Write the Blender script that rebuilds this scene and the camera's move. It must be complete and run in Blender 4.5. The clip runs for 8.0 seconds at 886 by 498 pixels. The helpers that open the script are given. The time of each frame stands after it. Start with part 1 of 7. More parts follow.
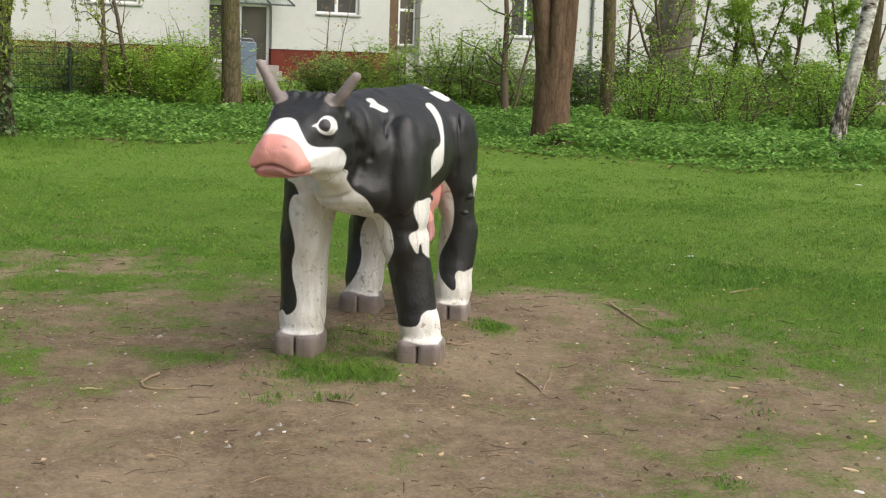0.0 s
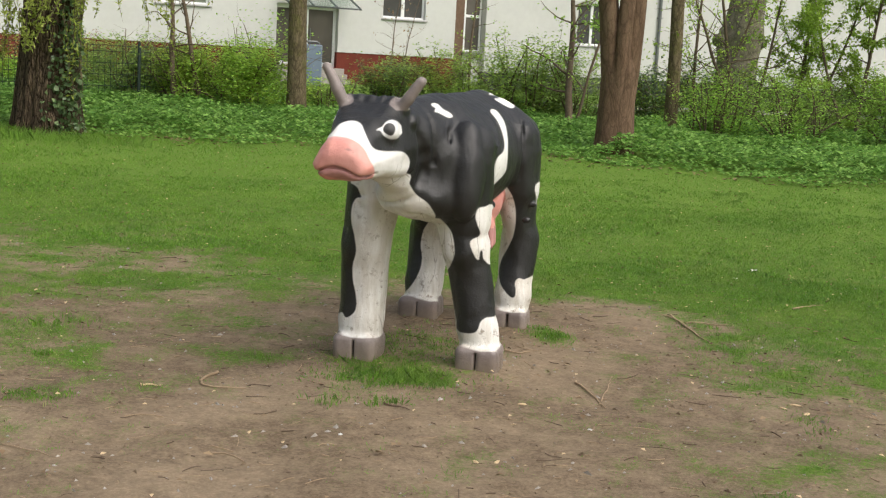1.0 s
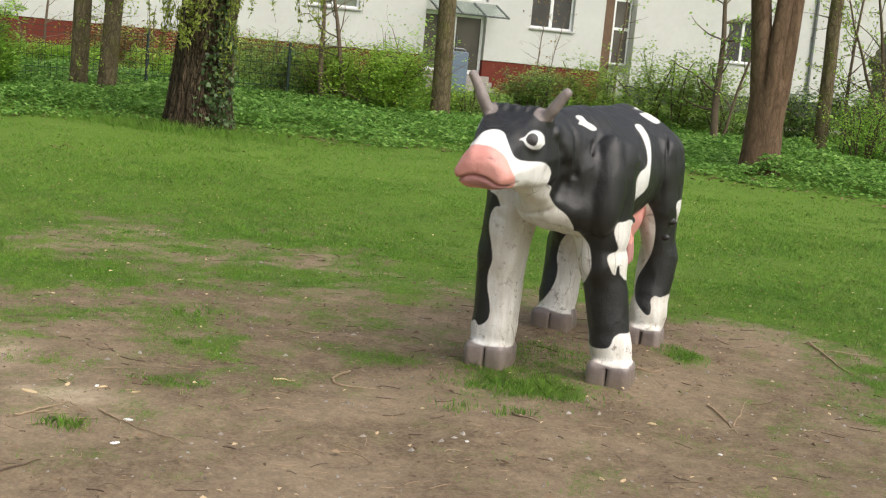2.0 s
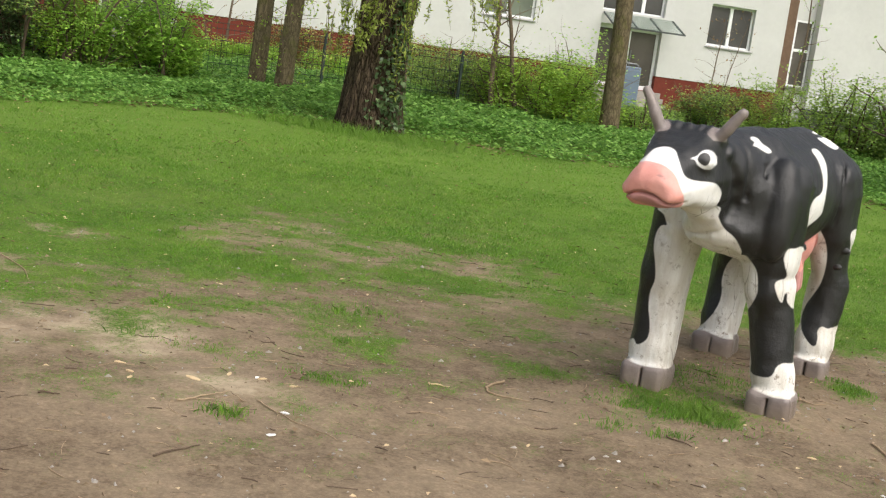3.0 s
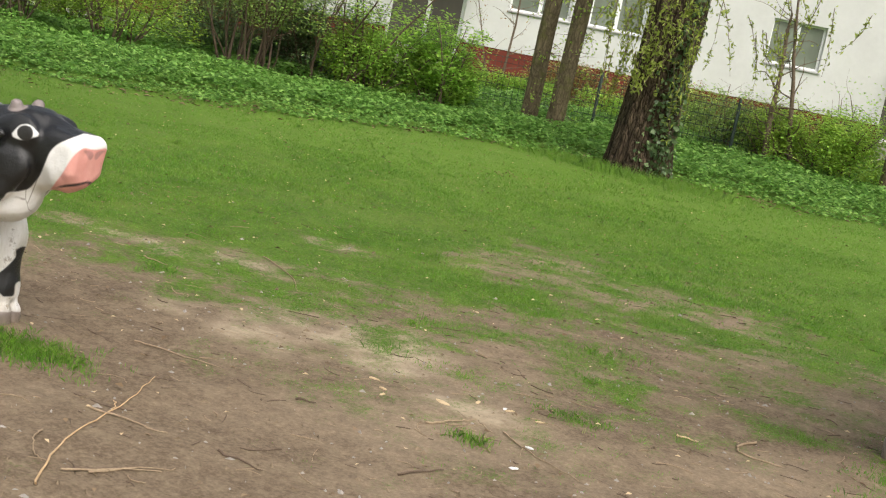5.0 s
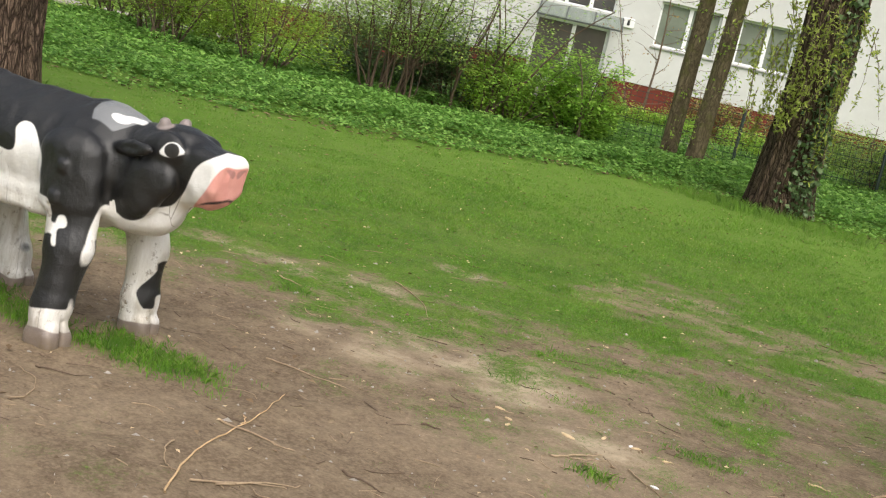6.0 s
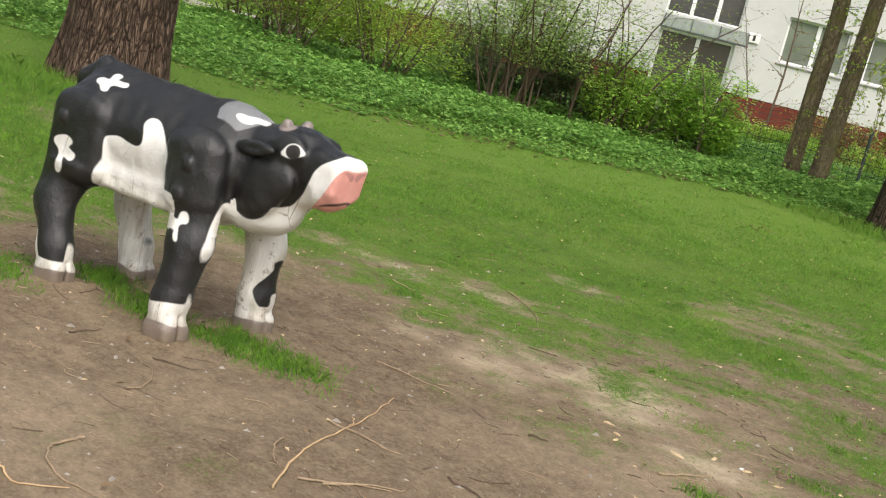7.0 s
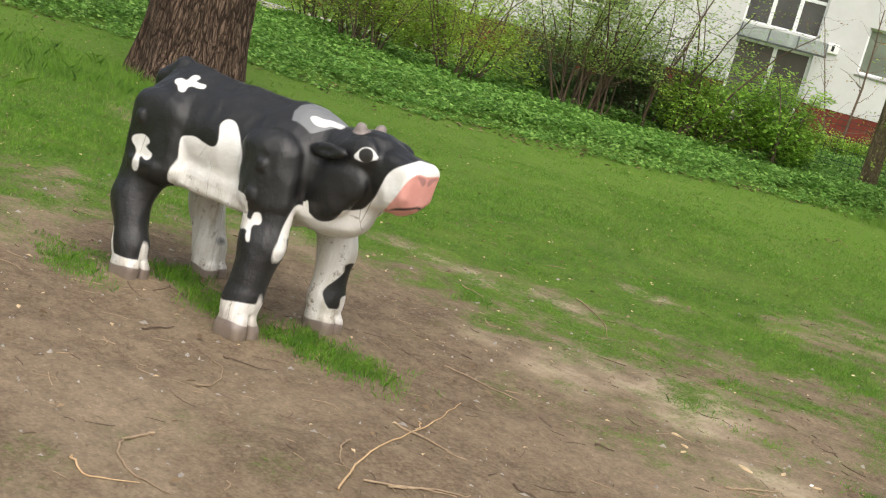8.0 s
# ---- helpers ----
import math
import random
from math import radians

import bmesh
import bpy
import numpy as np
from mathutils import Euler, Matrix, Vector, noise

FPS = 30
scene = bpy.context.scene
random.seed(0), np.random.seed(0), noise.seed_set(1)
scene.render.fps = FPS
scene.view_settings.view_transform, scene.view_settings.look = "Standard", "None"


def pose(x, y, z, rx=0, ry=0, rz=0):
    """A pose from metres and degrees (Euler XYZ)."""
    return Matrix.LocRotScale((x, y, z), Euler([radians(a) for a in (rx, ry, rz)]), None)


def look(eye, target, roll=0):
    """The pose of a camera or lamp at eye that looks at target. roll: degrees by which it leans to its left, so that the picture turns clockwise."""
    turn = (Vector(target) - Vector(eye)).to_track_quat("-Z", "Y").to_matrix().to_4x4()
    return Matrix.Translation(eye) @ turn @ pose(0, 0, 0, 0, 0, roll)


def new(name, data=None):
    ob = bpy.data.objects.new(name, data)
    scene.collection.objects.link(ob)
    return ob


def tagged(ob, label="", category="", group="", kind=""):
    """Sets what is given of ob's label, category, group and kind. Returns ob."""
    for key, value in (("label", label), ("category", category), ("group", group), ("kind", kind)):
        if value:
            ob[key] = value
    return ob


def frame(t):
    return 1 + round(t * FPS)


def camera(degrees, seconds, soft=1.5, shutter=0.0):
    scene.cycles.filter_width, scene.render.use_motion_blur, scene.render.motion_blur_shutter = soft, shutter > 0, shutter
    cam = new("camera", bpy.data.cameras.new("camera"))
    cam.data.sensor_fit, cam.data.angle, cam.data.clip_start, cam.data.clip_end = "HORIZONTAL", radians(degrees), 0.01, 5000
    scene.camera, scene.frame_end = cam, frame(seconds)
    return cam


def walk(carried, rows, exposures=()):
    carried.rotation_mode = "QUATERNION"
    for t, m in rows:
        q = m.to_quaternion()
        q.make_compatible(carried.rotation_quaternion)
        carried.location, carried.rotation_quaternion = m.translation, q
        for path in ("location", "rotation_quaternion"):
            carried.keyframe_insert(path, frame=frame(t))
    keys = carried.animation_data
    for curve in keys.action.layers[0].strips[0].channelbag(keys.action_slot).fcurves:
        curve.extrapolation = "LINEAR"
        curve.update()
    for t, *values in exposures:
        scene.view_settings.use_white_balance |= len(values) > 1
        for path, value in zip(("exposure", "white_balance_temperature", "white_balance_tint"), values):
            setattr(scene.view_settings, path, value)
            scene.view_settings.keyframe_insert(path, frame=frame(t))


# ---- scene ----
cam = camera(38.3, 8.0, soft=1.2, shutter=0.0)
ROWS = [
    (0.0, 0.0000, 0.0000, 1.5000, 81.495, -1.929, 0.288),
    (0.5, -0.0054, 0.0086, 1.4986, 81.574, -2.381, 1.125),
    (1.0, -0.0083, 0.0131, 1.4983, 81.641, -3.110, 3.152),
    (2.3, -0.0241, 0.0220, 1.4994, 81.484, -6.124, 12.055),
    (2.5, -0.0295, 0.0354, 1.4969, 81.399, -6.683, 13.759),
    (3.0, -0.0316, 0.0309, 1.4971, 81.174, -7.694, 17.258),
    (3.5, -0.0351, 0.0283, 1.4989, 80.953, -8.157, 19.897),
    (4.0, -0.0409, 0.0276, 1.5023, 80.653, -9.147, 23.034),
    (4.5, -0.0477, 0.0301, 1.5009, 80.363, -10.264, 26.376),
    (5.0, -0.0565, 0.0373, 1.4975, 80.781, -11.250, 29.602),
    (5.2, -0.0511, 0.0347, 1.4974, 81.029, -11.523, 31.036),
    (6.5, -0.0590, 0.0421, 1.4850, 80.385, -13.505, 38.774),
    (7.0, -0.0648, 0.0421, 1.4851, 79.987, -14.173, 41.512),
    (7.5, -0.0650, 0.0402, 1.4831, 79.665, -14.551, 43.531),
    (8.0, -0.0692, 0.0392, 1.4837, 79.383, -14.903, 44.894),
]
walk(cam, [(t, pose(x, y, z, rx, ry, rz)) for t, x, y, z, rx, ry, rz in ROWS], exposures=[(0.0, 0.11), (1.2, 0.13), (3.0, 0.25), (4.5, 0.28), (8.0, 0.23)])

# ---- world and sun: a bright overcast spring day ----
world = bpy.data.worlds.new("overcast_sky")
scene.world = world
world.use_nodes = True
wn = world.node_tree.nodes
sky = wn.new("ShaderNodeTexSky")
sky.sky_type = "NISHITA"
sky.sun_disc = False
sky.sun_elevation = radians(52)
sky.sun_rotation = radians(127)
sky.air_density, sky.dust_density, sky.ozone_density = 1.0, 7.0, 0.6
wn["Background"].inputs["Strength"].default_value = 0.15
veil = wn.new("ShaderNodeHueSaturation")
veil.inputs["Saturation"].default_value = 0.55
world.node_tree.links.new(sky.outputs["Color"], veil.inputs["Color"])
world.node_tree.links.new(veil.outputs["Color"], wn["Background"].inputs["Color"])
sun_data = bpy.data.lights.new("sun", "SUN")
sun_data.energy, sun_data.angle, sun_data.color = 1.25, radians(80), (1.0, 0.98, 0.95)
sun = new("sun", sun_data)
sun.matrix_world = look((17, -13, 30), (0, 0, 0))

# ---- materials ----
def nodes_of(name, rough=0.8, spec=0.3):
    m = bpy.data.materials.new(name)
    m.use_nodes = True
    nt = m.node_tree
    b = nt.nodes["Principled BSDF"]
    b.inputs["Roughness"].default_value = rough
    b.inputs["Specular IOR Level"].default_value = spec
    return m, nt, b


def node(nt, kind, **values):
    n = nt.nodes.new(kind)
    for key, value in values.items():
        n.inputs[key.replace("_", " ")].default_value = value
    return n


def ramp(nt, fac, stops):
    r = nt.nodes.new("ShaderNodeValToRGB")
    while len(r.color_ramp.elements) < len(stops):
        r.color_ramp.elements.new(0.5)
    for e, (at, c) in zip(r.color_ramp.elements, stops):
        e.position, e.color = at, (*c, 1)
    nt.links.new(fac, r.inputs["Fac"])
    return r.outputs["Color"]


def mix(nt, fac, a, b, blend="MIX"):
    n = nt.nodes.new("ShaderNodeMix")
    n.data_type, n.blend_type = "RGBA", blend
    for value, slot in ((fac, 0), (a, 6), (b, 7)):
        if isinstance(value, (int, float)):
            n.inputs[slot].default_value = value
        elif isinstance(value, tuple):
            n.inputs[slot].default_value = (*value, 1)
        else:
            nt.links.new(value, n.inputs[slot])
    return n.outputs[2]


def tex(nt, scale, detail=6.0, rough=0.6, vec=None, distort=0.0):
    n = node(nt, "ShaderNodeTexNoise", Scale=scale, Detail=detail, Roughness=rough, Distortion=distort)
    if vec is not None:
        nt.links.new(vec, n.inputs["Vector"])
    return n.outputs["Fac"]


def obj_coords(nt, scale=(1, 1, 1)):
    c = nt.nodes.new("ShaderNodeTexCoord")
    m = nt.nodes.new("ShaderNodeMapping")
    m.inputs["Scale"].default_value = scale
    nt.links.new(c.outputs["Object"], m.inputs["Vector"])
    return m.outputs["Vector"]


def bump(nt, b, height, strength=0.4, distance=0.01):
    n = node(nt, "ShaderNodeBump", Strength=strength, Distance=distance)
    nt.links.new(height, n.inputs["Height"])
    nt.links.new(n.outputs["Normal"], b.inputs["Normal"])


def simple(name, dark, light, scale=6.0, rough=0.8, spec=0.3, stretch=(1, 1, 1), relief=0.3, depth=0.004, metal=0.0):
    """A surface whose colour wanders between two tones at two scales, with a fine relief."""
    m, nt, b = nodes_of(name, rough, spec)
    v = obj_coords(nt, stretch)
    coarse, fine = tex(nt, scale, 4, 0.6, v), tex(nt, scale * 7, 6, 0.7, v)
    mid = tuple((p + q) / 2 for p, q in zip(dark, light))
    c = ramp(nt, coarse, [(0.3, dark), (0.7, light)])
    c = mix(nt, 0.4, c, ramp(nt, fine, [(0.3, dark), (0.5, mid), (0.7, light)]))
    nt.links.new(c, b.inputs["Base Color"])
    b.inputs["Metallic"].default_value = metal
    bump(nt, b, fine, relief, depth)
    return m


def leaf_material(name, dark, mid, light, rough=0.55, through_light=0.25, spec=0.25):
    """Leaves: each one has a tone of its own, and lets some light through."""
    m, nt, b = nodes_of(name, rough, spec)
    g = nt.nodes.new("ShaderNodeNewGeometry")
    c = ramp(nt, g.outputs["Random Per Island"], [(0.0, dark), (0.5, mid), (1.0, light)])
    big = tex(nt, 0.9, 3, 0.6, obj_coords(nt))
    c = mix(nt, ramp(nt, big, [(0.35, (0, 0, 0)), (0.7, (0.55, 0.55, 0.55))]), c, mid)
    nt.links.new(c, b.inputs["Base Color"])
    t = nt.nodes.new("ShaderNodeBsdfTranslucent")
    nt.links.new(c, t.inputs["Color"])
    s = nt.nodes.new("ShaderNodeMixShader")
    s.inputs[0].default_value = through_light
    nt.links.new(b.outputs[0], s.inputs[1])
    nt.links.new(t.outputs[0], s.inputs[2])
    nt.links.new(s.outputs[0], nt.nodes["Material Output"].inputs["Surface"])
    return m


def bark_material(name, dark, mid, light, stretch=3.0, scale=14.0, depth=0.03, moss=None, deep=0.0):
    """Bark with long fissures of two sizes between rough plates of uneven tone."""
    m, nt, b = nodes_of(name, 0.92, 0.15)
    v = obj_coords(nt, (1, 1, 1 / stretch))
    wob = node(nt, "ShaderNodeTexNoise", Scale=6.0, Detail=6.0)
    nt.links.new(v, wob.inputs["Vector"])
    warp = nt.nodes.new("ShaderNodeVectorMath")
    warp.operation = "MULTIPLY_ADD"
    nt.links.new(wob.outputs["Color"], warp.inputs[0])
    warp.inputs[1].default_value = (0.22, 0.22, 0.22)
    nt.links.new(v, warp.inputs[2])

    def fissures(size, width, low):
        f = node(nt, "ShaderNodeTexVoronoi", Scale=size)
        f.feature = "DISTANCE_TO_EDGE"
        nt.links.new(warp.outputs[0], f.inputs["Vector"])
        return ramp(nt, f.outputs["Distance"], [(0.0, (low,) * 3), (width * 0.4, (0.75 + 0.25 * low,) * 3), (width, (1, 1, 1))])
    crack = mix(nt, 1.0, fissures(scale, 0.22, 0.02 + deep), fissures(scale * 2.3, 0.26, 0.30 + 0.6 * deep), "MULTIPLY")
    fine = tex(nt, 70, 6, 0.75, v)
    plates = tex(nt, scale * 0.6, 6, 0.7, v)
    c = ramp(nt, plates, [(0.34, mid), (0.66, light)])
    c = mix(nt, 0.45, c, ramp(nt, fine, [(0.32, dark), (0.5, mid), (0.68, light)]))
    c = mix(nt, crack, tuple(0.45 * k for k in dark), c)
    c = mix(nt, ramp(nt, tex(nt, 2.0, 5, 0.65, v), [(0.45, (0, 0, 0)), (0.75, (0.4, 0.4, 0.4))]), c, dark)
    if moss:
        c = mix(nt, ramp(nt, tex(nt, 3.2, 5, 0.7, obj_coords(nt)), [(0.5, (0, 0, 0)), (0.68, (0.7, 0.7, 0.7))]), c, moss)
    nt.links.new(c, b.inputs["Base Color"])
    bump(nt, b, mix(nt, 0.35, crack, mix(nt, 0.5, fine, plates)), 1.0, depth)
    return m


M_WILLOW = bark_material("willow_bark", (0.045, 0.032, 0.020), (0.135, 0.098, 0.062), (0.24, 0.178, 0.117), 6.0, 15.0, 0.06)
M_OAK = bark_material("furrowed_bark", (0.062, 0.040, 0.028), (0.185, 0.122, 0.086), (0.33, 0.235, 0.172), 6.0, 17.0, 0.06)
M_SMOOTH = bark_material("smooth_brown_bark", (0.078, 0.047, 0.028), (0.150, 0.096, 0.060), (0.25, 0.170, 0.115), 3.0, 5.0, 0.018, None, 0.6)
M_GREYBARK = bark_material("grey_brown_bark", (0.11, 0.096, 0.072), (0.22, 0.195, 0.15), (0.34, 0.305, 0.24), 2.0, 7.0, 0.02, (0.17, 0.18, 0.085), 0.4)
M_MOSSBARK = bark_material("green_tinged_bark", (0.065, 0.050, 0.030), (0.175, 0.138, 0.082), (0.27, 0.22, 0.13), 3.0, 12.0, 0.02, (0.12, 0.13, 0.03), 0.4)
M_TWIG = simple("twig_bark", (0.085, 0.062, 0.042), (0.21, 0.16, 0.11), 20, 0.9)


def birch_material():
    m, nt, b = nodes_of("birch_bark", 0.75, 0.3)
    v = obj_coords(nt, (1, 1, 2.2))
    g = obj_coords(nt)
    sep = nt.nodes.new("ShaderNodeSeparateXYZ")
    nt.links.new(g, sep.inputs[0])
    c = ramp(nt, tex(nt, 6.5, 5, 0.7, v), [(0.38, (0.06, 0.05, 0.04)), (0.45, (0.38, 0.35, 0.31)), (0.62, (0.74, 0.72, 0.68))])
    rough_foot = ramp(nt, tex(nt, 13.0, 6, 0.75, obj_coords(nt, (1, 1, 0.4))), [(0.46, (0.045, 0.037, 0.028)), (0.53, (0.24, 0.21, 0.17)), (0.60, (0.62, 0.58, 0.52))])
    low = node(nt, "ShaderNodeMapRange", From_Min=0.7, From_Max=1.5, To_Min=1.0, To_Max=0.0)
    nt.links.new(sep.outputs["Z"], low.inputs["Value"])
    c = mix(nt, low.outputs[0], c, rough_foot)
    nt.links.new(c, b.inputs["Base Color"])
    bump(nt, b, tex(nt, 14, 6, 0.7, v), 0.5, 0.02)
    return m


M_BIRCH = birch_material()
M_LEAF_BED = leaf_material("ground_elder_leaf", (0.059, 0.136, 0.022), (0.173, 0.353, 0.065), (0.346, 0.534, 0.14), 0.5, 0.4)
M_LEAF_YELLOW = leaf_material("spring_yellow_green_leaf", (0.185, 0.289, 0.034), (0.323, 0.484, 0.067), (0.485, 0.672, 0.121), 0.5, 0.5)
M_LEAF_BRIGHT = leaf_material("fresh_green_leaf", (0.168, 0.317, 0.047), (0.317, 0.544, 0.083), (0.519, 0.75, 0.15), 0.5, 0.5)
M_LEAF_MID = leaf_material("hedge_green_leaf", (0.146, 0.244, 0.055), (0.282, 0.42, 0.097), (0.487, 0.644, 0.166), 0.45, 0.5)
M_LEAF_DARK = leaf_material("evergreen_dark_leaf", (0.047, 0.094, 0.034), (0.102, 0.178, 0.059), (0.206, 0.309, 0.112), 0.4, 0.15, 0.4)
M_LEAF_OLIVE = leaf_material("olive_young_leaf", (0.151, 0.233, 0.049), (0.277, 0.406, 0.095), (0.428, 0.57, 0.162), 0.55, 0.35)
M_LEAF_RED = leaf_material("bronze_red_leaf", (0.18, 0.095, 0.04), (0.31, 0.19, 0.08), (0.38, 0.30, 0.12), 0.6, 0.3)
M_LEAF_IVY = leaf_material("ivy_leaf", (0.045, 0.083, 0.027), (0.090, 0.150, 0.053), (0.180, 0.255, 0.098), 0.4, 0.15, 0.4)
M_LEAF_WILLOW = leaf_material("willow_leaf", (0.19, 0.24, 0.035), (0.30, 0.37, 0.065), (0.42, 0.48, 0.11), 0.5, 0.4)


def mossy(nt, v):
    """How far the old mossy turf away from the play statues has taken over (0 to 0.6)."""
    away = nt.nodes.new("ShaderNodeVectorMath")
    away.operation = "DISTANCE"
    nt.links.new(v, away.inputs[0])
    away.inputs[1].default_value = (-2.0, 3.0, 0.0)
    r = node(nt, "ShaderNodeMapRange", From_Min=6.5, From_Max=11.0, To_Min=0.0, To_Max=0.6)
    wob = nt.nodes.new("ShaderNodeMath")
    wob.operation = "MULTIPLY_ADD"
    nt.links.new(tex(nt, 0.8, 5, 0.65, v), wob.inputs[0])
    wob.inputs[1].default_value = 9.0
    nt.links.new(away.outputs["Value"], wob.inputs[2])
    less = nt.nodes.new("ShaderNodeMath")
    less.inputs[1].default_value = -4.5
    nt.links.new(wob.outputs[0], less.inputs[0])
    nt.links.new(less.outputs[0], r.inputs["Value"])
    return r.outputs[0]


def grass_material():
    """Lawn blades: each its own tone, with lush, mossy and straw-coloured stretches."""
    m = leaf_material("lawn_blade", (0.048, 0.122, 0.006), (0.098, 0.228, 0.010), (0.172, 0.345, 0.024), 0.5, 0.06)
    nt = m.node_tree
    b = nt.nodes["Principled BSDF"]
    c = b.inputs["Base Color"].links[0].from_socket
    v = obj_coords(nt)
    g = nt.nodes.new("ShaderNodeNewGeometry")
    c = mix(nt, ramp(nt, g.outputs["Random Per Island"], [(0.94, (0, 0, 0)), (0.96, (0.9, 0.9, 0.9))]), c, (0.27, 0.27, 0.10))
    c = mix(nt, ramp(nt, tex(nt, 7.0, 5, 0.7, v), [(0.46, (0, 0, 0)), (0.62, (0.75, 0.75, 0.75))]), c, (0.058, 0.150, 0.010))
    c = mix(nt, ramp(nt, tex(nt, 1.6, 5, 0.7, v), [(0.50, (0, 0, 0)), (0.66, (0.7, 0.7, 0.7))]), c, (0.150, 0.232, 0.030))
    c = mix(nt, mossy(nt, v), c, (0.128, 0.252, 0.022))
    c = mix(nt, ramp(nt, tex(nt, 0.55, 4, 0.6, v), [(0.35, (0.3, 0.3, 0.3)), (0.55, (0, 0, 0))]), c, (0.060, 0.170, 0.010))
    nt.links.new(c, b.inputs["Base Color"])
    nt.links.new(c, nt.nodes["Translucent BSDF"].inputs["Color"])
    # short blades bend every way: together they take the light as the turf does
    lift = nt.nodes.new("ShaderNodeVectorMath")
    lift.inputs[1].default_value = (0.0, 0.0, 1.6)
    nt.links.new(g.outputs["Normal"], lift.inputs[0])
    unit = nt.nodes.new("ShaderNodeVectorMath")
    unit.operation = "NORMALIZE"
    nt.links.new(lift.outputs[0], unit.inputs[0])
    nt.links.new(unit.outputs[0], b.inputs["Normal"])
    nt.links.new(unit.outputs[0], nt.nodes["Translucent BSDF"].inputs["Normal"])
    return m


M_GRASS = grass_material()


def ground_material():
    """Trodden earth where the attribute 'lawn' is low, mossy turf where it is high."""
    m, nt, b = nodes_of("earth_and_turf", 0.95, 0.15)
    v = obj_coords(nt)
    patches = tex(nt, 0.75, 5, 0.62, v, 0.6)
    clods = tex(nt, 9.0, 8, 0.72, v)
    grit = tex(nt, 70.0, 4, 0.7, v)
    crumb = tex(nt, 30.0, 6, 0.75, v)
    soil = ramp(nt, patches, [(0.34, (0.083, 0.059, 0.039)), (0.48, (0.155, 0.115, 0.074)), (0.62, (0.284, 0.221, 0.149))])
    soil = mix(nt, 0.40, soil, ramp(nt, clods, [(0.34, (0.056, 0.040, 0.024)), (0.5, (0.167, 0.124, 0.079)), (0.66, (0.335, 0.263, 0.173))]))
    soil = mix(nt, 0.20, soil, ramp(nt, crumb, [(0.36, (0.050, 0.035, 0.022)), (0.5, (0.185, 0.138, 0.090)), (0.64, (0.400, 0.316, 0.212))]))
    soil = mix(nt, 0.15, soil, ramp(nt, grit, [(0.38, (0.049, 0.033, 0.022)), (0.5, (0.193, 0.143, 0.098)), (0.62, (0.448, 0.356, 0.252))]))
    pale = nt.nodes.new("ShaderNodeAttribute")
    pale.attribute_name = "pale"
    soil = mix(nt, pale.outputs["Fac"], soil, ramp(nt, mix(nt, 0.5, clods, tex(nt, 26.0, 6, 0.8, v)), [(0.36, (0.213, 0.165, 0.105)), (0.46, (0.427, 0.352, 0.241)), (0.62, (0.577, 0.483, 0.342))]))
    turf = ramp(nt, tex(nt, 5.0, 7, 0.7, v), [(0.3, (0.040, 0.086, 0.010)), (0.52, (0.074, 0.150, 0.013)), (0.72, (0.135, 0.218, 0.028))])
    turf = mix(nt, 0.5, turf, ramp(nt, tex(nt, 48.0, 6, 0.8, v), [(0.38, (0.018, 0.040, 0.006)), (0.52, (0.074, 0.150, 0.013)), (0.64, (0.175, 0.270, 0.045))]))
    turf = mix(nt, ramp(nt, tex(nt, 1.1, 5, 0.7, v), [(0.5, (0, 0, 0)), (0.75, (0.6, 0.6, 0.6))]), turf, (0.150, 0.200, 0.036))
    turf = mix(nt, mossy(nt, v), turf, (0.114, 0.222, 0.021))
    att = nt.nodes.new("ShaderNodeAttribute")
    att.attribute_name = "lawn"
    edge = nt.nodes.new("ShaderNodeMath")
    edge.operation = "ADD"
    wob = node(nt, "ShaderNodeMapRange", From_Min=0.3, From_Max=0.7, To_Min=-0.65, To_Max=0.65)
    nt.links.new(tex(nt, 34.0, 9, 0.85, v), wob.inputs["Value"])
    nt.links.new(att.outputs["Fac"], edge.inputs[0])
    nt.links.new(wob.outputs[0], edge.inputs[1])
    fac = ramp(nt, edge.outputs[0], [(0.30, (0, 0, 0)), (0.62, (0.36, 0.36, 0.36)), (0.92, (1, 1, 1))])
    crumbs = ramp(nt, tex(nt, 38.0, 5, 0.8, v), [(0.34, (0.72, 0.72, 0.72)), (0.50, (1, 1, 1))])
    nt.links.new(mix(nt, mix(nt, 1.0, fac, crumbs, "MULTIPLY"), soil, turf), b.inputs["Base Color"])
    bump(nt, b, mix(nt, 0.45, mix(nt, 0.5, clods, crumb), grit), 0.55, 0.018)
    return m


M_GROUND = ground_material()
M_RENDER = simple("white_rendered_wall", (0.52, 0.52, 0.505), (0.61, 0.61, 0.595), 0.8, 0.9, 0.2, relief=0.25, depth=0.004)
M_PLINTH = simple("red_brown_plinth_paint", (0.115, 0.022, 0.014), (0.18, 0.040, 0.026), 3.0, 0.8, 0.25)
M_WHITEFRAME = simple("white_window_plastic", (0.72, 0.73, 0.73), (0.82, 0.83, 0.83), 3.0, 0.4, 0.5, relief=0.05)
M_SILL = simple("grey_metal_sill", (0.24, 0.24, 0.23), (0.34, 0.34, 0.33), 4.0, 0.5, 0.5)
M_STEEL = simple("galvanised_steel", (0.12, 0.13, 0.13), (0.22, 0.23, 0.23), 6.0, 0.45, 0.5, metal=0.4)
M_RIB = simple("dark_painted_steel", (0.05, 0.055, 0.055), (0.09, 0.095, 0.095), 6.0, 0.5, 0.4)
M_FENCE = simple("dark_green_coated_wire", (0.012, 0.028, 0.02), (0.03, 0.05, 0.038), 8.0, 0.55, 0.4)
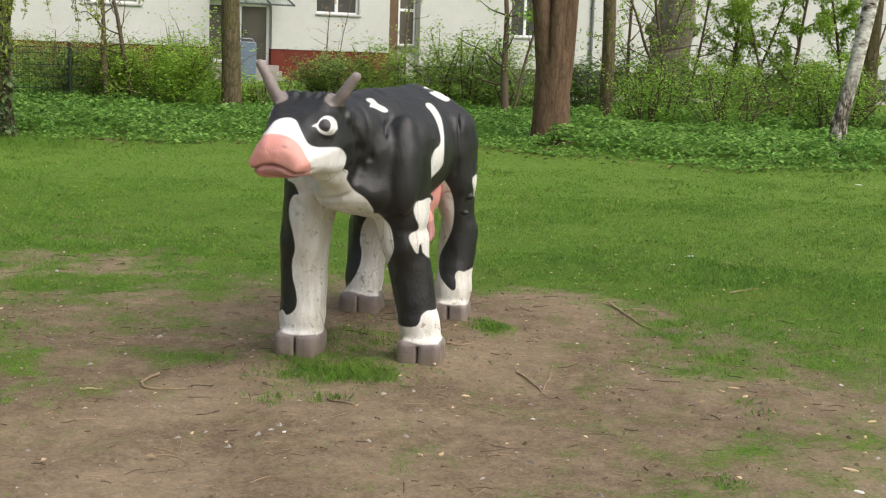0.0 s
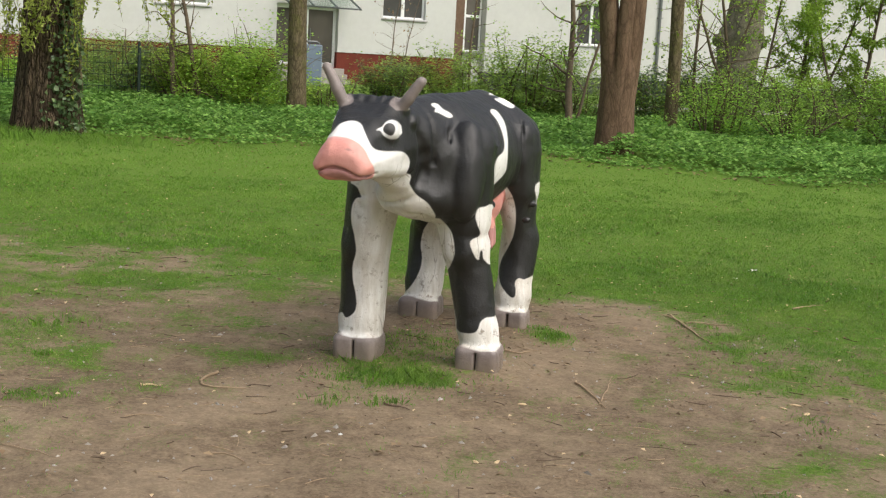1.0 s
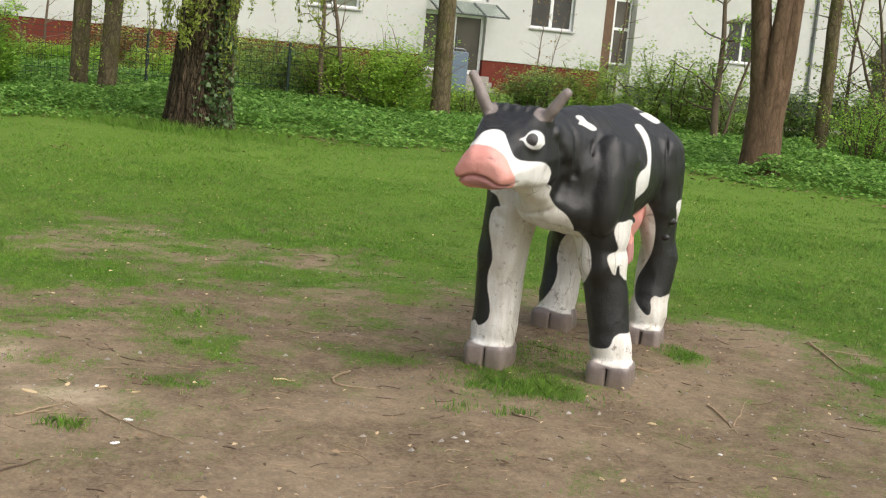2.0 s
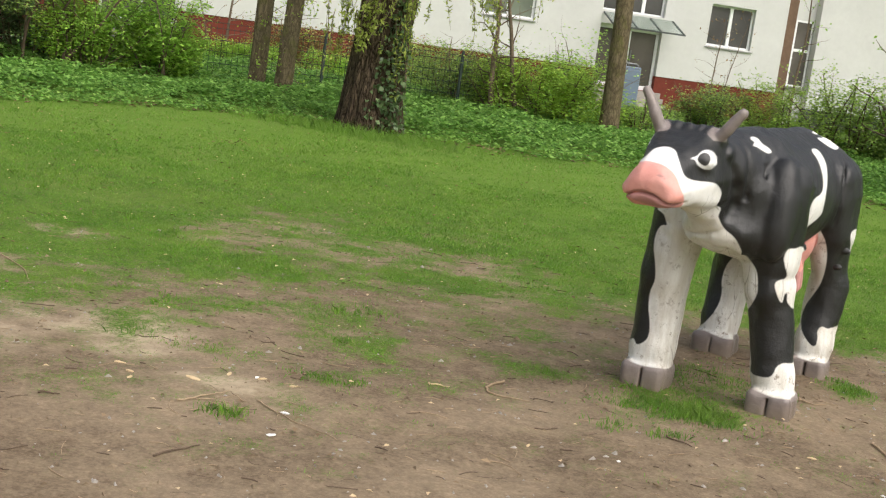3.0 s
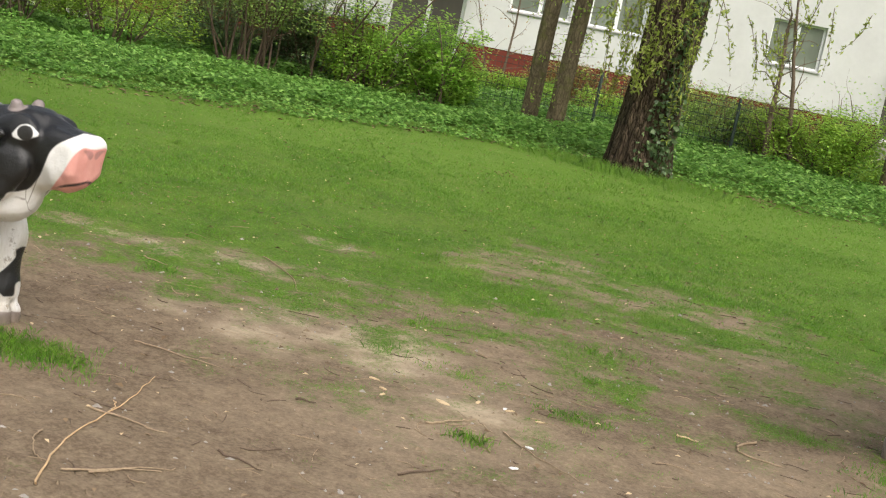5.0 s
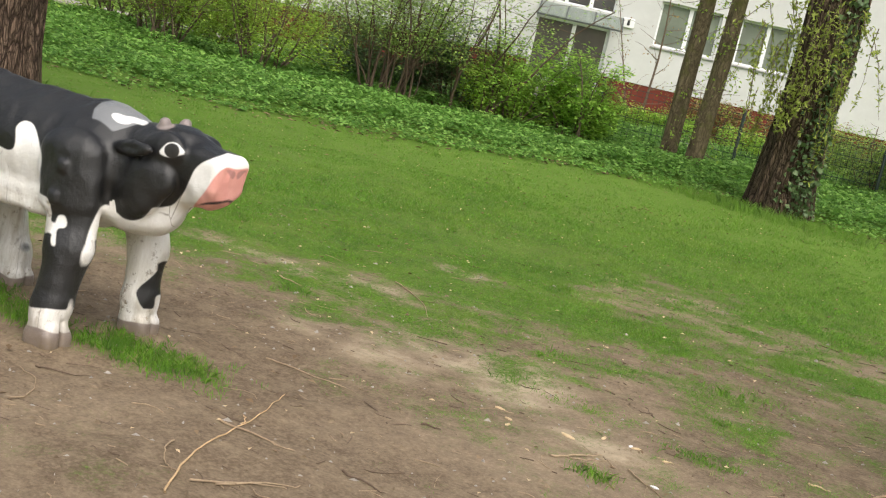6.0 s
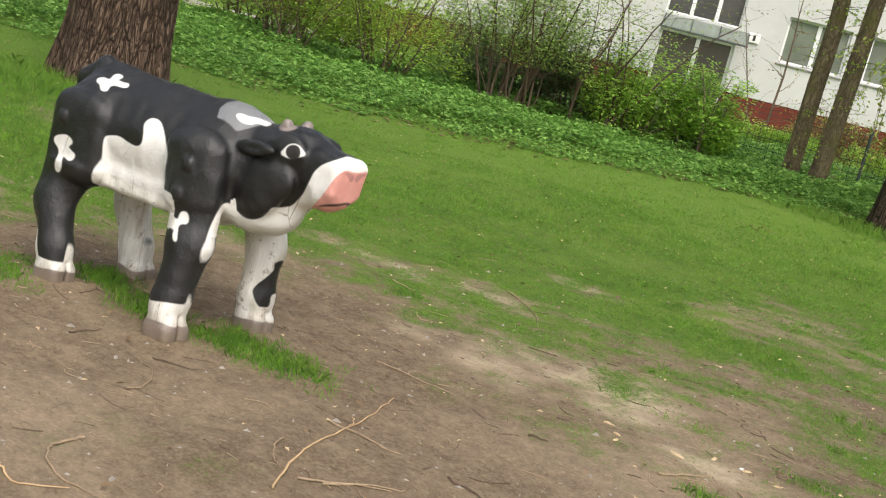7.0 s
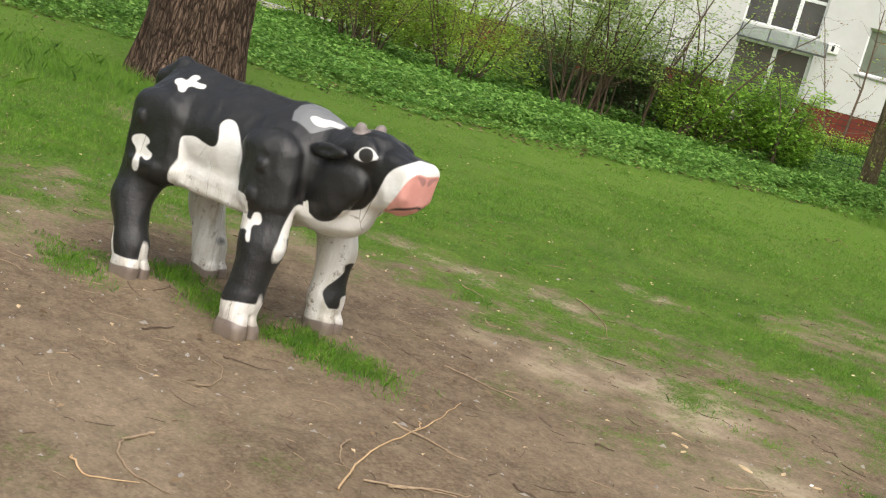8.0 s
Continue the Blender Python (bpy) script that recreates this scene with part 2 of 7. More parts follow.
M_BLUE = simple("blue_grey_painted_sheet", (0.115, 0.155, 0.215), (0.165, 0.21, 0.275), 3.0, 0.5, 0.4)
M_PATH = simple("pale_concrete_paving", (0.26, 0.24, 0.21), (0.38, 0.355, 0.32), 2.0, 0.9, 0.2)
M_BROWNWALL = simple("brown_panel", (0.12, 0.075, 0.05), (0.19, 0.125, 0.085), 3.0, 0.8, 0.25)
M_ROOF = simple("dark_roof_felt", (0.07, 0.07, 0.07), (0.12, 0.12, 0.115), 3.0, 0.9, 0.2)
M_WOOD = simple("dry_stick_wood", (0.22, 0.16, 0.10), (0.44, 0.33, 0.215), 25, 0.85, 0.2)
M_STICK_DARK = simple("damp_dark_twig", (0.075, 0.052, 0.036), (0.16, 0.115, 0.08), 25, 0.9, 0.2)
M_STICK_TAN = simple("orange_tan_stick", (0.48, 0.31, 0.16), (0.68, 0.49, 0.28), 20, 0.75, 0.25)
M_CHIP = simple("pale_split_wood", (0.45, 0.33, 0.18), (0.68, 0.54, 0.34), 30, 0.8, 0.2)
M_PAPER = simple("white_paper_scrap", (0.66, 0.66, 0.64), (0.82, 0.82, 0.8), 12, 0.8, 0.2)
M_STONE = simple("grey_pebble", (0.22, 0.2, 0.17), (0.40, 0.37, 0.33), 22, 0.85, 0.25)
M_DRYLEAF = leaf_material("dead_brown_leaf", (0.10, 0.065, 0.035), (0.20, 0.135, 0.075), (0.34, 0.25, 0.15), 0.8, 0.1)
M_BAR = simple("black_sign_enamel", (0.02, 0.02, 0.02), (0.035, 0.035, 0.035), 8, 0.5, 0.4)
M_SIGN = simple("white_sign_enamel", (0.76, 0.76, 0.75), (0.84, 0.84, 0.83), 8, 0.4, 0.5, relief=0.05)


def glass_pane(name, tone, rough=0.06):
    """Window glass before a dark room."""
    m, nt, b = nodes_of(name, rough, 0.6)
    v = obj_coords(nt)
    nt.links.new(ramp(nt, tex(nt, 1.2, 3, 0.5, v), [(0.35, tuple(0.7 * c for c in tone)), (0.65, tone)]), b.inputs["Base Color"])
    b.inputs["IOR"].default_value = 1.52
    return m


M_GLASS = glass_pane("window_glass_dark_room", (0.085, 0.085, 0.08))
M_GLASS_GREEN = glass_pane("window_glass_with_blind", (0.21, 0.24, 0.19))
M_DOORGLASS = glass_pane("door_glass_dark_hall", (0.12, 0.11, 0.095))


def canopy_glass():
    """Thin greenish sheet glass with a film of dirt."""
    m, nt, b = nodes_of("greenish_canopy_glass", 0.12, 0.5)
    nt.links.new(ramp(nt, tex(nt, 0.8, 3, 0.5, obj_coords(nt)), [(0.3, (0.16, 0.23, 0.20)), (0.7, (0.22, 0.29, 0.26))]), b.inputs["Base Color"])
    b.inputs["Alpha"].default_value = 0.24
    return m


M_CANOPY = canopy_glass()


def statue_paint(name, edge=0.003):
    """Thick weathered paint on carved wood: the attributes say how far each point lies inside a painted field."""
    m, nt, b = nodes_of(name, 0.5, 0.45)
    b.inputs["Coat Weight"].default_value = 0.4
    b.inputs["Coat Roughness"].default_value = 0.33
    v = obj_coords(nt)
    fine, broad, speck = tex(nt, 55, 6, 0.7, v), tex(nt, 5, 6, 0.65, v), tex(nt, 20, 8, 0.8, v)
    grain = tex(nt, 16, 6, 0.7, obj_coords(nt, (1, 1, 0.15)))

    def field(attr):
        a = nt.nodes.new("ShaderNodeAttribute")
        a.attribute_name = attr
        wob = node(nt, "ShaderNodeMath")
        wob.operation = "MULTIPLY_ADD"
        nt.links.new(speck, wob.inputs[0])
        wob.inputs[1].default_value = 0.004
        nt.links.new(a.outputs["Fac"], wob.inputs[2])
        r = node(nt, "ShaderNodeMapRange", From_Min=-edge + 0.002, From_Max=edge + 0.002, To_Min=1.0, To_Max=0.0)
        nt.links.new(wob.outputs[0], r.inputs["Value"])
        return r.outputs[0]

    black = ramp(nt, broad, [(0.3, (0.006, 0.006, 0.006)), (0.55, (0.010, 0.010, 0.010)), (0.8, (0.022, 0.022, 0.022))])
    worn = ramp(nt, tex(nt, 26, 8, 0.8, obj_coords(nt, (1, 1, 0.3))), [(0.60, (0, 0, 0)), (0.72, (0.45, 0.45, 0.45))])
    black = mix(nt, worn, black, (0.065, 0.063, 0.060))
    # sky sheen on the calf's nape, put into the colour as lighter grey
    black = mix(nt, field("nape_sheen"), black, (0.19, 0.195, 0.20))
    white = ramp(nt, broad, [(0.3, (0.80, 0.785, 0.73)), (0.55, (0.89, 0.885, 0.86))])
    dirt_spots = ramp(nt, speck, [(0.555, (0, 0, 0)), (0.63, (0.95, 0.95, 0.95))])
    # strength of the brown dirt spots and the streaky beige film on white
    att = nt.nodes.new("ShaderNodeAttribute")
    att.attribute_name = "dulling"
    dulling = mix(nt, 1.0, dirt_spots, att.outputs["Color"], "MULTIPLY")
    white = mix(nt, dulling, white, (0.20, 0.16, 0.11))
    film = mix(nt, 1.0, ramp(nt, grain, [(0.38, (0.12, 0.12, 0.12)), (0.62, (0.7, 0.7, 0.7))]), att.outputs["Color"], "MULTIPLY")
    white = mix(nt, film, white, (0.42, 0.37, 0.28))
    pink = ramp(nt, broad, [(0.3, (0.70, 0.28, 0.235)), (0.65, (0.83, 0.41, 0.355))])
    pink = mix(nt, ramp(nt, speck, [(0.62, (0, 0, 0)), (0.74, (0.5, 0.5, 0.5))]), pink, (0.45, 0.22, 0.16))
    grey = ramp(nt, broad, [(0.3, (0.175, 0.142, 0.13)), (0.7, (0.285, 0.24, 0.222))])
    grey = mix(nt, ramp(nt, fine, [(0.45, (0, 0, 0)), (0.7, (0.35, 0.35, 0.35))]), grey, (0.13, 0.10, 0.09))
    # thin drying cracks along the wood
    cracks = node(nt, "ShaderNodeTexVoronoi", Scale=5.5)
    cracks.feature = "DISTANCE_TO_EDGE"
    nt.links.new(obj_coords(nt, (1, 1, 0.22)), cracks.inputs["Vector"])
    split = mix(nt, 1.0, ramp(nt, cracks.outputs["Distance"], [(0.0, (0.75, 0.75, 0.75)), (0.012, (0, 0, 0))]), ramp(nt, tex(nt, 4.0, 4, 0.6, v), [(0.50, (0, 0, 0)), (0.58, (1, 1, 1))]), "MULTIPLY")
    c = mix(nt, field("white"), mix(nt, split, black, (0.012, 0.012, 0.012)), mix(nt, split, white, (0.17, 0.14, 0.10)))
    c = mix(nt, field("grey"), c, grey)
    c = mix(nt, field("pink"), c, pink)
    c = mix(nt, field("rose"), c, (0.50, 0.24, 0.22))
    c = mix(nt, field("eyewhite"), c, (0.80, 0.80, 0.78))
    c = mix(nt, field("ink"), c, (0.012, 0.012, 0.013))
    c = mix(nt, field("shine"), c, (0.022, 0.021, 0.02))
    # soil splashed on to the feet
    low = nt.nodes.new("ShaderNodeAttribute")
    low.attribute_name = "dust"
    c = mix(nt, mix(nt, 1.0, low.outputs["Color"], ramp(nt, speck, [(0.35, (0.35, 0.35, 0.35)), (0.55, (1, 1, 1))]), "MULTIPLY"), c, (0.19, 0.145, 0.095))
    nt.links.new(c, b.inputs["Base Color"])
    nt.links.new(ramp(nt, broad, [(0.3, (0.44, 0.44, 0.44)), (0.7, (0.68, 0.68, 0.68))]), b.inputs["Roughness"])
    # chisel facets under the paint
    hewn = node(nt, "ShaderNodeTexVoronoi", Scale=15.0)
    hewn.feature = "SMOOTH_F1"
    hewn.inputs["Smoothness"].default_value = 0.12
    nt.links.new(v, hewn.inputs["Vector"])
    rough_paint = node(nt, "ShaderNodeBump", Strength=0.65, Distance=0.010)
    nt.links.new(mix(nt, 0.5, mix(nt, 0.5, grain, broad), fine), rough_paint.inputs["Height"])
    facets = node(nt, "ShaderNodeBump", Strength=0.10, Distance=0.03)
    nt.links.new(hewn.outputs["Distance"], facets.inputs["Height"])
    nt.links.new(rough_paint.outputs["Normal"], facets.inputs["Normal"])
    nt.links.new(facets.outputs["Normal"], b.inputs["Normal"])
    nt.links.new(facets.outputs["Normal"], b.inputs["Coat Normal"])
    return m


M_COW = statue_paint("painted_statue_wood")

# ---- helpers for building ----


def part(name, bm, material, parent=None, label=""):
    """Link a bmesh as one mesh object under a thing or a part."""
    me = bpy.data.meshes.new(name)
    bm.to_mesh(me)
    bm.free()
    me.materials.append(material)
    ob = new(name, me)
    ob.parent = parent
    if label:
        tagged(ob, label)
    return ob


def thing(name, at, label, category, group="", turn=0.0):
    e = new(name)
    e.empty_display_size = 0.1
    e.matrix_basis = pose(*at, 0, 0, turn)
    return tagged(e, label, category, group)


def box(bm, x0, x1, y0, y1, z0, z1, bevel=0.0, m=None):
    vs = bmesh.ops.create_cube(bm, size=1.0)["verts"]
    t = Matrix.LocRotScale(((x0 + x1) / 2, (y0 + y1) / 2, (z0 + z1) / 2), None, (x1 - x0, y1 - y0, z1 - z0))
    bmesh.ops.transform(bm, matrix=t, verts=vs)
    if bevel:
        es = list({e for v in vs for e in v.link_edges})
        r = bmesh.ops.bevel(bm, geom=es, offset=bevel, segments=1, affect="EDGES", clamp_overlap=True)
        vs = list({v for f in r["faces"] for v in f.verts} | {v for v in vs if v.is_valid})
    if m is not None:
        bmesh.ops.transform(bm, matrix=m, verts=vs)
    return vs


def box_part(name, dims, material, parent, bevel=0.006, label="", m=None):
    bm = bmesh.new()
    box(bm, *dims, bevel=bevel, m=m)
    return part(name, bm, material, parent, label)


def polygons(name, corners, material, parent=None, smooth=False):
    """One mesh of many separate polygons; corners has the shape (count, corners of each, 3)."""
    n, k, _ = corners.shape
    me = bpy.data.meshes.new(name)
    me.vertices.add(n * k)
    me.vertices.foreach_set("co", np.ascontiguousarray(corners, dtype=np.float32).ravel())
    me.loops.add(n * k)
    me.loops.foreach_set("vertex_index", np.arange(n * k, dtype=np.int32))
    me.polygons.add(n)
    me.polygons.foreach_set("loop_start", np.arange(0, n * k, k, dtype=np.int32))
    me.polygons.foreach_set("loop_total", np.full(n, k, dtype=np.int32))
    me.update(calc_edges=True)
    me.materials.append(material)
    ob = new(name, me)
    ob.parent = parent
    return ob


def sheet_mesh(name, verts, faces, material, parent=None, smooth=True):
    """A mesh from arrays of vertices and quads."""
    me = bpy.data.meshes.new(name)
    n, k = faces.shape
    me.vertices.add(len(verts))
    me.vertices.foreach_set("co", np.ascontiguousarray(verts, dtype=np.float32).ravel())
    me.loops.add(n * k)
    me.loops.foreach_set("vertex_index", np.ascontiguousarray(faces, dtype=np.int32).ravel())
    me.polygons.add(n)
    me.polygons.foreach_set("loop_start", np.arange(0, n * k, k, dtype=np.int32))
    me.polygons.foreach_set("loop_total", np.full(n, k, dtype=np.int32))
    me.polygons.foreach_set("use_smooth", np.full(n, smooth, dtype=bool))
    me.update(calc_edges=True)
    me.materials.append(material)
    ob = new(name, me)
    ob.parent = parent
    return ob


def attribute(ob, name, values):
    a = ob.data.attributes.new(name, "FLOAT", "POINT")
    a.data.foreach_set("value", np.ascontiguousarray(values, dtype=np.float32))


def lattice_faces(rows, cols, closed):
    """Quads of a grid of rows x cols vertices, closed round the columns or not."""
    r, c = np.meshgrid(np.arange(rows - 1), np.arange(cols if closed else cols - 1), indexing="ij")
    d = (c + 1) % cols
    return np.stack([r * cols + c, r * cols + d, (r + 1) * cols + d, (r + 1) * cols + c], -1).reshape(-1, 4)


def tubes(paths, sides=6):
    """Vertices and quads of tapered tubes; each path is an array of rows x, y, z, radius."""
    V, F, base = [], [], 0
    ang = np.arange(sides) * 2 * np.pi / sides
    for p in paths:
        p = np.asarray(p, float)
        d = np.gradient(p[:, :3], axis=0)
        d /= np.linalg.norm(d, axis=1, keepdims=True) + 1e-9
        ref = np.where(np.abs(d[:, 2:3]) > 0.9, [[1.0, 0, 0]], [[0, 0, 1.0]])
        a = np.cross(d, ref)
        a /= np.linalg.norm(a, axis=1, keepdims=True)
        b = np.cross(d, a)
        ring = p[:, None, :3] + p[:, None, 3:4] * (np.cos(ang)[None, :, None] * a[:, None] + np.sin(ang)[None, :, None] * b[:, None])
        V.append(ring.reshape(-1, 3))
        F.append(lattice_faces(len(p), sides, True) + base)
        base += len(p) * sides
    return np.concatenate(V), np.concatenate(F)


def waver(n, seed, scale=1.0):
    """A smooth random line of n values about zero."""
    r = np.random.default_rng(seed)
    t = np.linspace(0, 1, n)
    return scale * sum(r.normal() / (k + 1) * np.sin(2 * np.pi * (t * (k + 0.7) + r.random())) for k in range(4))


def ground_z(x, y):
    """The lawn is level near the statues, rises gently towards the hedge, and is level again before the house."""
    d = np.hypot(x, y)
    rise = 0.105 * (np.logaddexp(0, (d - 9) / 3.0) - np.logaddexp(0, -3.0))
    return -np.logaddexp(-12 * rise, -6.96) / 12 + np.logaddexp(0, -6.96) / 12


def value_noise(x, y, scale, seed):
    """Smooth noise from 0 to 1 on the plan."""
    r = np.random.default_rng(seed)
    table = r.random((64, 64))
    u, v = np.asarray(x) / scale + 1000.3, np.asarray(y) / scale + 1000.7
    i, j = np.floor(u).astype(int), np.floor(v).astype(int)
    a, b = u - i, v - j
    a, b = a * a * (3 - 2 * a), b * b * (3 - 2 * b)
    t = lambda p, q: table[p % 64, q % 64]
    return (t(i, j) * (1 - a) + t(i + 1, j) * a) * (1 - b) + (t(i, j + 1) * (1 - a) + t(i + 1, j + 1) * a) * b


def leaves(centres, size, rng, flat=0.5, slim=0.5, droop=0.0):
    """Diamond-shaped leaves of two folded halves at the centres. flat: how much they lie level."""
    n = len(centres)
    s = size * rng.uniform(0.6, 1.3, n)[:, None]
    nrm = rng.normal(size=(n, 3))
    nrm /= np.linalg.norm(nrm, axis=1, keepdims=True)
    nrm = nrm * (1 - flat) + np.array([0, 0, 1.0]) * flat * 1.2
    nrm /= np.linalg.norm(nrm, axis=1, keepdims=True)
    d = rng.normal(size=(n, 3))
    d[:, 2] -= droop * 2
    d -= (d * nrm).sum(1, keepdims=True) * nrm
    d /= np.linalg.norm(d, axis=1, keepdims=True) + 1e-9
    w = np.cross(nrm, d)
    fold = nrm * 0.15
    tip, foot = centres + d * s * 0.5, centres - d * s * 0.5
    left, right = centres + (w * slim * 0.5 + fold) * s, centres + (-w * slim * 0.5 + fold) * s
    return np.stack([foot, left, tip, right], 1)


def growing(start, heading, length, radius, rng, steps=7, bend=0.25, lift=0.0, end=0.25):
    """The path of a bough that wanders as it grows."""
    p, d = np.array(start, float), np.array(heading, float)
    d /= np.linalg.norm(d)
    out = [[*p, radius]]
    for k in range(1, steps + 1):
        d = d + rng.normal(size=3) * bend * 0.5
        d[2] += lift
        d /= np.linalg.norm(d)
        p = p + d * length / steps
        out.append([*p, radius * (1 - (1 - end) * k / steps)])
    return np.array(out)

# ---- the ground: one sheet with trodden earth round the statues, lawn, and the leafy bed beyond ----
COW_AT, COW_TURN = (-0.2975, 6.55), -100.43
CALF_TURN = 9.36
BED_EDGE = np.array([(-16.5, 2.0), (-14.6, 5.0), (-13.7, 7.6), (-13.0, 9.6), (-10.9, 10.6), (-10.1, 11.9), (-9.6, 12.9), (-9.0, 14.3),
                     (-8.2, 15.7), (-7.1, 16.6), (-5.8, 16.7), (-4.3, 16.4), (-3.0, 17.2), (-1.2, 17.6), (0.7, 17.5), (1.6, 16.7), (3.6, 15.9), (5.6, 15.9), (9.0, 15.2), (14.0, 13.0)])


def bed_depth(x, y):
    """How far a point lies beyond the lawn's edge (metres, minus on the lawn)."""
    best = np.full(np.shape(x), 1e9)
    side = np.zeros(np.shape(x))
    for (ax, ay), (bx, by) in zip(BED_EDGE[:-1], BED_EDGE[1:]):
        dx, dy = bx - ax, by - ay
        h = np.clip(((x - ax) * dx + (y - ay) * dy) / (dx * dx + dy * dy), 0, 1)
        d = np.hypot(x - ax - h * dx, y - ay - h * dy)
        s = dx * (y - ay) - dy * (x - ax)
        side = np.where(d < best, np.sign(s), side)
        best = np.minimum(best, d)
    return best * side + 0.6 * (value_noise(x, y, 0.8, 5) - 0.5) + 0.45 * (value_noise(x, y, 0.25, 6) - 0.5)


# where the closed turf gives way to trodden earth, once round the statues
TURF_EDGE = np.array([(2.35, 3.2), (2.05, 4.9), (1.75, 5.75), (1.45, 6.5), (1.2, 7.2), (0.85, 7.75), (0.3, 7.95), (-0.5, 7.85), (-1.15, 7.4), (-1.6, 7.1), (-2.2, 6.95), (-2.75, 6.6), (-3.3, 6.0), (-3.75, 5.45),
                      (-4.1, 5.1), (-4.9, 4.95), (-5.5, 4.5), (-5.75, 3.8), (-5.5, 3.0), (-5.3, 2.0), (-4.4, 0.4), (-2.0, -0.7), (0.8, -0.3), (2.1, 1.4)])


def turf_depth(x, y):
    """How far a point lies out in the closed turf (metres, minus on the trodden earth)."""
    best, inside = np.full(np.shape(x), 1e9), np.zeros(np.shape(x), bool)
    for (ax, ay), (bx, by) in zip(TURF_EDGE, np.roll(TURF_EDGE, -1, 0)):
        dx, dy = bx - ax, by - ay
        h = np.clip(((x - ax) * dx + (y - ay) * dy) / (dx * dx + dy * dy), 0, 1)
        best = np.minimum(best, np.hypot(x - ax - h * dx, y - ay - h * dy))
        if dy:
            inside ^= ((ay > y) != (by > y)) & (x < ax + (y - ay) * dx / dy)
    return np.where(inside, -best, best)


def lawn_cover(x, y):
    """From 0 (bare trodden earth) to 1 (closed turf)."""
    def blob(cx, cy, rx, ry):
        return np.hypot((x - cx) / rx, (y - cy) / ry)
    cover = 0.48 + turf_depth(x, y) / 1.25
    # worn stretches out in the lawn
    thin = np.minimum.reduce([blob(-3.1, 8.5, 1.15, 1.1), blob(-4.58, 7.05, 0.34, 0.26), blob(-5.1, 5.62, 0.75, 0.26), blob(-4.45, 5.95, 0.5, 0.22), blob(-7.6, 6.0, 1.2, 0.5), blob(-6.2, 3.5, 0.5, 0.5), blob(1.6, 5.2, 0.5, 0.8)])
    cover = np.minimum(cover, 0.64 + 0.6 * np.clip(thin - 0.5, 0, 2))
    # clumps that hold out on the trodden earth
    clump = np.minimum.reduce([blob(-2.58, 5.14, 0.30, 0.16), blob(-2.45, 5.32, 0.24, 0.2), blob(-2.2, 5.2, 0.22, 0.14), blob(-1.92, 5.0, 0.24, 0.13), blob(-2.06, 4.37, 0.10, 0.06), blob(-2.75, 6.1, 0.4, 0.3), blob(-2.0, 5.75, 0.3, 0.16), blob(-1.78, 5.48, 0.16, 0.1), blob(-1.85, 5.65, 0.2, 0.12),
                               blob(1.4, 5.48, 0.16, 0.24), blob(1.05, 4.4, 0.16, 0.12), blob(1.3, 4.75, 0.3, 0.2), blob(1.62, 4.9, 0.2, 0.3), blob(0.88, 4.3, 0.12, 0.1), blob(1.85, 4.3, 0.3, 0.2)])
    cover = np.maximum(cover, 0.66 - 0.55 * np.clip(clump - 0.35, 0, 2))
    sparse = np.minimum.reduce([blob(-2.4, 5.5, 0.85, 0.8), blob(-2.05, 6.1, 0.9, 0.6), blob(-4.3, 5.2, 0.9, 0.35), blob(1.3, 5.0, 0.7, 1.0), blob(-1.6, 6.7, 0.8, 0.4), blob(-3.0, 4.3, 0.3, 0.16)])
    cover = np.maximum(cover, 0.47 - 0.3 * np.clip(sparse - 0.7, 0, 2))
    under = np.minimum.reduce([blob(-0.5, 5.85, 0.36, 0.34), blob(-0.42, 6.5, 0.25, 0.4), blob(-3.68, 3.55, 0.3, 0.12), blob(-4.35, 3.42, 0.36, 0.11), blob(0.27, 6.85, 0.15, 0.2), blob(-4.75, 2.98, 0.2, 0.1)])
    cover = np.maximum(cover, 0.60 - 0.5 * np.clip(under - 0.45, 0, 2))
    ragged = 0.40 * (value_noise(x, y, 0.75, 11) - 0.5) + 0.50 * (value_noise(x, y, 0.27, 12) - 0.5) + 0.75 * (value_noise(x, y, 0.10, 13) - 0.5)
    return np.clip(cover + ragged * np.clip(1.35 - 0.8 * np.abs(cover - 0.5), 0.1, 1), 0, 1)


def pale_cover(x, y):
    """Dry pale earth where most feet pass."""
    def blob(cx, cy, rx, ry):
        return np.hypot((x - cx) / rx, (y - cy) / ry)
    d = np.minimum.reduce([blob(-3.05, 5.25, 0.42, 0.30), blob(-3.35, 5.05, 0.5, 0.34), blob(-2.78, 5.02, 0.24, 0.22), blob(-3.5, 4.75, 0.5, 0.25), blob(-4.95, 5.6, 0.5, 0.14), blob(-4.58, 7.05, 0.22, 0.14), blob(-4.4, 5.85, 0.3, 0.12), blob(-2.25, 4.72, 0.28, 0.1)])
    return np.clip(1.25 - d, 0, 0.65) * np.clip(value_noise(x, y, 0.3, 21) * 1.0 + value_noise(x, y, 0.1, 22) * 1.0 - 0.35, 0, 1)


def ground_heights(x, y):
    near = np.clip(1 - np.hypot(x + 2, y - 5) / 14, 0, 1)
    fine = 0.035 * (value_noise(x, y, 0.9, 31) - 0.5) + 0.022 * (value_noise(x, y, 0.28, 32) - 0.5) + 0.012 * (value_noise(x, y, 0.1, 33) - 0.5)
    feet = sum(np.exp(-((x - fx) ** 2 + (y - fy) ** 2) / 0.035) for fx, fy in ((-0.69, 6.14), (-0.1, 6.04), (-0.46, 7.26), (0.06, 7.02), (-3.94, 3.22), (-3.96, 3.7), (-4.64, 3.15), (-4.67, 3.58)))
    return ground_z(x, y) + fine * near + 0.03 * feet


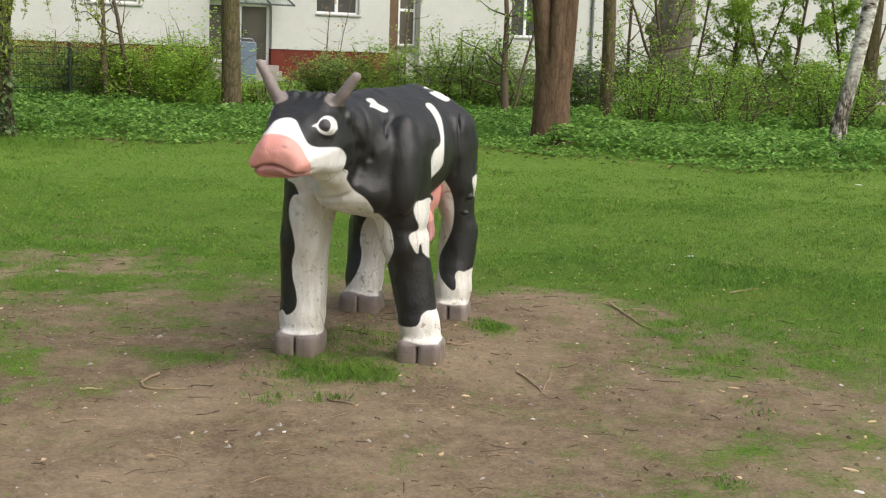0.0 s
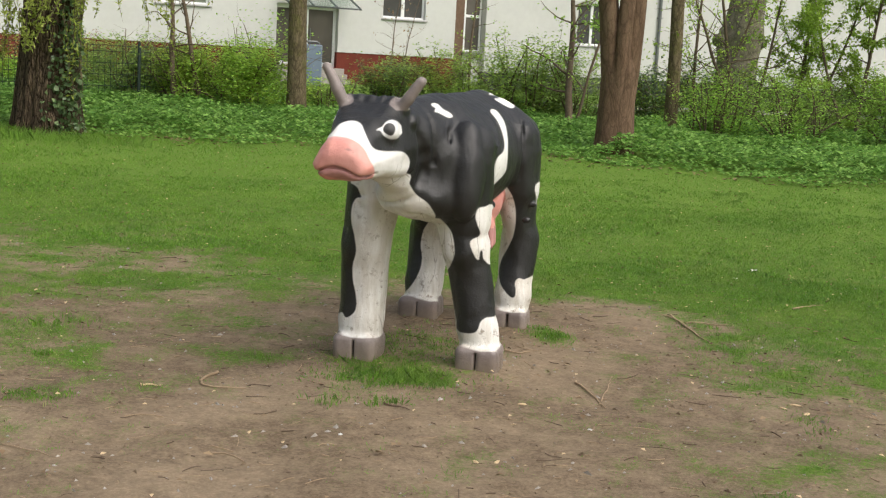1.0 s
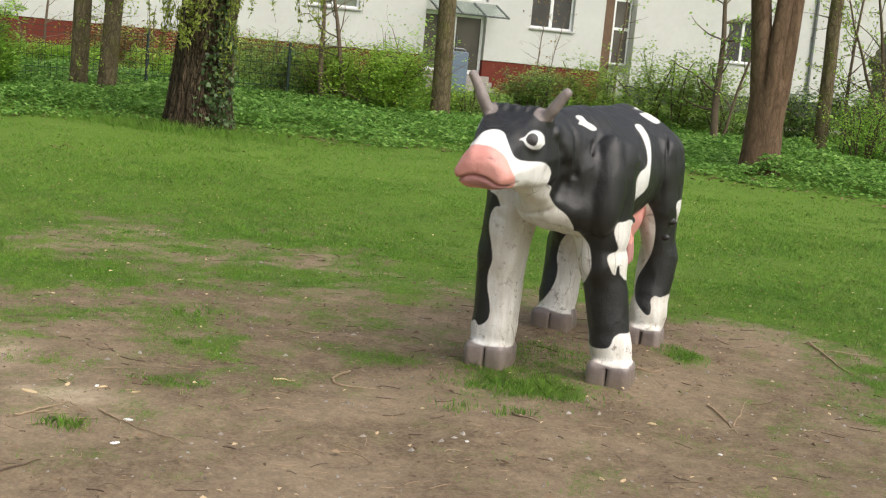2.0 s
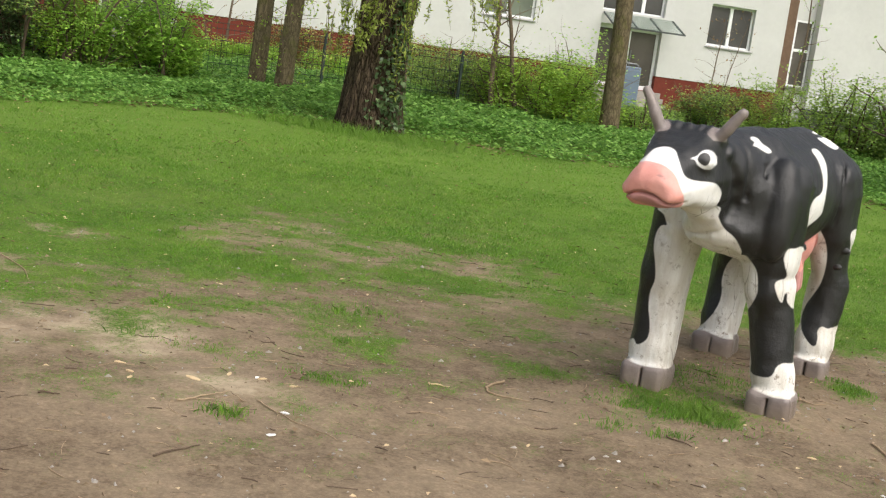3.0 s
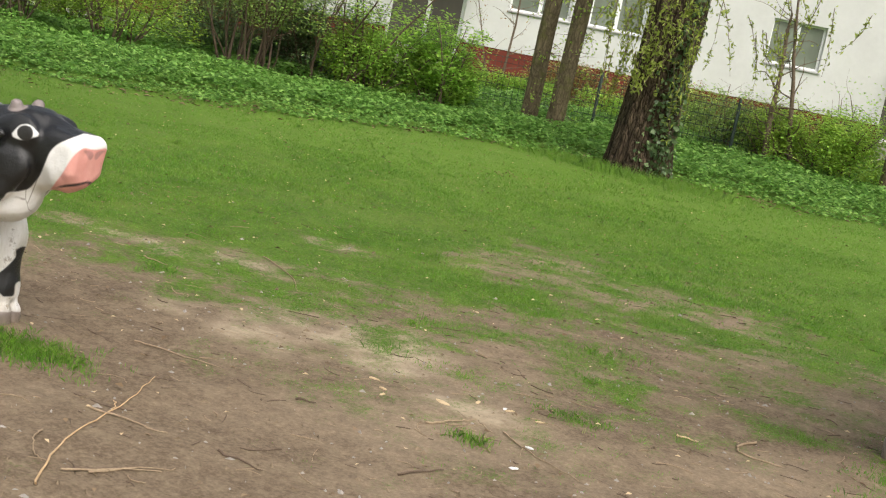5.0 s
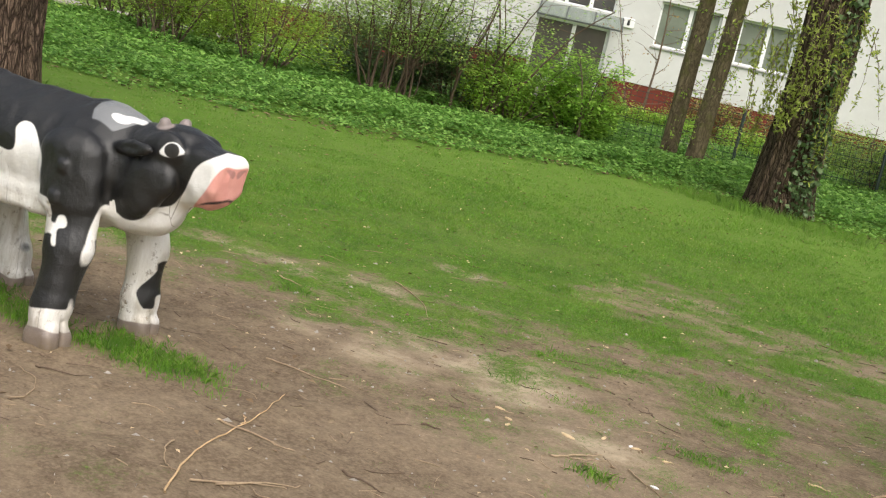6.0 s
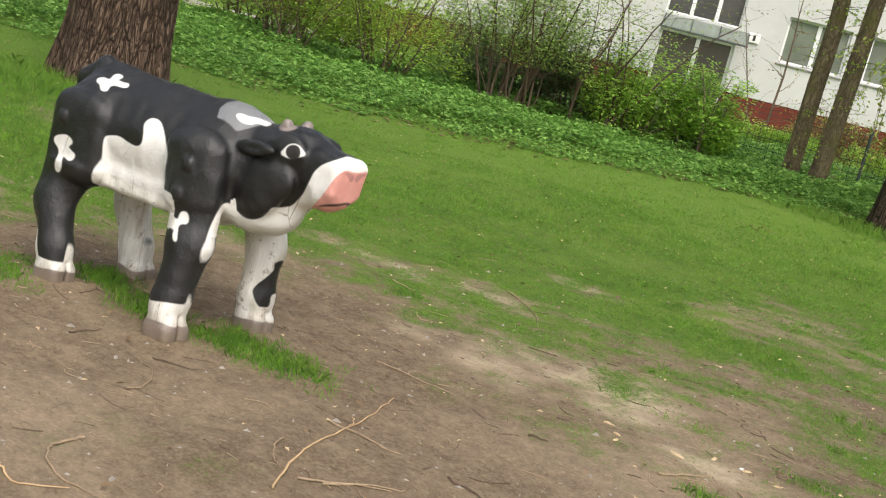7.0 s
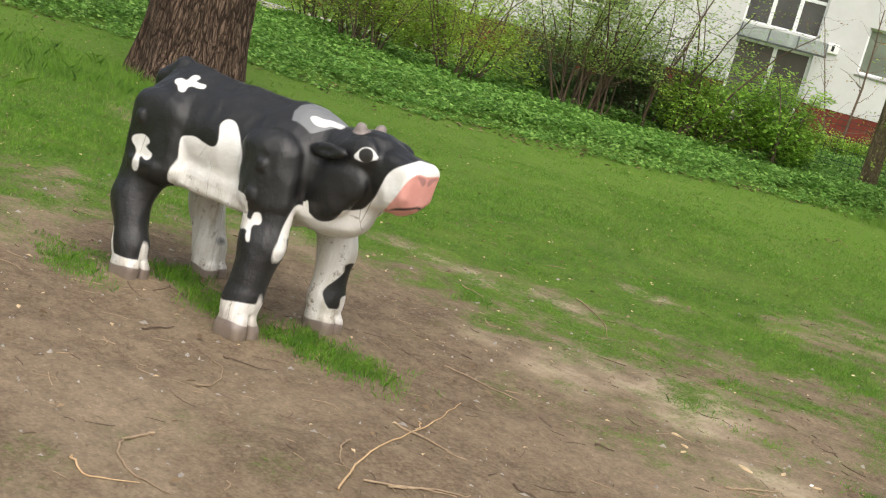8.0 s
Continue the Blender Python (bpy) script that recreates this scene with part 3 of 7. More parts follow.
def build_ground():
    # cell size grows with distance, so one sheet serves from the statues to the horizon
    def axis(centre, near, step, far):
        a = list(np.arange(-near, near + 1e-6, step))
        s, v = step, near
        while v < far:
            s *= 1.18
            v += s
            a = [-v] + a + [v]
        return np.array(a) + centre
    X, Y = np.meshgrid(axis(-2.0, 5.5, 0.045, 1500), axis(6.0, 5.5, 0.045, 1500), indexing="ij")
    Z = ground_heights(X, Y)
    verts = np.stack([X, Y, Z], -1).reshape(-1, 3)
    ob = sheet_mesh("ground", verts, lattice_faces(*X.shape, False), M_GROUND)
    attribute(ob, "lawn", lawn_cover(X, Y).ravel())
    attribute(ob, "pale", pale_cover(X, Y).ravel())
    return tagged(ob, "trodden brown earth running into rough green lawn", "ground", kind="structure")


build_ground()


def blades(x, y, height, width, rng, per=5, spread=0.03, lean=0.5, flat=False):
    """Tufts of grass blades; flat: short straight ones, else bent."""
    n = len(x) * per
    px = np.repeat(x, per) + rng.normal(size=n) * spread
    py = np.repeat(y, per) + rng.normal(size=n) * spread
    h = np.repeat(height, per) * rng.uniform(0.45, 1.2, n)
    w = width * rng.uniform(0.6, 1.3, n)
    a, b = rng.uniform(0, 2 * np.pi, n), rng.uniform(0, 2 * np.pi, n)
    ln = np.abs(rng.normal(size=n)) * lean * h
    root = np.stack([px, py, ground_heights(px, py) - 0.004], -1)
    side = np.stack([np.cos(a), np.sin(a), np.zeros(n)], -1) * w[:, None] / 2
    out = np.stack([np.cos(b), np.sin(b), np.zeros(n)], -1) * ln[:, None]
    up = np.array([0, 0, 1.0]) * h[:, None]
    if flat:
        return np.stack([root - side, root + side, root + out + up + side * 0.3, root + out + up - side * 0.3], 1)
    mid = root + out * 0.35 + up * 0.6
    return np.stack([root - side, root + side, mid + side * 0.7, root + out + up, mid - side * 0.7], 1)


def build_lawn():
    rng = np.random.default_rng(3)
    quads = []
    # near turf: dense small blades, thinner where the earth is bare
    for count, r0, r1, h, w, per in ((135000, 4.0, 9.5, 0.021, 0.0044, 4), (66000, 8.5, 13.5, 0.026, 0.0082, 4), (38000, 12.5, 20.0, 0.031, 0.013, 4)):
        r = np.sqrt(rng.uniform(r0 * r0, r1 * r1, count))
        a = np.radians(rng.uniform(-74, 24, count))
        x, y = r * np.sin(a), r * np.cos(a)
        c = lawn_cover(x, y)
        keep = (rng.random(count) < np.clip(c * 1.2 - 0.14, 0, 1) ** 1.2 * (0.25 + 0.75 * np.clip(value_noise(x, y, 0.33, 44) * 1.3 + value_noise(x, y, 1.3, 45) * 0.9 - 0.45, 0, 1))) & (bed_depth(x, y) < 0.2)
        x, y, c = x[keep], y[keep], c[keep]
        lush = 0.55 + 0.9 * value_noise(x, y, 0.7, 41) * value_noise(x, y, 2.1, 42) * 2
        quads.append(blades(x, y, h * lush * (0.35 + 0.75 * c) * 0.8, w, rng, per, 0.02 + 0.003 * r0, 1.3, True))
    ob = polygons("grass", np.concatenate(quads), M_GRASS)
    tagged(ob, "short uneven green lawn grass thinning to bare earth", "grass", kind="stuff")
    # longer tufts under the statues and at the willow's foot
    x, y, h = [], [], []
    for cx, cy, sx, sy, n, hh in ((-0.60, 5.84, 0.10, 0.08, 70, 0.036), (-0.36, 5.74, 0.08, 0.07, 75, 0.036), (-0.5, 5.86, 0.24, 0.2, 180, 0.018), (-0.72, 5.36, 0.05, 0.04, 18, 0.03), (-0.48, 5.39, 0.05, 0.04, 18, 0.03), (-0.42, 6.45, 0.2, 0.25, 200, 0.022), (-3.62, 3.59, 0.13, 0.08, 260, 0.032), (-3.84, 3.5, 0.1, 0.07, 150, 0.034), (-4.3, 3.42, 0.14, 0.07, 160, 0.032), (-4.6, 3.42, 0.1, 0.06, 150, 0.034), (-4.78, 2.98, 0.12, 0.06, 130, 0.028), (-5.0, 3.1, 0.12, 0.08, 60, 0.026),
                               (-2.07, 4.39, 0.04, 0.03, 30, 0.035), (-1.91, 5.04, 0.1, 0.05, 40, 0.025), (-2.53, 5.15, 0.12, 0.06, 40, 0.02),
                               (1.05, 4.42, 0.05, 0.05, 26, 0.018), (1.4, 5.48, 0.06, 0.1, 34, 0.017), (0.27, 6.88, 0.06, 0.1, 90, 0.026), (-6.0, 15.7, 0.8, 0.25, 500, 0.13), (-9.9, 6.9, 0.5, 0.6, 500, 0.10), (-10.6, 5.6, 0.7, 0.5, 500, 0.10)):
        x.append(rng.normal(cx, sx, n))
        y.append(rng.normal(cy, sy, n))
        h.append(np.full(n, hh))
    # small tufts that stand above the mown turf
    for k in range(420):
        r, a = np.sqrt(rng.uniform(25, 230)), np.radians(rng.uniform(-74, 24))
        cx, cy = r * np.sin(a), r * np.cos(a)
        if lawn_cover(np.array([cx]), np.array([cy]))[0] > 0.7 and bed_depth(np.array([cx]), np.array([cy]))[0] < 0:
            n = rng.integers(5, 14)
            x.append(rng.normal(cx, 0.05, n))
            y.append(rng.normal(cy, 0.05, n))
            h.append(np.full(n, rng.uniform(0.02, 0.045)))
    ob = polygons("grass_tufts", blades(*(np.concatenate(v) for v in (x, y, h)), 0.0042, rng, 8, 0.022, 0.7), M_GRASS)
    tagged(ob, "longer fresh green grass tufts at the hooves, tree feet and about the lawn", "grass", kind="stuff")


build_lawn()


def build_bed():
    rng = np.random.default_rng(4)
    out = []
    for count, near, far, size in ((46000, -0.15, 1.8, 0.060), (58000, 0.8, 9.0, 0.078)):
        x, y = rng.uniform(-24, 11, count * 3), rng.uniform(2, 27, count * 3)
        d = bed_depth(x, y)
        r, az = np.hypot(x, y), np.degrees(np.arctan2(x, y))
        keep = (d > near) & (d < far) & (az > -76) & (az < 26) & (r < 27)
        x, y, d = x[keep][:count], y[keep][:count], d[keep][:count]
        clump = value_noise(x, y, 0.45, 51)
        h = np.clip(0.05 + 0.15 * np.clip(d, 0, 0.7) / 0.7, 0.03, 0.3) * (0.1 + 1.1 * clump + 0.7 * value_noise(x, y, 1.1, 52) ** 2)
        for k in range(3):
            px, py = x + rng.normal(size=len(x)) * 0.05, y + rng.normal(size=len(x)) * 0.05
            z = ground_z(px, py) + h * rng.uniform(0.35, 1.05, len(x)) + 0.01
            out.append(leaves(np.stack([px, py, z], -1), size, rng, 0.62, 0.8))
    ob = polygons("ground_elder_bed", np.concatenate(out), M_LEAF_BED)
    tagged(ob, "dense low bed of green ground-elder leaves beside the lawn", "ground cover", kind="stuff")
    # dark leaf mould shows along the bed's ragged front
    n = 1100
    t = rng.uniform(0, len(BED_EDGE) - 1.001, n)
    i = t.astype(int)
    p = BED_EDGE[i] + (BED_EDGE[i + 1] - BED_EDGE[i]) * (t - i)[:, None] + rng.normal(size=(n, 2)) * 0.3
    ob = polygons("leaf_litter", leaves(np.stack([p[:, 0], p[:, 1], ground_heights(p[:, 0], p[:, 1]) + 0.012], -1), 0.08, rng, 0.85, 0.6), M_DRYLEAF)
    tagged(ob, "dead brown leaves along the front of the leafy bed", "leaf litter", kind="stuff")


build_bed()

# ---- the white house beyond the hedge: u runs along its front, v towards the lawn, z up ----
HOUSE_TURN = 30.0
HOUSE_AT = (-3.765, 43.870)
WALL_TOP = 9.2


def cut_wall(name, u0, u1, z0, z1, v, thick, openings, material, parent):
    """A wall slab with rectangular openings right through it; v is its outer face, it reaches back by thick."""
    us = sorted({u0, u1, *(o[0] for o in openings), *(o[1] for o in openings)})
    zs = sorted({z0, z1, *(o[2] for o in openings), *(o[3] for o in openings)})
    bm = bmesh.new()
    solid = {}
    for i in range(len(us) - 1):
        for j in range(len(zs) - 1):
            mu, mz = (us[i] + us[i + 1]) / 2, (zs[j] + zs[j + 1]) / 2
            solid[i, j] = not any(o[0] < mu < o[1] and o[2] < mz < o[3] for o in openings)

    def face(*pts):
        bm.faces.new([bm.verts.new(p) for p in pts])
    for (i, j), s in solid.items():
        if not s:
            continue
        a, b, c, d = us[i], us[i + 1], zs[j], zs[j + 1]
        face((a, v, c), (a, v, d), (b, v, d), (b, v, c))
        face((a, v + thick, c), (b, v + thick, c), (b, v + thick, d), (a, v + thick, d))
        for (di, dj), pts in (((-1, 0), ((a, v, c), (a, v + thick, c), (a, v + thick, d), (a, v, d))), ((1, 0), ((b, v, c), (b, v, d), (b, v + thick, d), (b, v + thick, c))),
                              ((0, -1), ((a, v, c), (b, v, c), (b, v + thick, c), (a, v + thick, c))), ((0, 1), ((a, v, d), (a, v + thick, d), (b, v + thick, d), (b, v, d)))):
            if not solid.get((i + di, j + dj), False):
                face(*pts)
    bmesh.ops.remove_doubles(bm, verts=bm.verts, dist=0.0005)
    bmesh.ops.recalc_face_normals(bm, faces=bm.faces)
    return part(name, bm, material, parent)


def frame_ring(bm, u0, u1, z0, z1, w, y0, y1):
    """A rectangular frame in one piece, w broad."""
    rings = []
    for k, y in ((0, y1), (0, y0), (w, y0), (w, y1)):
        rings.append([bm.verts.new(p) for p in ((u0 + k, y, z0 + k), (u1 - k, y, z0 + k), (u1 - k, y, z1 - k), (u0 + k, y, z1 - k))])
    for a, b in zip(rings, rings[1:] + rings[:1]):
        for i in range(4):
            bm.faces.new((a[i], a[(i + 1) % 4], b[(i + 1) % 4], b[i]))
    bmesh.ops.recalc_face_normals(bm, faces=bm.faces)


def window(house, u0, u1, z0, z1, v, splits=(0.5,), rails=(), glass=None, sill=True, back=0.16):
    """A window set back in its opening: frame, sashes with panes, and a metal sill."""
    glass = glass or M_GLASS
    bm = bmesh.new()
    y0, y1, w = v + back, v + back + 0.07, 0.065
    frame_ring(bm, u0, u1, z0, z1, w, y0, y1)
    frame_ob = part("window", bm, M_WHITEFRAME, house, "white plastic window frame")
    for s in splits:
        m = u0 + (u1 - u0) * s
        box_part("mullion", (m - 0.06, m + 0.06, y0 - 0.01, y1, z0 + w, z1 - w), M_WHITEFRAME, frame_ob, 0.008)
    for r in rails:
        m = z0 + (z1 - z0) * r
        box_part("rail", (u0 + w, u1 - w, y0 + 0.002, y1 - 0.004, m - 0.05, m + 0.05), M_WHITEFRAME, frame_ob, 0.006)
    us, zs = [0, *splits, 1], [0, *rails, 1]
    for i in range(len(us) - 1):
        for j in range(len(zs) - 1):
            a, b = u0 + (u1 - u0) * us[i] + 0.03, u0 + (u1 - u0) * us[i + 1] - 0.03
            c, d = z0 + (z1 - z0) * zs[j] + 0.03, z0 + (z1 - z0) * zs[j + 1] - 0.03
            box_part("pane", (a, b, y0 + 0.025, y0 + 0.04, c, d), glass, frame_ob, 0)
    if sill:
        box_part("window_sill", (u0 - 0.05, u1 + 0.05, v - 0.06, v + back, z0 - 0.075, z0 - 0.035), M_SILL, frame_ob, 0.006, "grey metal sill")
    return frame_ob


def entrance(house, u0, u1, v):
    """A glazed house door, the stair window over it, and a glass canopy on steel brackets."""
    back = 0.22
    bm = bmesh.new()
    y0, y1 = v + back, v + back + 0.07
    mid = u0 + 0.52 * (u1 - u0)
    for a, b, c, d in ((u0, u0 + 0.08, 1.12, 3.02), (u1 - 0.10, u1, 1.12, 3.02), (mid - 0.06, mid + 0.06, 1.12, 3.02), (u0, u1, 2.96, 3.10), (u0, u1, 1.10, 1.24)):
        box(bm, a, b, y0, y1, c, d, 0.008)
    door = part("door", bm, M_WHITEFRAME, house, "white framed glazed entrance door")
    for a, b in ((u0 + 0.06, mid - 0.04), (mid + 0.04, u1 - 0.08)):
        box_part("pane", (a, b, y0 + 0.025, y0 + 0.04, 1.2, 3.0), M_DOORGLASS, door, 0)
    bm = bmesh.new()
    box(bm, mid + 0.10, mid + 0.13, y0 - 0.06, y0 - 0.03, 1.75, 2.35, 0.008)
    box(bm, mid + 0.10, mid + 0.13, y0 - 0.04, y0 + 0.01, 1.80, 1.83)
    box(bm, mid + 0.10, mid + 0.13, y0 - 0.04, y0 + 0.01, 2.27, 2.30)
    part("door_handle", bm, M_STEEL, door, "steel bar handle")
    for k in range(3):
        box_part("step", (u0 - 0.15, u1 + 0.15, v - 0.9 + 0.3 * k, v + back - 0.002, 0.54 + 0.18 * k, 0.72 + 0.18 * k), M_PATH, house, 0.01, "pale concrete step")
    # canopy: three glass sheets between steel ribs, falling forward
    rib_u = [u0 + 0.05 + (u1 + 0.25 - u0) * k / 3 for k in range(4)]
    bm = bmesh.new()
    for u in rib_u:
        vs = box(bm, u - 0.020, u + 0.020, v - 1.15, v - 0.003, -0.032, 0.032, 0.004)
        for w in vs:
            w.co.z += 3.44 + (w.co.y - v) * 0.37
    vs = box(bm, rib_u[0] - 0.03, rib_u[-1] + 0.03, v - 1.17, v - 1.13, 2.985, 3.035, 0.004)
    canopy = part("canopy", bm, M_RIB, house, "dark steel canopy frame")
    for a, b in zip(rib_u[:-1], rib_u[1:]):
        bm = bmesh.new()
        vs = box(bm, a + 0.022, b - 0.022, v - 1.12, v - 0.01, 0.012, 0.024)
        for w in vs:
            w.co.z += 3.44 + (w.co.y - v) * 0.37
        part("pane", bm, M_CANOPY, canopy, "greenish glass sheet")


def downpipe(house, u, v):
    V, F = tubes([[(u, v - 0.08, 0.6, 0.06), (u, v - 0.08, 3.0, 0.06), (u, v - 0.08, 6.0, 0.06), (u, v - 0.08, WALL_TOP, 0.06)]], 10)
    pipe = sheet_mesh("downpipe", V, F, M_STEEL, house)
    for z in (1.6, 3.6, 5.6, 7.6):
        box_part("pipe_clip", (u - 0.08, u + 0.08, v - 0.16, v - 0.002, z - 0.02, z + 0.02), M_STEEL, pipe, 0.004)


def build_house():
    h = thing("apartment_house", (*HOUSE_AT, 0), "white rendered apartment house with red-brown plinth behind the hedge", "house", turn=HOUSE_TURN)
    ends = (-36.0, 1.9)
    front = [(-0.85, 0.74), (-8.55, -6.85), (-14.15, -12.45), (-16.62, -14.75), (-25.2, -23.6), (-31.6, -30.0)]
    doors = [(-4.60, -2.45), (-20.25, -17.95)]
    holes = [(a, b, z, z + 1.36) for a, b in front for z in (2.86, 5.86)]
    holes += [(a, b, 1.62, 3.10) for a, b in doors] + [(a, b, 3.52, 5.2) for a, b in doors] + [(a, b, 5.6, 7.3) for a, b in doors]
    holes = [tuple(round(c, 3) for c in o) for o in holes]
    cut_wall("wall", *ends, 1.62, WALL_TOP, 0, 0.36, holes, M_RENDER, h)
    cut_wall("plinth", *ends, 0.1, 1.617, 0.03, 0.33, [(a, b, 1.10, 1.617) for a, b in doors], M_PLINTH, h)
    for n, (a, b) in enumerate(front):
        for z in (2.86, 5.86):
            window(h, a, b, z, z + 1.36, 0, (0.5,), (), M_GLASS_GREEN if n in (1, 2, 3) and z < 4 else M_GLASS)
    for a, b in doors:
        entrance(h, a, b, 0)
        window(h, a, b, 3.52, 5.2, 0, (0.34, 0.67), (0.62,), M_GLASS, False, 0.2)
        window(h, a, b, 5.6, 7.3, 0, (0.34, 0.67), (0.62,), M_GLASS, False, 0.2)
    sign = box_part("number_sign", (-17.66, -17.30, -0.08, -0.004, 3.2, 3.5), M_SIGN, h, 0.02, "white lit number box")
    box_part("sign_bar", (-17.52, -17.44, -0.088, -0.081, 3.27, 3.43), M_BAR, sign, 0, "black bar")
    # the right-hand part stands back behind a recessed corner
    cut_wall("side_wall", 1.56, 1.9, 1.62, WALL_TOP, 0.363, 2.2, [], M_RENDER, h)
    cut_wall("side_plinth", 1.58, 1.88, 0.1, 1.617, 0.363, 2.2, [], M_PLINTH, h)
    back_v = 1.0
    wins = [(7.55, 8.95, 2.40, 3.95)]
    cut_wall("rear_wall", 3.66, 34.0, 1.2, WALL_TOP, back_v, 0.36, wins, M_RENDER, h)
    cut_wall("rear_plinth", 3.66, 34.0, 0.1, 1.197, back_v + 0.03, 0.33, [], M_ROOF, h)
    for a, b, c, d in wins:
        window(h, a, b, c, d, back_v, (0.5,), (), M_GLASS)
    cut_wall("corner_panel", 1.903, 2.95, 0.1, WALL_TOP, 1.363, 0.3, [], M_BROWNWALL, h)
    window(h, 2.953, 3.64, 1.9, 4.2, 1.2, (), (0.55,), M_DOORGLASS, True)
    cut_wall("corner_foot", 2.953, 3.657, 0.1, 1.82, 1.363, 0.3, [], M_RENDER, h)
    cut_wall("corner_head", 2.953, 3.657, 4.203, WALL_TOP, 1.363, 0.3, [], M_RENDER, h)
    downpipe(h, 11.22, back_v)
    # closing walls, floor slab and roof
    cut_wall("end_wall", -36.0, -35.64, 0.1, WALL_TOP, 0.363, 10.2, [], M_RENDER, h)
    cut_wall("far_wall", 33.64, 34.0, 0.1, WALL_TOP, 1.363, 9.2, [], M_RENDER, h)
    cut_wall("back_wall", -36.0, 34.0, 0.1, WALL_TOP, 10.6, 0.36, [], M_RENDER, h)
    box_part("roof", (-36.3, 34.3, -0.35, 11.3, WALL_TOP + 0.003, WALL_TOP + 0.35), M_ROOF, h, 0.03, "flat dark felt roof with an eaves board")
    box_part("floor_slab", (-35.6, 33.6, 3.2, 10.5, 1.0, 1.2), M_PATH, h, 0)
    return h


build_house()


def house_place(u, v):
    """A place on the plan from the house's own measures."""
    c, s = math.cos(radians(HOUSE_TURN)), math.sin(radians(HOUSE_TURN))
    return HOUSE_AT[0] + u * c - v * s, HOUSE_AT[1] + u * s + v * c


def build_path():
    bm = bmesh.new()
    box(bm, -40, 36, -13.6, -11.6, 0.30, 0.60, 0.02)
    for k in range(60):
        box(bm, -40 + k * 1.25, -38.78 + k * 1.25, -13.55, -11.65, 0.598, 0.612, 0.006)
    ob = part("pavement", bm, M_PATH)
    ob.matrix_basis = pose(*HOUSE_AT, 0, 0, 0, HOUSE_TURN)
    tagged(ob, "pale concrete footpath between the fence and the house", "footpath", kind="structure")


build_path()


def build_cabinet():
    x, y = house_place(-4.70, -4.4)
    c = thing("bin_cabinet", (x, y, 0.55), "blue-grey sheet metal cabinet with a rounded tubular rim", "cabinet", turn=HOUSE_TURN)
    box_part("body", (-0.56, 0.0, 0.0, 0.6, 0.0, 1.24), M_BLUE, c, 0.03)
    box_part("door", (-0.51, -0.05, -0.02, -0.003, 0.08, 1.14), M_BLUE, c, 0.01)
    k = [(-0.58, 0.3, 0.0, 0.03), (-0.58, 0.3, 1.20, 0.03), (-0.55, 0.3, 1.28, 0.03), (-0.48, 0.3, 1.32, 0.03), (-0.08, 0.3, 1.32, 0.03), (-0.01, 0.3, 1.28, 0.03), (0.02, 0.3, 1.20, 0.03), (0.02, 0.3, 0.0, 0.03)]
    V, F = tubes([k], 8)
    sheet_mesh("tube_rim", V, F, M_STEEL, c)


build_cabinet()


def build_fence(start, end, group):
    """Welded mesh fence panels between round posts."""
    a, b = np.array(start), np.array(end)
    length = np.linalg.norm(b - a)
    n = max(1, round(length / 2.5))
    ang = math.degrees(math.atan2(b[1] - a[1], b[0] - a[0]))
    for k in range(n):
        p = a + (b - a) * k / n
        L = length / n
        z = float(ground_z(*p))
        f = thing("fence_panel", (*p, z), "dark green welded mesh fence panel with a round post", "fence", group, ang)
        V, F = tubes([[(0, 0, -0.05, 0.03), (0, 0, 1.05, 0.03), (0, 0, 1.08, 0.015)]], 8)
        sheet_mesh("post", V, F, M_FENCE, f)
        paths = [[(0.03, 0, h, 0.005), (L - 0.03, 0, h, 0.005)] for h in (0.1, 0.3, 0.5, 0.7, 0.9, 1.0)]
        paths += [[(x, 0, 0.05, 0.0035), (x, 0, 1.02, 0.0035)] for x in np.arange(0.1, L, 0.1)]
        V, F = tubes(paths, 4)
        sheet_mesh("wire_mesh", V, F, M_FENCE, f)


build_fence((-13.2, 18.9), (-4.4, 23.6), "mesh fence by the footpath")

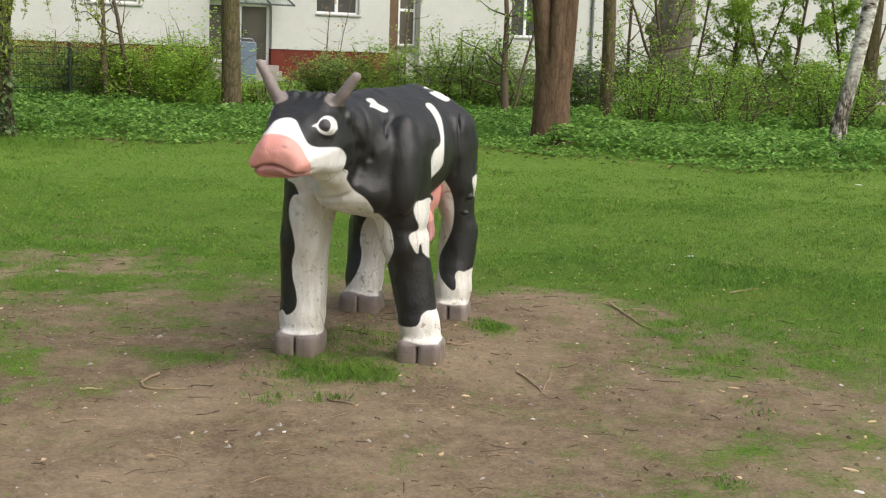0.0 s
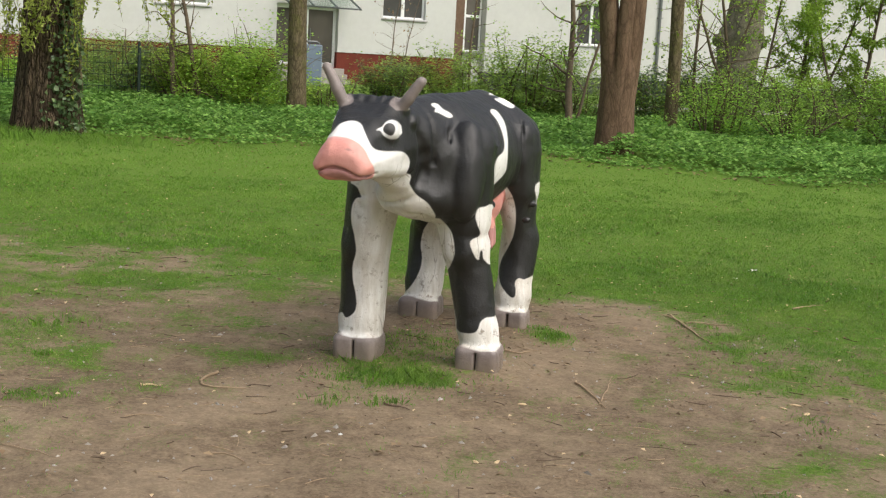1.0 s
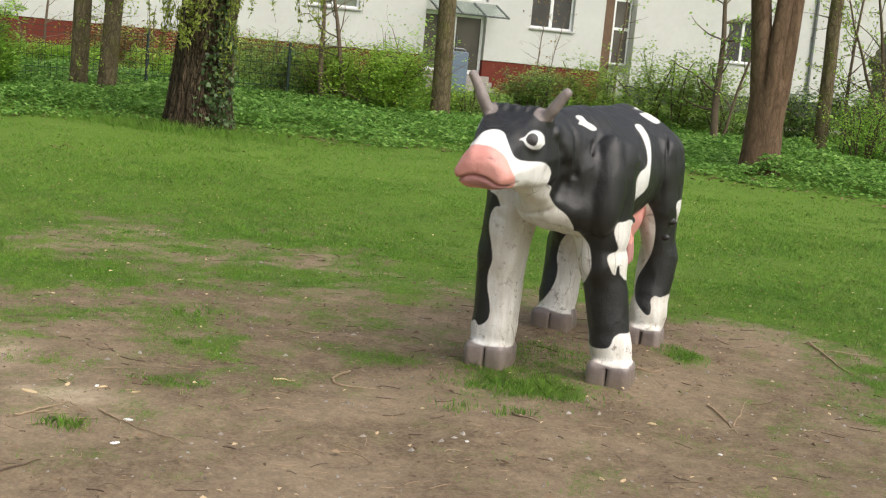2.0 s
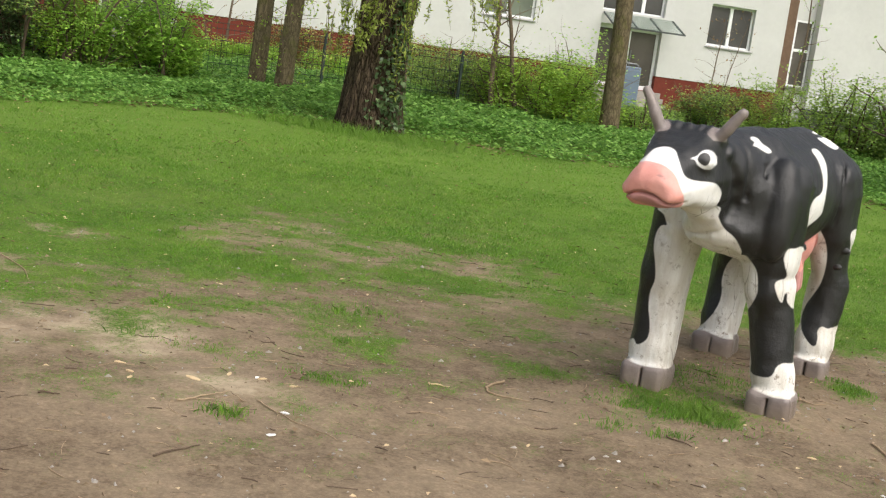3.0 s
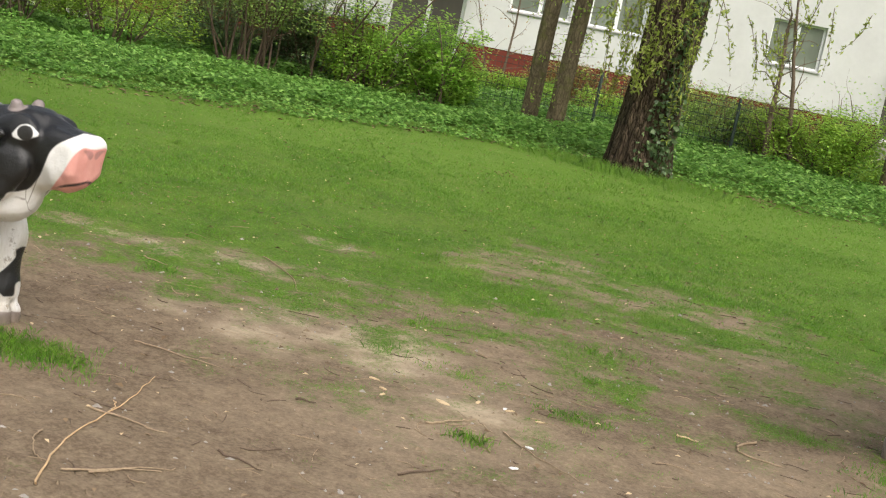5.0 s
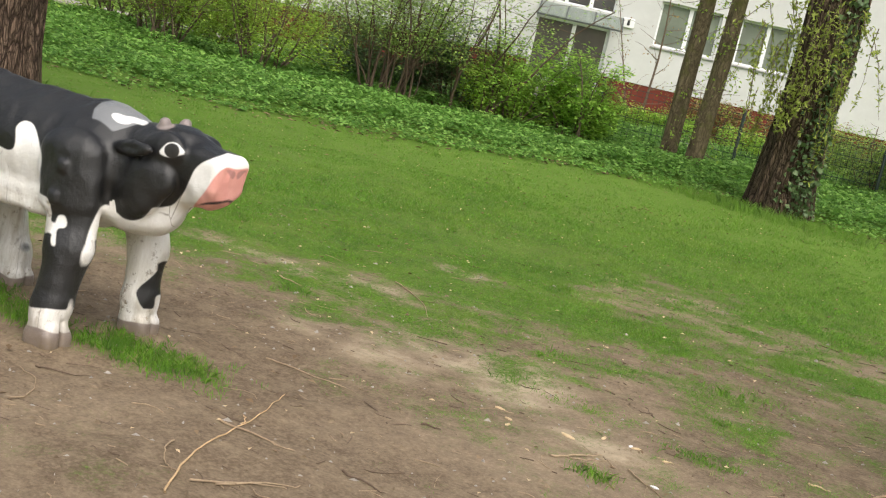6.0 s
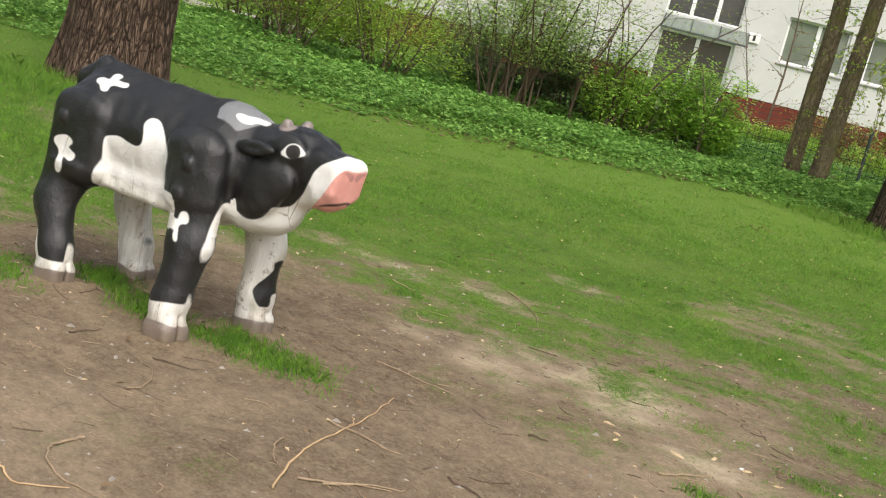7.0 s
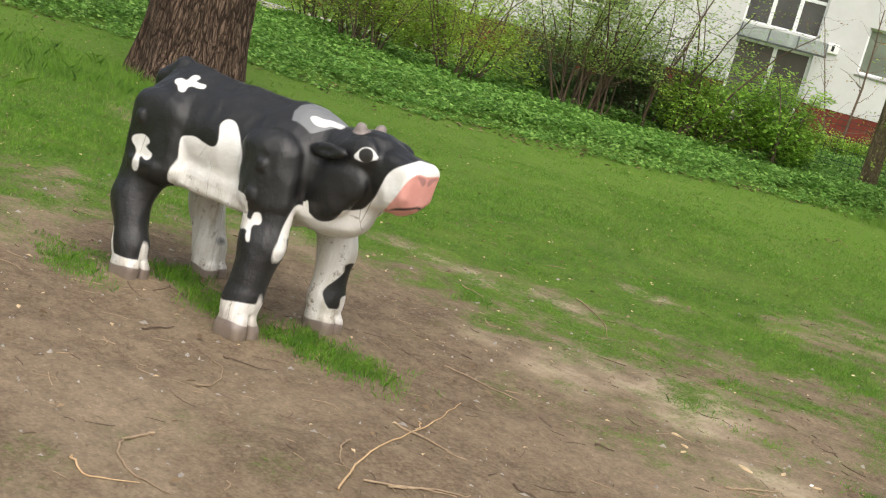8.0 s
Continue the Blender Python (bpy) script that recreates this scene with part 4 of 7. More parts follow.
# ---- trees ----
def trunk_mesh(name, rows, material, parent, sides=40, rings=60, furrow=0.0, ribs=9, seed=1, flare=0.0, flare_h=0.6):
    """A trunk lofted along rows x, y, z, radius, with furrowed bark and a flared, ribbed foot."""
    rows = np.asarray(rows, float)
    t = np.linspace(0, 1, len(rows))
    s = np.linspace(0, 1, rings) ** 1.25
    p = np.stack([np.interp(s, t, rows[:, k]) for k in range(4)], -1)
    a = np.linspace(0, 2 * np.pi, sides, endpoint=False)
    A, S = np.meshgrid(a, np.arange(rings))
    r = p[:, 3][:, None] * np.ones_like(A)
    z0 = p[:, 2] - p[0, 2]
    rng = np.random.default_rng(seed)
    if flare:
        lobes = sum(rng.uniform(0.3, 1) * np.cos(k * A + rng.uniform(0, 6)) for k in (3, 5, 7)) / 3
        r = r * (1 + flare * np.exp(-z0 / flare_h)[:, None] * (1 + 0.7 * lobes))
    if furrow:
        wave = value_noise(A * ribs / 6.28 * 4 + 0.6 * value_noise(A * 3, z0[:, None] * 1.5, 1, seed), z0[:, None] * 1.1 + 0 * A, 1.0, seed + 1)
        wrap = value_noise((A - 2 * np.pi) * ribs / 6.28 * 4 + 0.6 * value_noise((A - 2 * np.pi) * 3, z0[:, None] * 1.5, 1, seed), z0[:, None] * 1.1 + 0 * A, 1.0, seed + 1)
        k = np.clip((A - 5.4) / 0.88, 0, 1)
        r = r * (1 + furrow * ((wave * (1 - k) + wrap * k) - 0.5))
    r = r * (1 + 0.05 * np.sin(2 * A + z0[:, None] * 0.7 + seed))
    V = np.stack([p[:, 0][:, None] + r * np.cos(A), p[:, 1][:, None] + r * np.sin(A), p[:, 2][:, None] + 0 * A], -1).reshape(-1, 3)
    F = lattice_faces(rings, sides, True)
    return sheet_mesh(name, V, F, material, parent)


def crown(parent, tops, material, rng, spread=2.2, boughs=7, count=2600, size=0.10, twig=M_TWIG, low=None):
    """Limbs that fork from the trunk's top, with thin twigs and many small leaves."""
    limbs, ends = [], []
    for x, y, z, r in tops:
        for k in range(boughs):
            a = rng.uniform(0, 2 * np.pi)
            path = growing((x, y, z - rng.uniform(0, 0.8)), (np.cos(a), np.sin(a), rng.uniform(0.4, 1.3)), spread * rng.uniform(0.8, 1.5), r * 0.5, rng, 7, 0.35, 0.03)
            limbs.append(path)
            for j in (3, 4, 5, 6, 7):
                for q in range(2):
                    b = rng.normal(size=3)
                    tw = growing(path[j, :3], b + (0, 0, 0.3), spread * 0.45, path[j, 3] * 0.5, rng, 5, 0.4)
                    limbs.append(tw)
                    ends.append(tw[:, :3])
    V, F = tubes(limbs, 5)
    tagged(sheet_mesh("limb_tangle", V, F, twig, parent), kind="stuff")
    ends = np.concatenate(ends)
    count = count // 5
    c = ends[rng.integers(0, len(ends), count)] + rng.normal(size=(count, 3)) * spread * 0.09
    polygons("crown", leaves(c, size, rng, 0.3, 0.55), material, parent)


def tree(name, at, label, bole, height, material, seed, lean=(0, 0), top=0.6, sides=32, furrow=0.0, ribs=8, flare=0.25, flare_h=0.35, leaf=None, spread=2.2, count=2400, size=0.11):
    """bole: the trunk's radius near the foot. Its top is where the limbs start."""
    x, y = at
    z = float(ground_z(x, y))
    t = thing(name, (x, y, z), label, "tree")
    rng = np.random.default_rng(seed)
    n = 9
    k = np.linspace(0, 1, n)
    rows = np.stack([lean[0] * height * k + waver(n, seed, 0.03 * height * 0.2) * k, lean[1] * height * k + waver(n, seed + 50, 0.03 * height * 0.2) * k, -0.15 + (height + 0.15) * k, bole * (1 - (1 - top) * k)], -1)
    trunk_mesh("trunk", rows, material, t, sides, 60, furrow, ribs, seed, flare, flare_h)
    crown(t, [rows[-1]], leaf or M_LEAF_YELLOW, rng, spread, 7, count, size)
    return t


def ivy(parent, rows, angle, width, count, rng, name="ivy"):
    """Ivy leaves that lie on a trunk over part of its round."""
    rows = np.asarray(rows, float)
    t = np.linspace(0, 1, len(rows))
    s = rng.random(count) ** 1.15
    p = np.stack([np.interp(s, t, rows[:, k]) for k in range(4)], -1)
    a = angle + rng.normal(size=count) * width
    r = p[:, 3] * (1 + 0.25 * np.exp(-(p[:, 2]) / 0.6)) + rng.uniform(0.01, 0.07, count)
    c = np.stack([p[:, 0] + r * np.cos(a), p[:, 1] + r * np.sin(a), p[:, 2]], -1)
    polygons(name, leaves(c, 0.075, rng, 0.15, 0.85), M_LEAF_IVY, parent)


def hanging_twigs(parent, starts, rng, length=0.95, leafiness=34, size=0.075, material=None):
    """Weeping willow switches with narrow young leaves."""
    paths, cs = [], []
    for s in starts:
        p = growing(s, (rng.normal() * 0.25, rng.normal() * 0.25, -1), length * rng.uniform(0.5, 1.2), 0.006, rng, 8, 0.18, -0.05)
        paths.append(p)
        k = rng.random(leafiness)
        q = np.stack([np.interp(k * 8, np.arange(9), p[:, j]) for j in range(3)], -1)
        cs.append(q + rng.normal(size=q.shape) * 0.025)
    V, F = tubes(paths, 4)
    tagged(sheet_mesh("switch_tangle", V, F, M_TWIG, parent), kind="stuff")
    polygons("switch_foliage", leaves(np.concatenate(cs), size, rng, 0.1, 0.35, 0.5), material or M_LEAF_WILLOW, parent)


def build_willow():
    x, y = -6.13, 16.62
    z = float(ground_z(x, y))
    t = thing("willow_tree", (x, y, z), "thick furrowed willow trunk with ivy and hanging young twigs", "tree")
    rows = [(0.02, 0, -0.15, 0.44), (0.02, 0, 0.5, 0.41), (0.06, 0, 1.2, 0.39), (0.10, 0.02, 2.0, 0.39), (0.12, 0.02, 3.0, 0.38), (0.1, 0.0, 4.2, 0.38)]
    trunk_mesh("trunk", rows, M_WILLOW, t, 120, 110, 0.17, 9, 3, 0.22, 0.35)
    rng = np.random.default_rng(30)
    crown(t, [(0.1, 0, 4.2, 0.34)], M_LEAF_WILLOW, rng, 3.2, 8, 3600, 0.11)
    ivy(t, rows[:5], radians(-38), 0.30, 800, rng)
    starts = [(rng.uniform(-0.6, 0.7), rng.uniform(-0.9, -0.45), rng.uniform(1.5, 2.9)) for _ in range(60)]
    starts += [(rng.uniform(0.4, 2.6), rng.uniform(-0.6, 0.8), rng.uniform(1.9, 3.0)) for _ in range(16)]
    hanging_twigs(t, starts, rng)


def build_big_oak():
    x, y = -10.50, 7.33
    z = float(ground_z(x, y))
    t = thing("big_tree", (x, y, z), "very thick brown tree trunk with deeply furrowed bark on the lawn", "tree")
    rows = [(0, 0, -0.2, 0.55), (0.0, 0, 0.4, 0.51), (0.0, 0.0, 1.0, 0.48), (0.02, 0.02, 2.0, 0.46), (0.03, 0.03, 3.2, 0.45), (0.03, 0.03, 4.5, 0.43)]
    trunk_mesh("trunk", rows, M_OAK, t, 140, 120, 0.13, 10, 8, 0.20, 0.4)
    crown(t, [(0.03, 0.03, 4.5, 0.4)], M_LEAF_YELLOW, np.random.default_rng(31), 3.4, 8, 3600, 0.11)


def build_forked_tree():
    x, y = 1.51, 18.6
    z = float(ground_z(x, y))
    t = thing("forked_tree", (x, y, z), "brown smooth-barked tree trunk that forks low into two stems", "tree")
    trunk_mesh("trunk", [(0.0, 0, -0.15, 0.27), (0.0, 0, 0.3, 0.255), (-0.01, 0, 0.8, 0.24), (0.0, 0, 1.15, 0.245), (0.0, 0, 1.4, 0.20), (0.0, 0, 1.7, 0.08)], M_SMOOTH, t, 48, 40, 0.10, 5, 14, 0.18, 0.25)
    a = [(0.09, 0, 0.7, 0.15), (0.12, 0, 1.2, 0.16), (0.14, 0, 1.8, 0.165), (0.17, 0.02, 2.6, 0.16), (0.24, 0.1, 4.2, 0.14)]
    b = [(-0.09, -0.02, 0.7, 0.14), (-0.13, -0.02, 1.2, 0.15), (-0.19, -0.03, 1.8, 0.15), (-0.29, -0.05, 2.6, 0.15), (-0.55, -0.1, 4.2, 0.13)]
    c = [(0.0, -0.12, 0.75, 0.11), (0.0, -0.14, 1.2, 0.115), (0.02, -0.13, 1.8, 0.12), (0.06, -0.12, 2.6, 0.11), (0.05, -0.1, 3.6, 0.08)]
    for n, rows in enumerate((a, b, c)):
        trunk_mesh("stem", rows, M_SMOOTH, t, 32, 40, 0.08, 4, 15 + n)
    crown(t, [a[-1], b[-1]], M_LEAF_YELLOW, np.random.default_rng(32), 2.4, 6, 2600, 0.11)


def build_birch():
    x, y = 5.42, 17.86
    z = float(ground_z(x, y))
    t = thing("birch_tree", (x, y, z), "leaning white birch trunk with a cracked black foot", "tree")
    rows = [(0, 0, -0.15, 0.125), (0.04, 0, 0.5, 0.118), (0.17, 0.0, 1.1, 0.105), (0.31, 0.02, 1.9, 0.102), (0.42, 0.04, 2.6, 0.098), (0.66, 0.1, 5.0, 0.085)]
    trunk_mesh("trunk", rows, M_BIRCH, t, 36, 70, 0.12, 6, 18, 0.2, 0.25)
    crown(t, [rows[-1]], M_LEAF_YELLOW, np.random.default_rng(33), 2.2, 6, 2400, 0.09)


def build_grey_tree():
    x, y = 5.3, 31.2
    z = float(ground_z(x, y))
    t = thing("burled_tree", (x, y, z), "thick grey mossy tree trunk with a burl", "tree")
    rows = [(0, 0, -0.2, 0.52), (0, 0, 0.8, 0.46), (0.02, 0, 1.4, 0.48), (0.06, 0, 1.9, 0.53), (0.10, 0, 2.3, 0.46), (0.18, 0, 3.0, 0.44), (0.24, 0.05, 5.5, 0.38)]
    trunk_mesh("trunk", rows, M_GREYBARK, t, 60, 80, 0.12, 6, 21, 0.1, 0.4)
    rng = np.random.default_rng(35)
    for k, (ax, az, r) in enumerate(((-0.46, 1.78, 0.17), (-0.38, 2.0, 0.13), (-0.42, 1.58, 0.12), (0.50, 1.75, 0.13))):
        bm = bmesh.new()
        bmesh.ops.create_icosphere(bm, subdivisions=3, radius=r)
        for v in bm.verts:
            v.co *= 1 + 0.25 * noise.noise(v.co * 9 + Vector((k, 0, 0)))
            v.co += Vector((ax, -0.18, az))
        part("burl", bm, M_GREYBARK, t)
    crown(t, [rows[-1]], M_LEAF_YELLOW, rng, 3.0, 7, 2600, 0.12)
    c = np.stack([rng.normal(0.35, 0.3, 150), rng.normal(-0.6, 0.1, 150), rng.uniform(1.6, 3.6, 150)], -1)
    polygons("shoot_foliage", leaves(c, 0.11, rng, 0.3, 0.6), M_LEAF_YELLOW, t)


build_willow()
build_big_oak()
build_forked_tree()
build_birch()
build_grey_tree()
tree("tree", (-3.70, 21.9), "slim straight brown tree trunk before the house door", 0.175, 4.2, M_MOSSBARK, 41, (-0.012, 0), 0.85, 32, 0.06, 5, 0.35, 0.22, spread=2.0)
tree("tree", (2.66, 21.6), "slim mossy tree trunk rising from the hedge", 0.12, 4.4, M_MOSSBARK, 42, (-0.008, 0), 0.8, 32, 0.08, 5, 0.1)
tree("tree", (-9.15, 19.35), "slim brown tree trunk in the leafy bed", 0.14, 4.4, M_MOSSBARK, 43, (0.01, 0.0), 0.8, 32, 0.08, 5, 0.12, spread=2.0)
tree("tree", (-8.56, 19.05), "leaning brown tree trunk in the leafy bed", 0.14, 4.4, M_MOSSBARK, 44, (0.05, 0.0), 0.8, 32, 0.08, 5, 0.12, spread=2.0)
tree("tree", (-7.52, 21.7), "dark tree stem behind the willow", 0.15, 3.6, M_MOSSBARK, 45, (-0.02, 0), 0.7)
tree("tree", (7.45, 23.0), "brown tree trunk behind the birch", 0.16, 4.4, M_MOSSBARK, 46, (0.02, 0), 0.8)
tree("tree", (8.5, 22.0), "tree trunk at the end of the hedge", 0.22, 4.4, M_SMOOTH, 47, (0.02, 0), 0.8)


def trunk_shoots(at, low, high, count, seed, leaf):
    """Thin leafy shoots that hang about a trunk: a climbing shrub of its own."""
    rng = np.random.default_rng(seed)
    x, y = at
    t = thing("climbing_shoots", (x, y, float(ground_z(x, y))), "thin young leafy shoots climbing a tree trunk", "climber")
    paths, pts = [], []
    for _ in range(count):
        a, z = rng.uniform(0, 2 * np.pi), rng.uniform(low, high)
        p = growing((0.12 * np.cos(a), 0.12 * np.sin(a), z), (np.cos(a), np.sin(a), rng.uniform(-0.6, 0.6)), rng.uniform(0.2, 0.5), 0.006, rng, 5, 0.4)
        paths.append(p)
        pts.append(p[1:, :3])
    V, F = tubes(paths, 4)
    tagged(sheet_mesh("twig_tangle", V, F, M_TWIG, t), kind="stuff")
    pts = np.concatenate(pts)
    c = pts[rng.integers(0, len(pts), count * 7)] + rng.normal(size=(count * 7, 3)) * 0.05
    polygons("foliage", leaves(c, 0.06, rng, 0.35, 0.55), leaf, t)


trunk_shoots((-9.10, 19.3), 0.3, 3.0, 34, 80, M_LEAF_YELLOW)
trunk_shoots((-8.45, 19.0), 0.3, 3.0, 40, 81, M_LEAF_YELLOW)
trunk_shoots((2.64, 21.55), 0.4, 3.0, 36, 82, M_LEAF_YELLOW)


def sapling(at, label, stems, rng, leaf, count=260, size=0.07, height=2.6, reach=0.5, material=None):
    """A young tree of a few thin stems with side twigs and sparse leaves. stems: rows of dx, dy, lean x, lean y, radius."""
    x, y = at
    t = thing("sapling", (x, y, float(ground_z(x, y))), label, "sapling")
    mains, twigs, pts = [], [], []
    for dx, dy, lx, ly, r in stems:
        p = growing((dx, dy, -0.05), (lx, ly, 1), height * rng.uniform(0.9, 1.15), r, rng, 10, 0.09, 0.02, 0.35)
        mains.append(p)
        for j in range(2, 11):
            for q in range(2):
                tw = growing(p[j, :3], (rng.normal(), rng.normal(), rng.uniform(0.2, 1.0)), reach * rng.uniform(0.6, 1.5), p[j, 3] * 0.4, rng, 6, 0.35)
                twigs.append(tw)
                pts.append(tw[2:, :3])
    V, F = tubes(mains, 8)
    sheet_mesh("stem", V, F, material or M_TWIG, t)
    V, F = tubes(twigs, 4)
    tagged(sheet_mesh("twig_tangle", V, F, material or M_TWIG, t), kind="stuff")
    pts = np.concatenate(pts)
    c = pts[rng.integers(0, len(pts), count)] + rng.normal(size=(count, 3)) * 0.05
    polygons("foliage", leaves(c, size, rng, 0.35, 0.55), leaf, t)
    return t


SR = np.random.default_rng(60)
sapling((1.05, 23.4), "thin dark sapling with sparse young leaves", [(0, 0, -0.02, 0, 0.075), (0.1, 0, 0.28, 0, 0.03)], SR, M_LEAF_BRIGHT, 700, 0.075, 3.2, 0.7)
sapling((-5.85, 22.2), "two thin leaning stems with sparse young leaves", [(0, 0, -0.12, 0, 0.06), (0.42, 0.1, -0.25, 0, 0.05)], SR, M_LEAF_WILLOW, 220, 0.065, 3.0, 0.6)
sapling((4.2, 24.6), "thin forked young tree with sparse fresh leaves", [(0.0, 0, -0.10, 0, 0.05), (0.1, 0, -0.35, 0, 0.04), (0.3, 0, 0.15, 0, 0.035)], SR, M_LEAF_YELLOW, 1700, 0.055, 3.4, 1.0)
sapling((5.3, 24.8), "thin dark young tree with sparse fresh leaves", [(0.0, 0, 0.08, 0, 0.05), (0.25, 0, 0.4, 0, 0.035)], SR, M_LEAF_YELLOW, 8500, 0.064, 3.4, 1.0)
sapling((6.4, 24.2), "thin young tree with fresh yellow-green leaves", [(0.0, 0, 0.05, 0, 0.045), (-0.2, 0, -0.3, 0, 0.03)], SR, M_LEAF_YELLOW, 8500, 0.064, 3.2, 0.9)
sapling((3.5, 25.2), "thin leafy young tree behind the hedge", [(0.0, 0, 0.02, 0, 0.04), (0.2, 0, 0.25, 0, 0.03)], SR, M_LEAF_BRIGHT, 500, 0.08, 3.2, 0.8)
sapling((7.6, 24.6), "thin young tree with fresh leaves at the hedge end", [(0.0, 0, -0.1, 0, 0.04), (0.2, 0, 0.2, 0, 0.03)], SR, M_LEAF_YELLOW, 8500, 0.064, 3.2, 0.9)
sapling((-0.95, 29.0), "thin bare sapling before the white wall", [(0, 0, -0.01, 0, 0.035)], SR, M_LEAF_BRIGHT, 120, 0.07, 3.2, 0.5)
sapling((-2.9, 29.5), "thin bare twiggy shrub before the white wall", [(0, 0, 0.05, 0, 0.02), (0.15, 0, 0.3, 0, 0.015)], SR, M_LEAF_RED, 90, 0.06, 2.2, 0.5)
sapling((-13.2, 26.0), "thin bare twiggy sapling before the white wall", [(0, 0, 0.05, 0, 0.035), (-0.15, 0, -0.4, 0, 0.022)], SR, M_LEAF_RED, 160, 0.06, 3.2, 0.7)


# ---- shrubs and hedges ----
def shrub(name, at, label, size, rng, leaf, count, leaf_size, stems=14, base=0.0, category="shrub", bare=0.0, lumps=9, turn=0.0, twig=None, second=None, flat=0.6, cap=False):
    """Stems from one stool that carry lumps of leaves. size: half width, half depth, height; base: height at which the leaves begin."""
    x, y = at
    count, leaf_size = int(count * 1.1), leaf_size * 0.9
    t = thing(name, (x, y, float(ground_z(x, y))), label, category, turn=turn)
    w, d, h = size
    paths, pts = [], []
    for k in range(stems):
        a = rng.uniform(0, 2 * np.pi)
        foot = (np.cos(a) * w * 0.35 * rng.random() ** 0.5, np.sin(a) * d * 0.35 * rng.random() ** 0.5, -0.03)
        goal = np.array([np.cos(a) * w * rng.uniform(0.2, 1.0), np.sin(a) * d * rng.uniform(0.2, 1.0), h * rng.uniform(0.55, 1.0)])
        p = growing(foot, goal - foot, np.linalg.norm(goal - foot), rng.uniform(0.012, 0.028), rng, 8, 0.22, 0.0, 0.3)
        paths.append(p)
        pts.append(p[3:, :3])
        for j in (3, 5, 6, 7, 8):
            tw = growing(p[j, :3], (rng.normal(), rng.normal(), rng.uniform(-0.2, 0.9)), 0.35 * h * rng.uniform(0.5, 1.2), p[j, 3] * 0.5, rng, 5, 0.4)
            paths.append(tw)
            pts.append(tw[1:, :3])
    V, F = tubes(paths, 5)
    tagged(sheet_mesh("stem_tangle", V, F, twig or M_TWIG, t), kind="stuff")
    # leaves gather in lumps over an uneven outline
    n1 = int(count * 0.3)
    pts = np.concatenate(pts)
    c1 = pts[rng.integers(0, len(pts), n1)] + rng.normal(size=(n1, 3)) * 0.07
    n2 = count - n1
    u = rng.normal(size=(lumps, 3))
    u[:, 2] = np.abs(u[:, 2])
    u /= np.linalg.norm(u, axis=1, keepdims=True)
    cen = u * np.array([w, d, h - base]) * rng.uniform(0.35, 0.8, (lumps, 1)) + (0, 0, base)
    rad = rng.uniform(0.28, 0.5, lumps) * min(w, h) * 1.1
    k = rng.integers(0, lumps, n2)
    s = rng.normal(size=(n2, 3))
    s /= np.linalg.norm(s, axis=1, keepdims=True)
    c2 = cen[k] + s * (rad[k] * rng.uniform(0.6, 1.1, n2) ** 0.6)[:, None]
    c = np.concatenate([c1, c2])
    if cap:
        c = c[c[:, 2] < h * (0.8 + 0.3 * rng.random(len(c)) ** 2)]
    c = c[(c[:, 2] > max(base * 0.8, 0.02)) & (rng.random(len(c)) > bare)]
    if second:
        pick = rng.random(len(c)) < 0.3
        polygons("young_foliage", leaves(c[pick], leaf_size, rng, flat, 0.6), second, t)
        c = c[~pick]
    polygons("foliage", leaves(c, leaf_size, rng, flat, 0.6), leaf, t)
    return t


BR = np.random.default_rng(70)
# leafy shrubs in a row along the path, before the red plinth
shrub("shrub", (-7.9, 25.6), "loose mid green shrub behind the mesh fence", (1.3, 0.5, 1.25), BR, M_LEAF_MID, 6500, 0.07, 16, 0.1, second=M_LEAF_OLIVE, cap=True)
shrub("shrub", (-5.6, 25.4), "fresh green shrub behind the mesh fence", (1.2, 0.5, 1.3), BR, M_LEAF_BRIGHT, 5500, 0.07, 16, 0.15, second=M_LEAF_MID, cap=True)
# by the willow and the door
shrub("shrub", (-4.75, 22.3), "open fresh green shrub at the lawn bed", (1.3, 0.6, 1.38), BR, M_LEAF_YELLOW, 9500, 0.075, 16, 0.15, second=M_LEAF_BRIGHT, bare=0.1, cap=True)
shrub("shrub", (-5.75, 22.6), "twiggy yellow-green shrub at the fence", (0.75, 0.5, 1.2), BR, M_LEAF_YELLOW, 4200, 0.065, 14, 0.2, cap=True)
shrub("shrub", (-6.9, 23.5), "leafy climber over the mesh fence", (1.3, 0.35, 1.15), BR, M_LEAF_MID, 7600, 0.07, 12, 0.15, second=M_LEAF_DARK, cap=True)
shrub("shrub", (-5.3, 27.2), "tall twiggy shrub before the red plinth", (1.3, 0.5, 1.7), BR, M_LEAF_BRIGHT, 500, 0.08, 18, 1.0, bare=0.3)
shrub("shrub", (-8.35, 22.8), "dark holly shrub behind the fence", (0.6, 0.5, 1.25), BR, M_LEAF_DARK, 4200, 0.065, 12, 0.1)
shrub("shrub", (-3.3, 23.0), "low loose green shrub by the tree foot", (0.8, 0.5, 0.75), BR, M_LEAF_MID, 2400, 0.065, 14, 0.02, second=M_LEAF_YELLOW, cap=True)
# hedge to the right of the door
shrub("hedge_shrub", (-2.35, 24.6), "mixed privet hedge shrub with a few dark leaves", (0.9, 0.6, 1.08), BR, M_LEAF_MID, 7000, 0.065, 14, 0.05, second=M_LEAF_DARK, cap=True)
shrub("hedge_shrub", (-1.1, 24.9), "loose green hedge shrub", (1.05, 0.6, 1.3), BR, M_LEAF_MID, 7000, 0.065, 14, 0.05, second=M_LEAF_YELLOW)
shrub("hedge_shrub", (0.25, 25.2), "rounded hedge mound with fresh green top", (1.45, 0.8, 1.55), BR, M_LEAF_MID, 8600, 0.075, 18, 0.05, second=M_LEAF_YELLOW, lumps=14)
